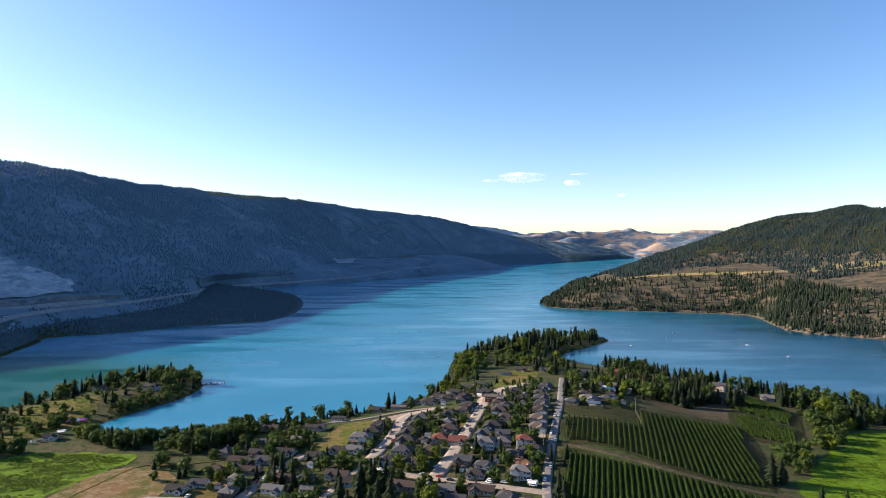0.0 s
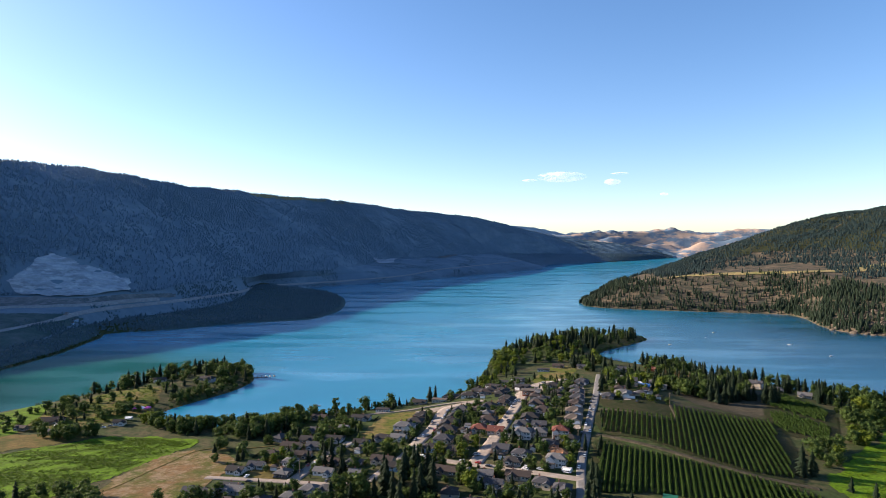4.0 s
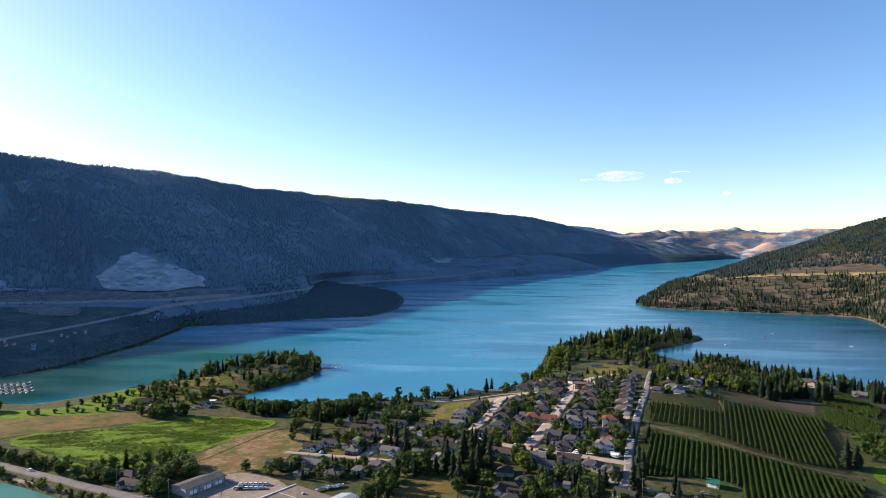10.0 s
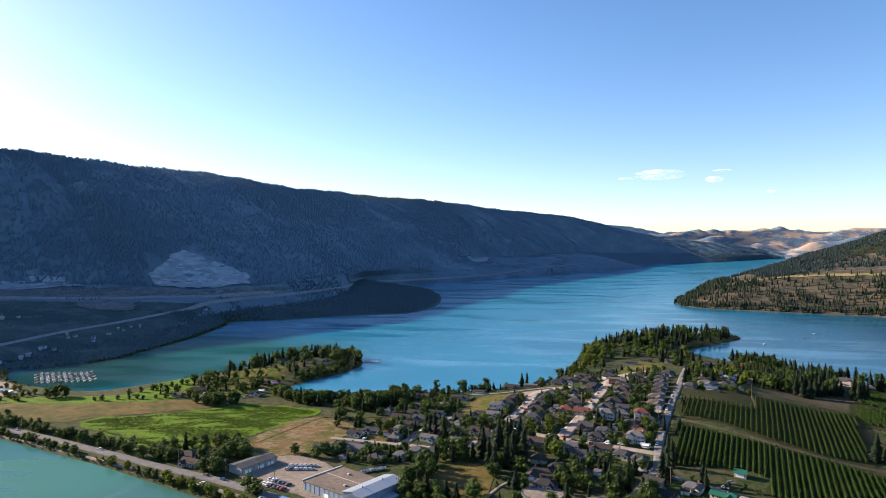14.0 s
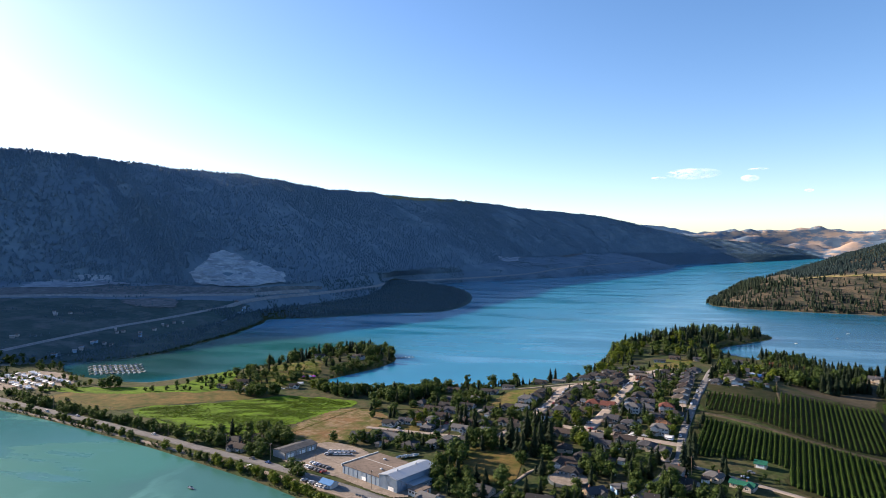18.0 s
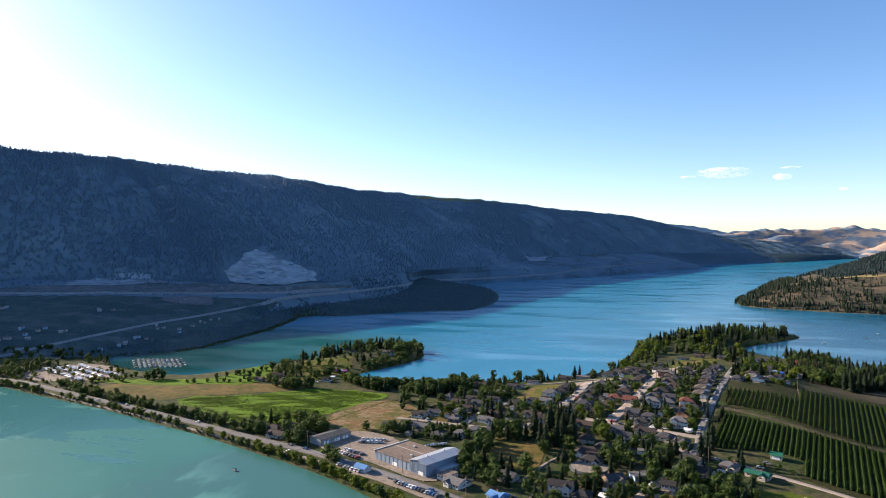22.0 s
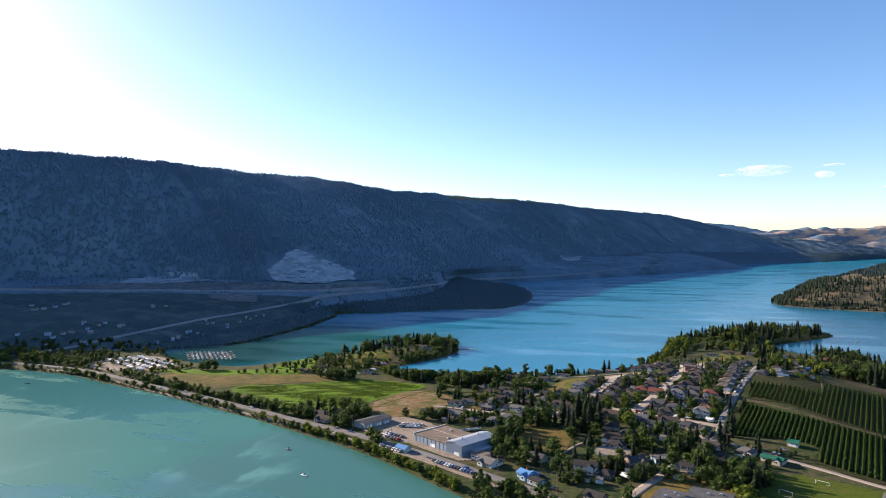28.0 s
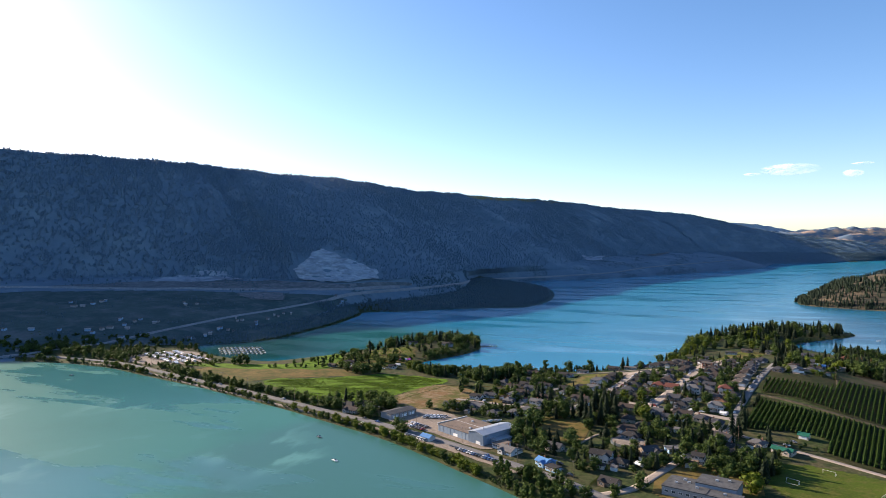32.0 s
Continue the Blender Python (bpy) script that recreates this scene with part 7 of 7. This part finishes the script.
for k in range(13):
    car(-124 + 2.55 * k, 237.5 - 1.15 * k, 62, None, "parked in a row by the lake")
for k in range(7):
    car(-172 + 3.1 * k, 256 - 1.4 * k, 62, None, "parked under the lakeside trees")
for k in range(12):
    car(-181 + 3.0 * (k % 6) + rc.uniform(-0.4, 0.4), 278 + 7 * (k // 6) - 1.3 * (k % 6), 60, None, "parked in the packing house yard")
for k in range(12):
    car(-178 + 3.0 * (k % 6), 303 + 6 * (k // 6) + 0.6 * (k % 6), 20, rc.choice([0, 0, 1, 2]), "stored in the yard behind the shed")
for x, y, yaw in ((-470, 352, 165), (-330, 316, 163), (-210, 279, 160), (-100, 231, 155), (-60, 212, 155), (-225, 284, 160), (-219, 271, 160), (-700, 398, 178), (-430, 345, -17)):
    car(x, y, yaw, None, "on the causeway road")
for x, y, yaw in ((4, 486, 75), (20, 470, 75), (-30, 505, 80), (-41, 470, 80), (-44, 450, 80), (-112, 398, 70), (-106, 420, 75), (-100, 428, 80), (-118, 384, 70), (-145, 365, -10), (-130, 372, -10), (-150, 374, 80), (12, 385, -20),
                  (28, 379, -20), (36, 375, -20), (52, 369, -20), (60, 376, 76), (66, 392, 76), (56, 388, 20), (70, 430, 76), (88, 500, 76), (86, 476, 76), (44, 590, 60), (60, 612, 60), (31, 524, 75), (-8, 372, -20), (-4, 404, -20),
                  (-80, 360, -5), (-96, 366, 80), (4, 462, 75), (16, 440, 75), (102, 525, 10), (125, 500, 60), (-18, 298, 20), (-2, 312, 70), (10, 278, 60), (-48, 222, -28), (-50, 232, -28), (-40, 214, -28), (95, 320, -30), (90, 312, -30),
                  (-150, 340, 80), (-92, 441, 80), (-116, 455, -10), (-336, 480, 30), (-352, 484, 60), (-310, 480, 0), (-306, 484, 10), (176, 700, 20), (150, 640, 40), (240, 690, 40), (46, 240, 60), (60, 265, 70)):
    car(x, y, yaw, None, "parked beside a house")

rp = random.Random(17)
for path, width, step in (([(-33, 524), (-38, 475), (-47, 436)], 9.5, 13), ([(32, 529), (24, 493), (14, 454), (5, 421)], 8.5, 13), ([(72, 618), (56, 600), (42, 575)], 10, 11), ([(96, 522), (82, 464), (70, 416)], 6.2, 15),
                          ([(-104, 428), (-111, 405), (-115, 384)], 8, 11), ([(-52, 409), (-27, 398), (13, 381), (34, 371)], 5.5, 14), ([(36, 290), (22, 263)], 6, 14)):
    p = smooth_rows([(x, y, 0) for x, y in path], 8)[:, :2]
    s = np.concatenate([[0], np.cumsum(np.linalg.norm(np.diff(p, axis=0), axis=1))])
    d = 3.0
    while d < s[-1] - 3:
        x, y = np.interp(d, s, p[:, 0]), np.interp(d, s, p[:, 1])
        x2, y2 = np.interp(d + 2, s, p[:, 0]), np.interp(d + 2, s, p[:, 1])
        a = math.atan2(y2 - y, x2 - x)
        e = rp.choice((-1, 1)) * (width / 2 - 1.2)
        car(x - math.sin(a) * e, y + math.cos(a) * e, math.degrees(a) + (180 if e > 0 else 0), None, "parked along the kerb")
        d += step * rp.uniform(0.6, 1.4)

TRAILER = Geo().chamfered(-3.2, 3.2, -1.2, 1.2, 0.5, 2.9, 0.22)
TRAILERS = [TRAILER.mesh("body", M[m]) for m in ("wall_white", "wall_cream", "wall_grey")]
HITCH = Geo().tube((3.2, -0.6, 0.55), (4.4, 0, 0.5), 0.06, 0.06, 5).tube((3.2, 0.6, 0.55), (4.4, 0, 0.5), 0.06, 0.06, 5).mesh("hitch", M["steel"])
AWNING = Geo().add([(-2.4, -1.2, 2.6), (2.4, -1.2, 2.6), (2.4, -3.6, 2.1), (-2.4, -3.6, 2.1), (-2.4, -1.2, 2.66), (2.4, -1.2, 2.66), (2.4, -3.6, 2.16), (-2.4, -3.6, 2.16)],
                   [(3, 2, 1, 0), (4, 5, 6, 7), (2, 3, 7, 6), (0, 4, 7, 3), (1, 2, 6, 5)]).mesh("awning", M["trim"])
FIRST = {}


def trailer(x, y, yaw, k, where):
    z = ground_at(x, y) + 0.3
    word = ("white", "cream", "grey")[k]
    if k in FIRST:
        return tagged(copy_thing(FIRST[k], pose(x, y, z, 0, 0, yaw)), f"{word} camping trailer with an awning {where}")
    t = FIRST[k] = thing("camping_trailer", pose(x, y, z, 0, 0, yaw), f"{word} camping trailer with an awning {where}", "trailer", "camping trailers")
    part("body", TRAILERS[k], None, t)
    part("hitch", HITCH, None, t)
    part("awning", AWNING, None, t)
    for wy in (-1.05, 1.05):
        part("wheel", WHEEL, None, t).location = (0, wy, 0.33)
    for wx in (-1.8, 0.6):
        add_window(t, wx, -1.2, 1.9, 0, 1.4, 0.7)
    return t


for k in range(44):
    u, v = k % 11, k // 11
    x, y = -648 + 8.6 * u + 5.0 * v + rc.uniform(-1.5, 1.5), 456 - 3.4 * u + 11.0 * v - 4 + rc.uniform(-1.5, 1.5)
    trailer(x, y, rc.choice([-25, 65, 60]) + rc.uniform(-8, 8), rc.choice([0, 0, 0, 1, 2]), "in the campground")
for x, y, yaw in ((132, 528, 20), (138, 526, 25), (-1, 246, -35), (150, 600, 30), (146, 606, 40), (52, 371, -14), (-303, 506, 20), (-345, 478, 10)):
    trailer(x, y, yaw, 0, "standing beside a house")

HULL = Geo()
for i, (x, w, z0) in enumerate(((-2.8, 0.95, -0.15), (-1.0, 1.1, -0.2), (1.0, 0.95, -0.18), (2.3, 0.5, -0.05), (3.1, 0.04, 0.25))):
    b = len(HULL.v)
    HULL.v += [(x, -w * 0.6, z0), (x, w * 0.6, z0), (x, w, 0.62 + 0.03 * i), (x, -w, 0.62 + 0.03 * i)]
    if i:
        HULL.f += [(b - 4 + j, b - 4 + (j + 1) % 4, b + (j + 1) % 4, b + j) for j in range(4)]
    else:
        HULL.f.append((3, 2, 1, 0))
HULLS = [HULL.mesh("hull", m) for m in (M["trim"], CAR_PAINT[5], CAR_PAINT[3], M["wall_cream"])]
CONSOLE = Geo().chamfered(-0.6, 0.5, -0.6, 0.6, 0.6, 1.15, 0.1).mesh("console", M["wall_grey"])
SCREEN = Geo().add([(0.5, -0.7, 1.1), (0.5, 0.7, 1.1), (0.15, 0.6, 1.55), (0.15, -0.6, 1.55), (0.54, -0.7, 1.1), (0.54, 0.7, 1.1), (0.19, 0.6, 1.55), (0.19, -0.6, 1.55)],
                   [(0, 1, 2, 3), (7, 6, 5, 4), (2, 6, 7, 3), (0, 3, 7, 4), (1, 5, 6, 2)]).mesh("windscreen", M["glass"])
MOTOR = Geo().chamfered(-3.1, -2.75, -0.2, 0.2, 0.0, 1.0, 0.06).mesh("outboard_motor", M["rubber"])
COVER = Geo().add([(-2.6, -1, 0.66), (2.2, -0.6, 0.72), (2.2, 0.6, 0.72), (-2.6, 1, 0.66), (-2.3, 0, 1.25), (0.6, 0, 1.35)], [(0, 1, 5, 4), (1, 2, 5), (2, 3, 4, 5), (3, 0, 4)]).mesh("cover", M["wall_white"])
FLEET = {}


def boat(x, y, yaw, k=0, covered=False, where="moored at the marina", z=0.0):
    word = ("white", "blue", "dark grey", "cream")[k]
    label = f"{word} motor boat {'under a pale cover ' if covered else ''}{where}"
    key = (k, covered)
    if key in FLEET:
        return tagged(copy_thing(FLEET[key], pose(x, y, z, 0, 0, yaw)), label)
    t = FLEET[key] = thing("motor_boat", pose(x, y, z, 0, 0, yaw), label, "boat", "boats of the lakes")
    part("hull", HULLS[k], None, t)
    part("outboard_motor", MOTOR, None, t)
    if covered:
        part("cover", COVER, None, t)
    else:
        part("console", CONSOLE, None, t)
        part("windscreen", SCREEN, None, t)
    return t


def dock(x, y, yaw, long, where, finger=0):
    t = thing("dock", pose(x, y, 0, 0, 0, yaw), "weathered timber dock on piles " + where, "dock")
    for k in range(int(long / 2.4)):
        part("plank", DOCK_PLANK, None, t).location = (2.4 * k, 0, 0)
    for k in range(int(long / 6) + 1):
        part("pile", DOCK_PILE, None, t).location = (6.0 * k, 1.0, 0)
    return t


DOCK_PLANK = Geo().chamfered(0.02, 2.36, -1.0, 1.0, 0.42, 0.56, 0.03).mesh("plank", M["timber"])
DOCK_PILE = Geo().tube((0, 0, -3), (0, 0, 1.1), 0.14, 0.12, 6).mesh("pile", M["timber"])
for k in range(4):
    dx, dy = -610 + 12.0 * k, 546 - 12.0 * k
    dock(dx, dy, 24, 60, "at the marina")
    c, s = math.cos(radians(24)), math.sin(radians(24))
    for i in range(20):
        side = 1 if i % 2 else -1
        a = 3.0 * i + 1.5
        boat(dx + c * a - s * side * 4.6, dy + s * a + c * side * 4.6, 24 + 90 * side, rc.choice([0, 0, 0, 1, 3]), rc.random() < 0.35)
for k in range(5):
    x, y = -128 + 2.6 * k, 309 + 1.2 * (k % 2) + 1.6 * k
    boat(x, y, 60, 0, True, "stored behind the packing house", ground_at(x, y) + 0.75)
dock(-270, 690, 20, 26, "off the peninsula")
for k in range(6):
    boat(-264 + 4.4 * k, 697 + 1.6 * k, 110, rc.choice([0, 0, 1, 3]), k % 3 == 0, "moored off the peninsula")
dock(232, 1012, -30, 12, "below the promontory")
dock(-148, 542, 70, 12, "by the beach")
dock(-70, 588, 65, 12, "by the beach")
for x, y, yaw, k in ((-155, 568, 20, 0), (282, 955, 30, 0), (395, 1093, 10, 0), (458, 959, -40, 0), (465, 858, 20, 0), (360, 1030, 60, 2), (-235, 232, -25, 2), (-195, 190, -20, 0), (-630, 330, 15, 2)):
    boat(x, y, yaw, k, False, "drifting on the open lake")

# Utility poles with their wires along the causeway.
POLE = Geo().tube((0, 0, -1), (0, 0, 11.5), 0.17, 0.11, 8).mesh("pole", M["timber"])
ARM = Geo().box(-1.2, 1.2, -0.06, 0.06, 10.6, 10.75).mesh("crossarm", M["timber"])
INS = Geo().tube((0, 0, 10.75), (0, 0, 10.98), 0.06, 0.05, 6).mesh("insulator", M["trim"])
poles = [(x + 2.5, y + 7.5) for x, y in smooth_rows([(x, y, 0) for x, y in MAIN_ROAD[3:15]], 1)[:, :2]]
mid = []
for a, b in zip(poles, poles[1:]):
    n = max(1, round(math.dist(a, b) / 42))
    mid += [(a[0] + (b[0] - a[0]) * i / n, a[1] + (b[1] - a[1]) * i / n) for i in range(n)]
POLES = mid + [poles[-1]]
first_pole = None
for x, y in POLES:
    z = max(ground_at(x, y), 0.2)
    if first_pole is None:
        first_pole = thing("utility_pole", pose(x, y, z, 0, 0, 70), "weathered timber utility pole beside the road", "utility pole", "poles along the causeway")
        part("pole", POLE, None, first_pole)
        part("crossarm", ARM, None, first_pole)
        for k in (-1.0, 0.0, 1.0):
            part("insulator", INS, None, first_pole).location = (k, 0, 0)
    else:
        copy_thing(first_pole, pose(x, y, z, 0, 0, 70))
wires = thing("power_line", pose(0, 0, 0), "three slack black power cables from pole to pole", "power line")
for k in (-1.0, 0.0, 1.0):
    g = Geo()
    for (ax, ay), (bx, by) in zip(POLES, POLES[1:]):
        za, zb = (max(float(land_z(np.array([p[0]]), np.array([p[1]]))[0]), 0.2) + 10.98 for p in ((ax, ay), (bx, by)))
        ox, oy = k * math.cos(radians(70)), k * math.sin(radians(70))
        pts = [(ax + (bx - ax) * t + ox, ay + (by - ay) * t + oy, za + (zb - za) * t - 3.6 * t * (1 - t)) for t in np.linspace(0, 1, 6)]
        for p, q in zip(pts, pts[1:]):
            g.tube(p, q, 0.03, 0.03, 4)
    part("cable", g, M["black"], wires)
for x, y in ((10, 470), (-2, 415), (84, 505), (66, 420), (-116, 375), (-20, 402), (150, 497), (30, 300), (60, 312)):
    copy_thing(first_pole, pose(x, y, ground_at(x, y), 0, 0, 20))

# Goals on the playing field.
GOAL = Geo().tube((-3.6, 0, 0), (-3.6, 0, 2.4), 0.07, 0.07).tube((3.6, 0, 0), (3.6, 0, 2.4), 0.07, 0.07).tube((-3.6, 0, 2.4), (3.6, 0, 2.4), 0.07, 0.07)
GOAL = GOAL.tube((-3.6, 0, 2.4), (-3.6, 1.8, 0.05), 0.04, 0.04).tube((3.6, 0, 2.4), (3.6, 1.8, 0.05), 0.04, 0.04).tube((-3.6, 1.8, 0.05), (3.6, 1.8, 0.05), 0.04, 0.04).mesh("goal_frame", M["trim"])
for x, y, yaw in ((108, 266, -30), (86, 245, 150), (132, 240, 60)):
    t = thing("goal", pose(x, y, ground_at(x, y) + 0.2, 0, 0, yaw), "white football goal frame on mown turf", "goal", "goals on the field")
    part("goal_frame", GOAL, None, t)

# Magenta play structure on the resort beach.
z = ground_at(-308.0, 536.0)
slide = thing("play_tent", pose(-308, 536, z + 0.2, 0, 0, 15), "bright magenta and white party tent on the beach lawn", "tent")
for k, m in ((-5, "magenta"), (0, "trim"), (5, "magenta")):
    g = Geo().add([(k - 2.5, -3, 2.3), (k + 2.5, -3, 2.3), (k + 2.5, 3, 2.3), (k - 2.5, 3, 2.3), (k, 0, 4.2)], [(0, 1, 4), (1, 2, 4), (2, 3, 4), (3, 0, 4), (3, 2, 1, 0)])
    part("canopy", g, M[m], slide)
    for x, y in ((-2.4, -2.9), (2.4, -2.9), (2.4, 2.9), (-2.4, 2.9)):
        part("leg", Geo().tube((k + x, y, -0.2), (k + x, y, 2.3), 0.05, 0.05, 5), M["steel"], slide)

# Garden pools and boulders along the car park.
for x, y, yaw in ((34, 457, -14), (14, 352, -14), (44, 404, -14)):
    z = ground_at(x, y)
    t = thing("swimming_pool", pose(x, y, z + 0.35, 0, 0, yaw), "small blue garden pool with a pale rim", "pool", "garden pools")
    part("rim", Geo().box(-4.4, 4.4, -2.6, -2.0, -0.6, 0.12).box(-4.4, 4.4, 2.0, 2.6, -0.6, 0.12).box(-4.4, -3.8, -2.0, 2.0, -0.6, 0.12).box(3.8, 4.4, -2.0, 2.0, -0.6, 0.12), M["concrete"], t)
    part("water", Geo().box(-3.8, 3.8, -2.0, 2.0, -0.6, 0.02), M["pool"], t)
rock = Geo()
rr = random.Random(9)
for i in range(5):
    for j in range(8):
        a, b = math.pi * (i + 0.5) / 5, 6.2832 * j / 8
        e = rr.uniform(0.75, 1.1)
        rock.v.append((e * math.sin(a) * math.cos(b), e * math.sin(a) * math.sin(b), 0.7 * e * math.cos(a)))
rock.f = [(8 * i + j, 8 * (i + 1) + j, 8 * (i + 1) + (j + 1) % 8, 8 * i + (j + 1) % 8) for i in range(4) for j in range(8)] + [tuple(range(8)), tuple(range(39, 31, -1))]
rock = rock.mesh("boulder", M["scar"])
for k in range(26):
    x, y = -131 + 1.85 * k + rr.uniform(-0.4, 0.4), 242.8 - 0.80 * k + rr.uniform(-0.5, 0.5)
    o = tagged(new("boulder", rock), "rough brown boulder edging the gravel car park", "boulder", "boulders along the car park")
    o.matrix_world = pose(x, y, ground_at(x, y) + 0.45, 0, 0, rr.uniform(0, 360))

# Broken rock bluffs at the foot of the eastern hill.
BLUFF_V, BLUFF_F = [], []
rk = random.Random(88)
for i in range(4):
    for j in range(7):
        a, h = 6.2832 * j / 7, (0, 0.45, 0.85, 1.0)[i]
        e = (1.0, 0.92, 0.6, 0.18)[i] * rk.uniform(0.75, 1.15)
        BLUFF_V.append((e * math.cos(a), e * math.sin(a), h * rk.uniform(0.85, 1.1)))
BLUFF_F = [(7 * i + j, 7 * i + (j + 1) % 7, 7 * i + 7 + (j + 1) % 7, 7 * i + 7 + j) for i in range(3) for j in range(7)]
M["bluff"] = land_mat("brown_bluff_rock", (0.105, 0.085, 0.066), (0.066, 0.056, 0.046), (0.145, 0.12, 0.092), 12, 2.5, bumpy=0.8)
rr = np.random.RandomState(89)
bs, bu = rr.uniform(0.2, 2.1, 150), rr.uniform(0.0, 0.55, 150) ** 1.2
bp = on_hill(EAST, EAST_U, bs, bu)
bp[:, 2] -= 1.2
bw = rr.uniform(2.0, 6.0, 150)
vs, fs = many(BLUFF_V, BLUFF_F, bp, np.stack([bw * 1.4, bw, bw * rr.uniform(0.5, 0.95, 150)], -1), rr.uniform(0, 6.28, 150), 0.03, 90)
tagged(new("rock_bluff", raw_mesh("rock_bluff", vs, fs, M["bluff"])), "broken brown rock bluffs along the lake", "rocks", kind="stuff")

# Thin evening clouds far beyond the hills.
CLOUD = Net("glowing_cloud")
cp = CLOUD.place((1, 1, 2.6))
puff = CLOUD.ramp(CLOUD.noise(cp, 55, 6, 0.66), 0.36, 0.80)
span = CLOUD.node("ShaderNodeVectorMath")
span.operation = "DISTANCE"
CLOUD.link(CLOUD.node("ShaderNodeTexCoord").outputs["Generated"], span.inputs[0])
span.inputs[1].default_value = (0.5, 0.5, 0.5)
thin = CLOUD.node("ShaderNodeMath")
thin.operation = "MULTIPLY"
CLOUD.link(puff, thin.inputs[0])
CLOUD.link(CLOUD.ramp(span.outputs["Value"], 0.62, 0.15), thin.inputs[1])
CLOUD.link(thin.outputs[0], CLOUD.b.inputs["Alpha"])
CLOUD.done((0.92, 0.88, 0.86), 1.0)
# Evening sun on the wisps is added as a faint pink glow of their own.
CLOUD.b.inputs["Emission Color"].default_value = (1.0, 0.86, 0.82, 1)
CLOUD.b.inputs["Emission Strength"].default_value = 0.5
for az, el, w, h in ((6.65, 6.05, 4.6, 0.95), (11.0, 5.5, 1.5, 0.6), (15.2, 4.35, 0.7, 0.25), (4.0, 5.8, 1.4, 0.25), (11.6, 6.2, 1.6, 0.2)):
    g = Geo()
    n = 20
    for i in range(n + 1):
        for j in range(7):
            u, v = i / n * 2 - 1, j / 3 - 1
            a, e = radians(az + u * w / 2), radians(el + v * h / 2 * math.sqrt(max(0.02, 1 - u * u)))
            bulge = 4700 - 40 * (1 - v * v) * (1 - u * u)
            g.v.append((HUB[0] + bulge * math.sin(a) * math.cos(e), HUB[1] + bulge * math.cos(a) * math.cos(e), 147 + bulge * math.sin(e)))
    g.f = [(7 * i + j, 7 * (i + 1) + j, 7 * (i + 1) + j + 1, 7 * i + j + 1) for i in range(n) for j in range(6)]
    tagged(new("cloud", g.mesh("cloud", CLOUD.m, True)), "thin pale pink wisp of evening cloud", "cloud", "thin evening clouds", kind="structure")
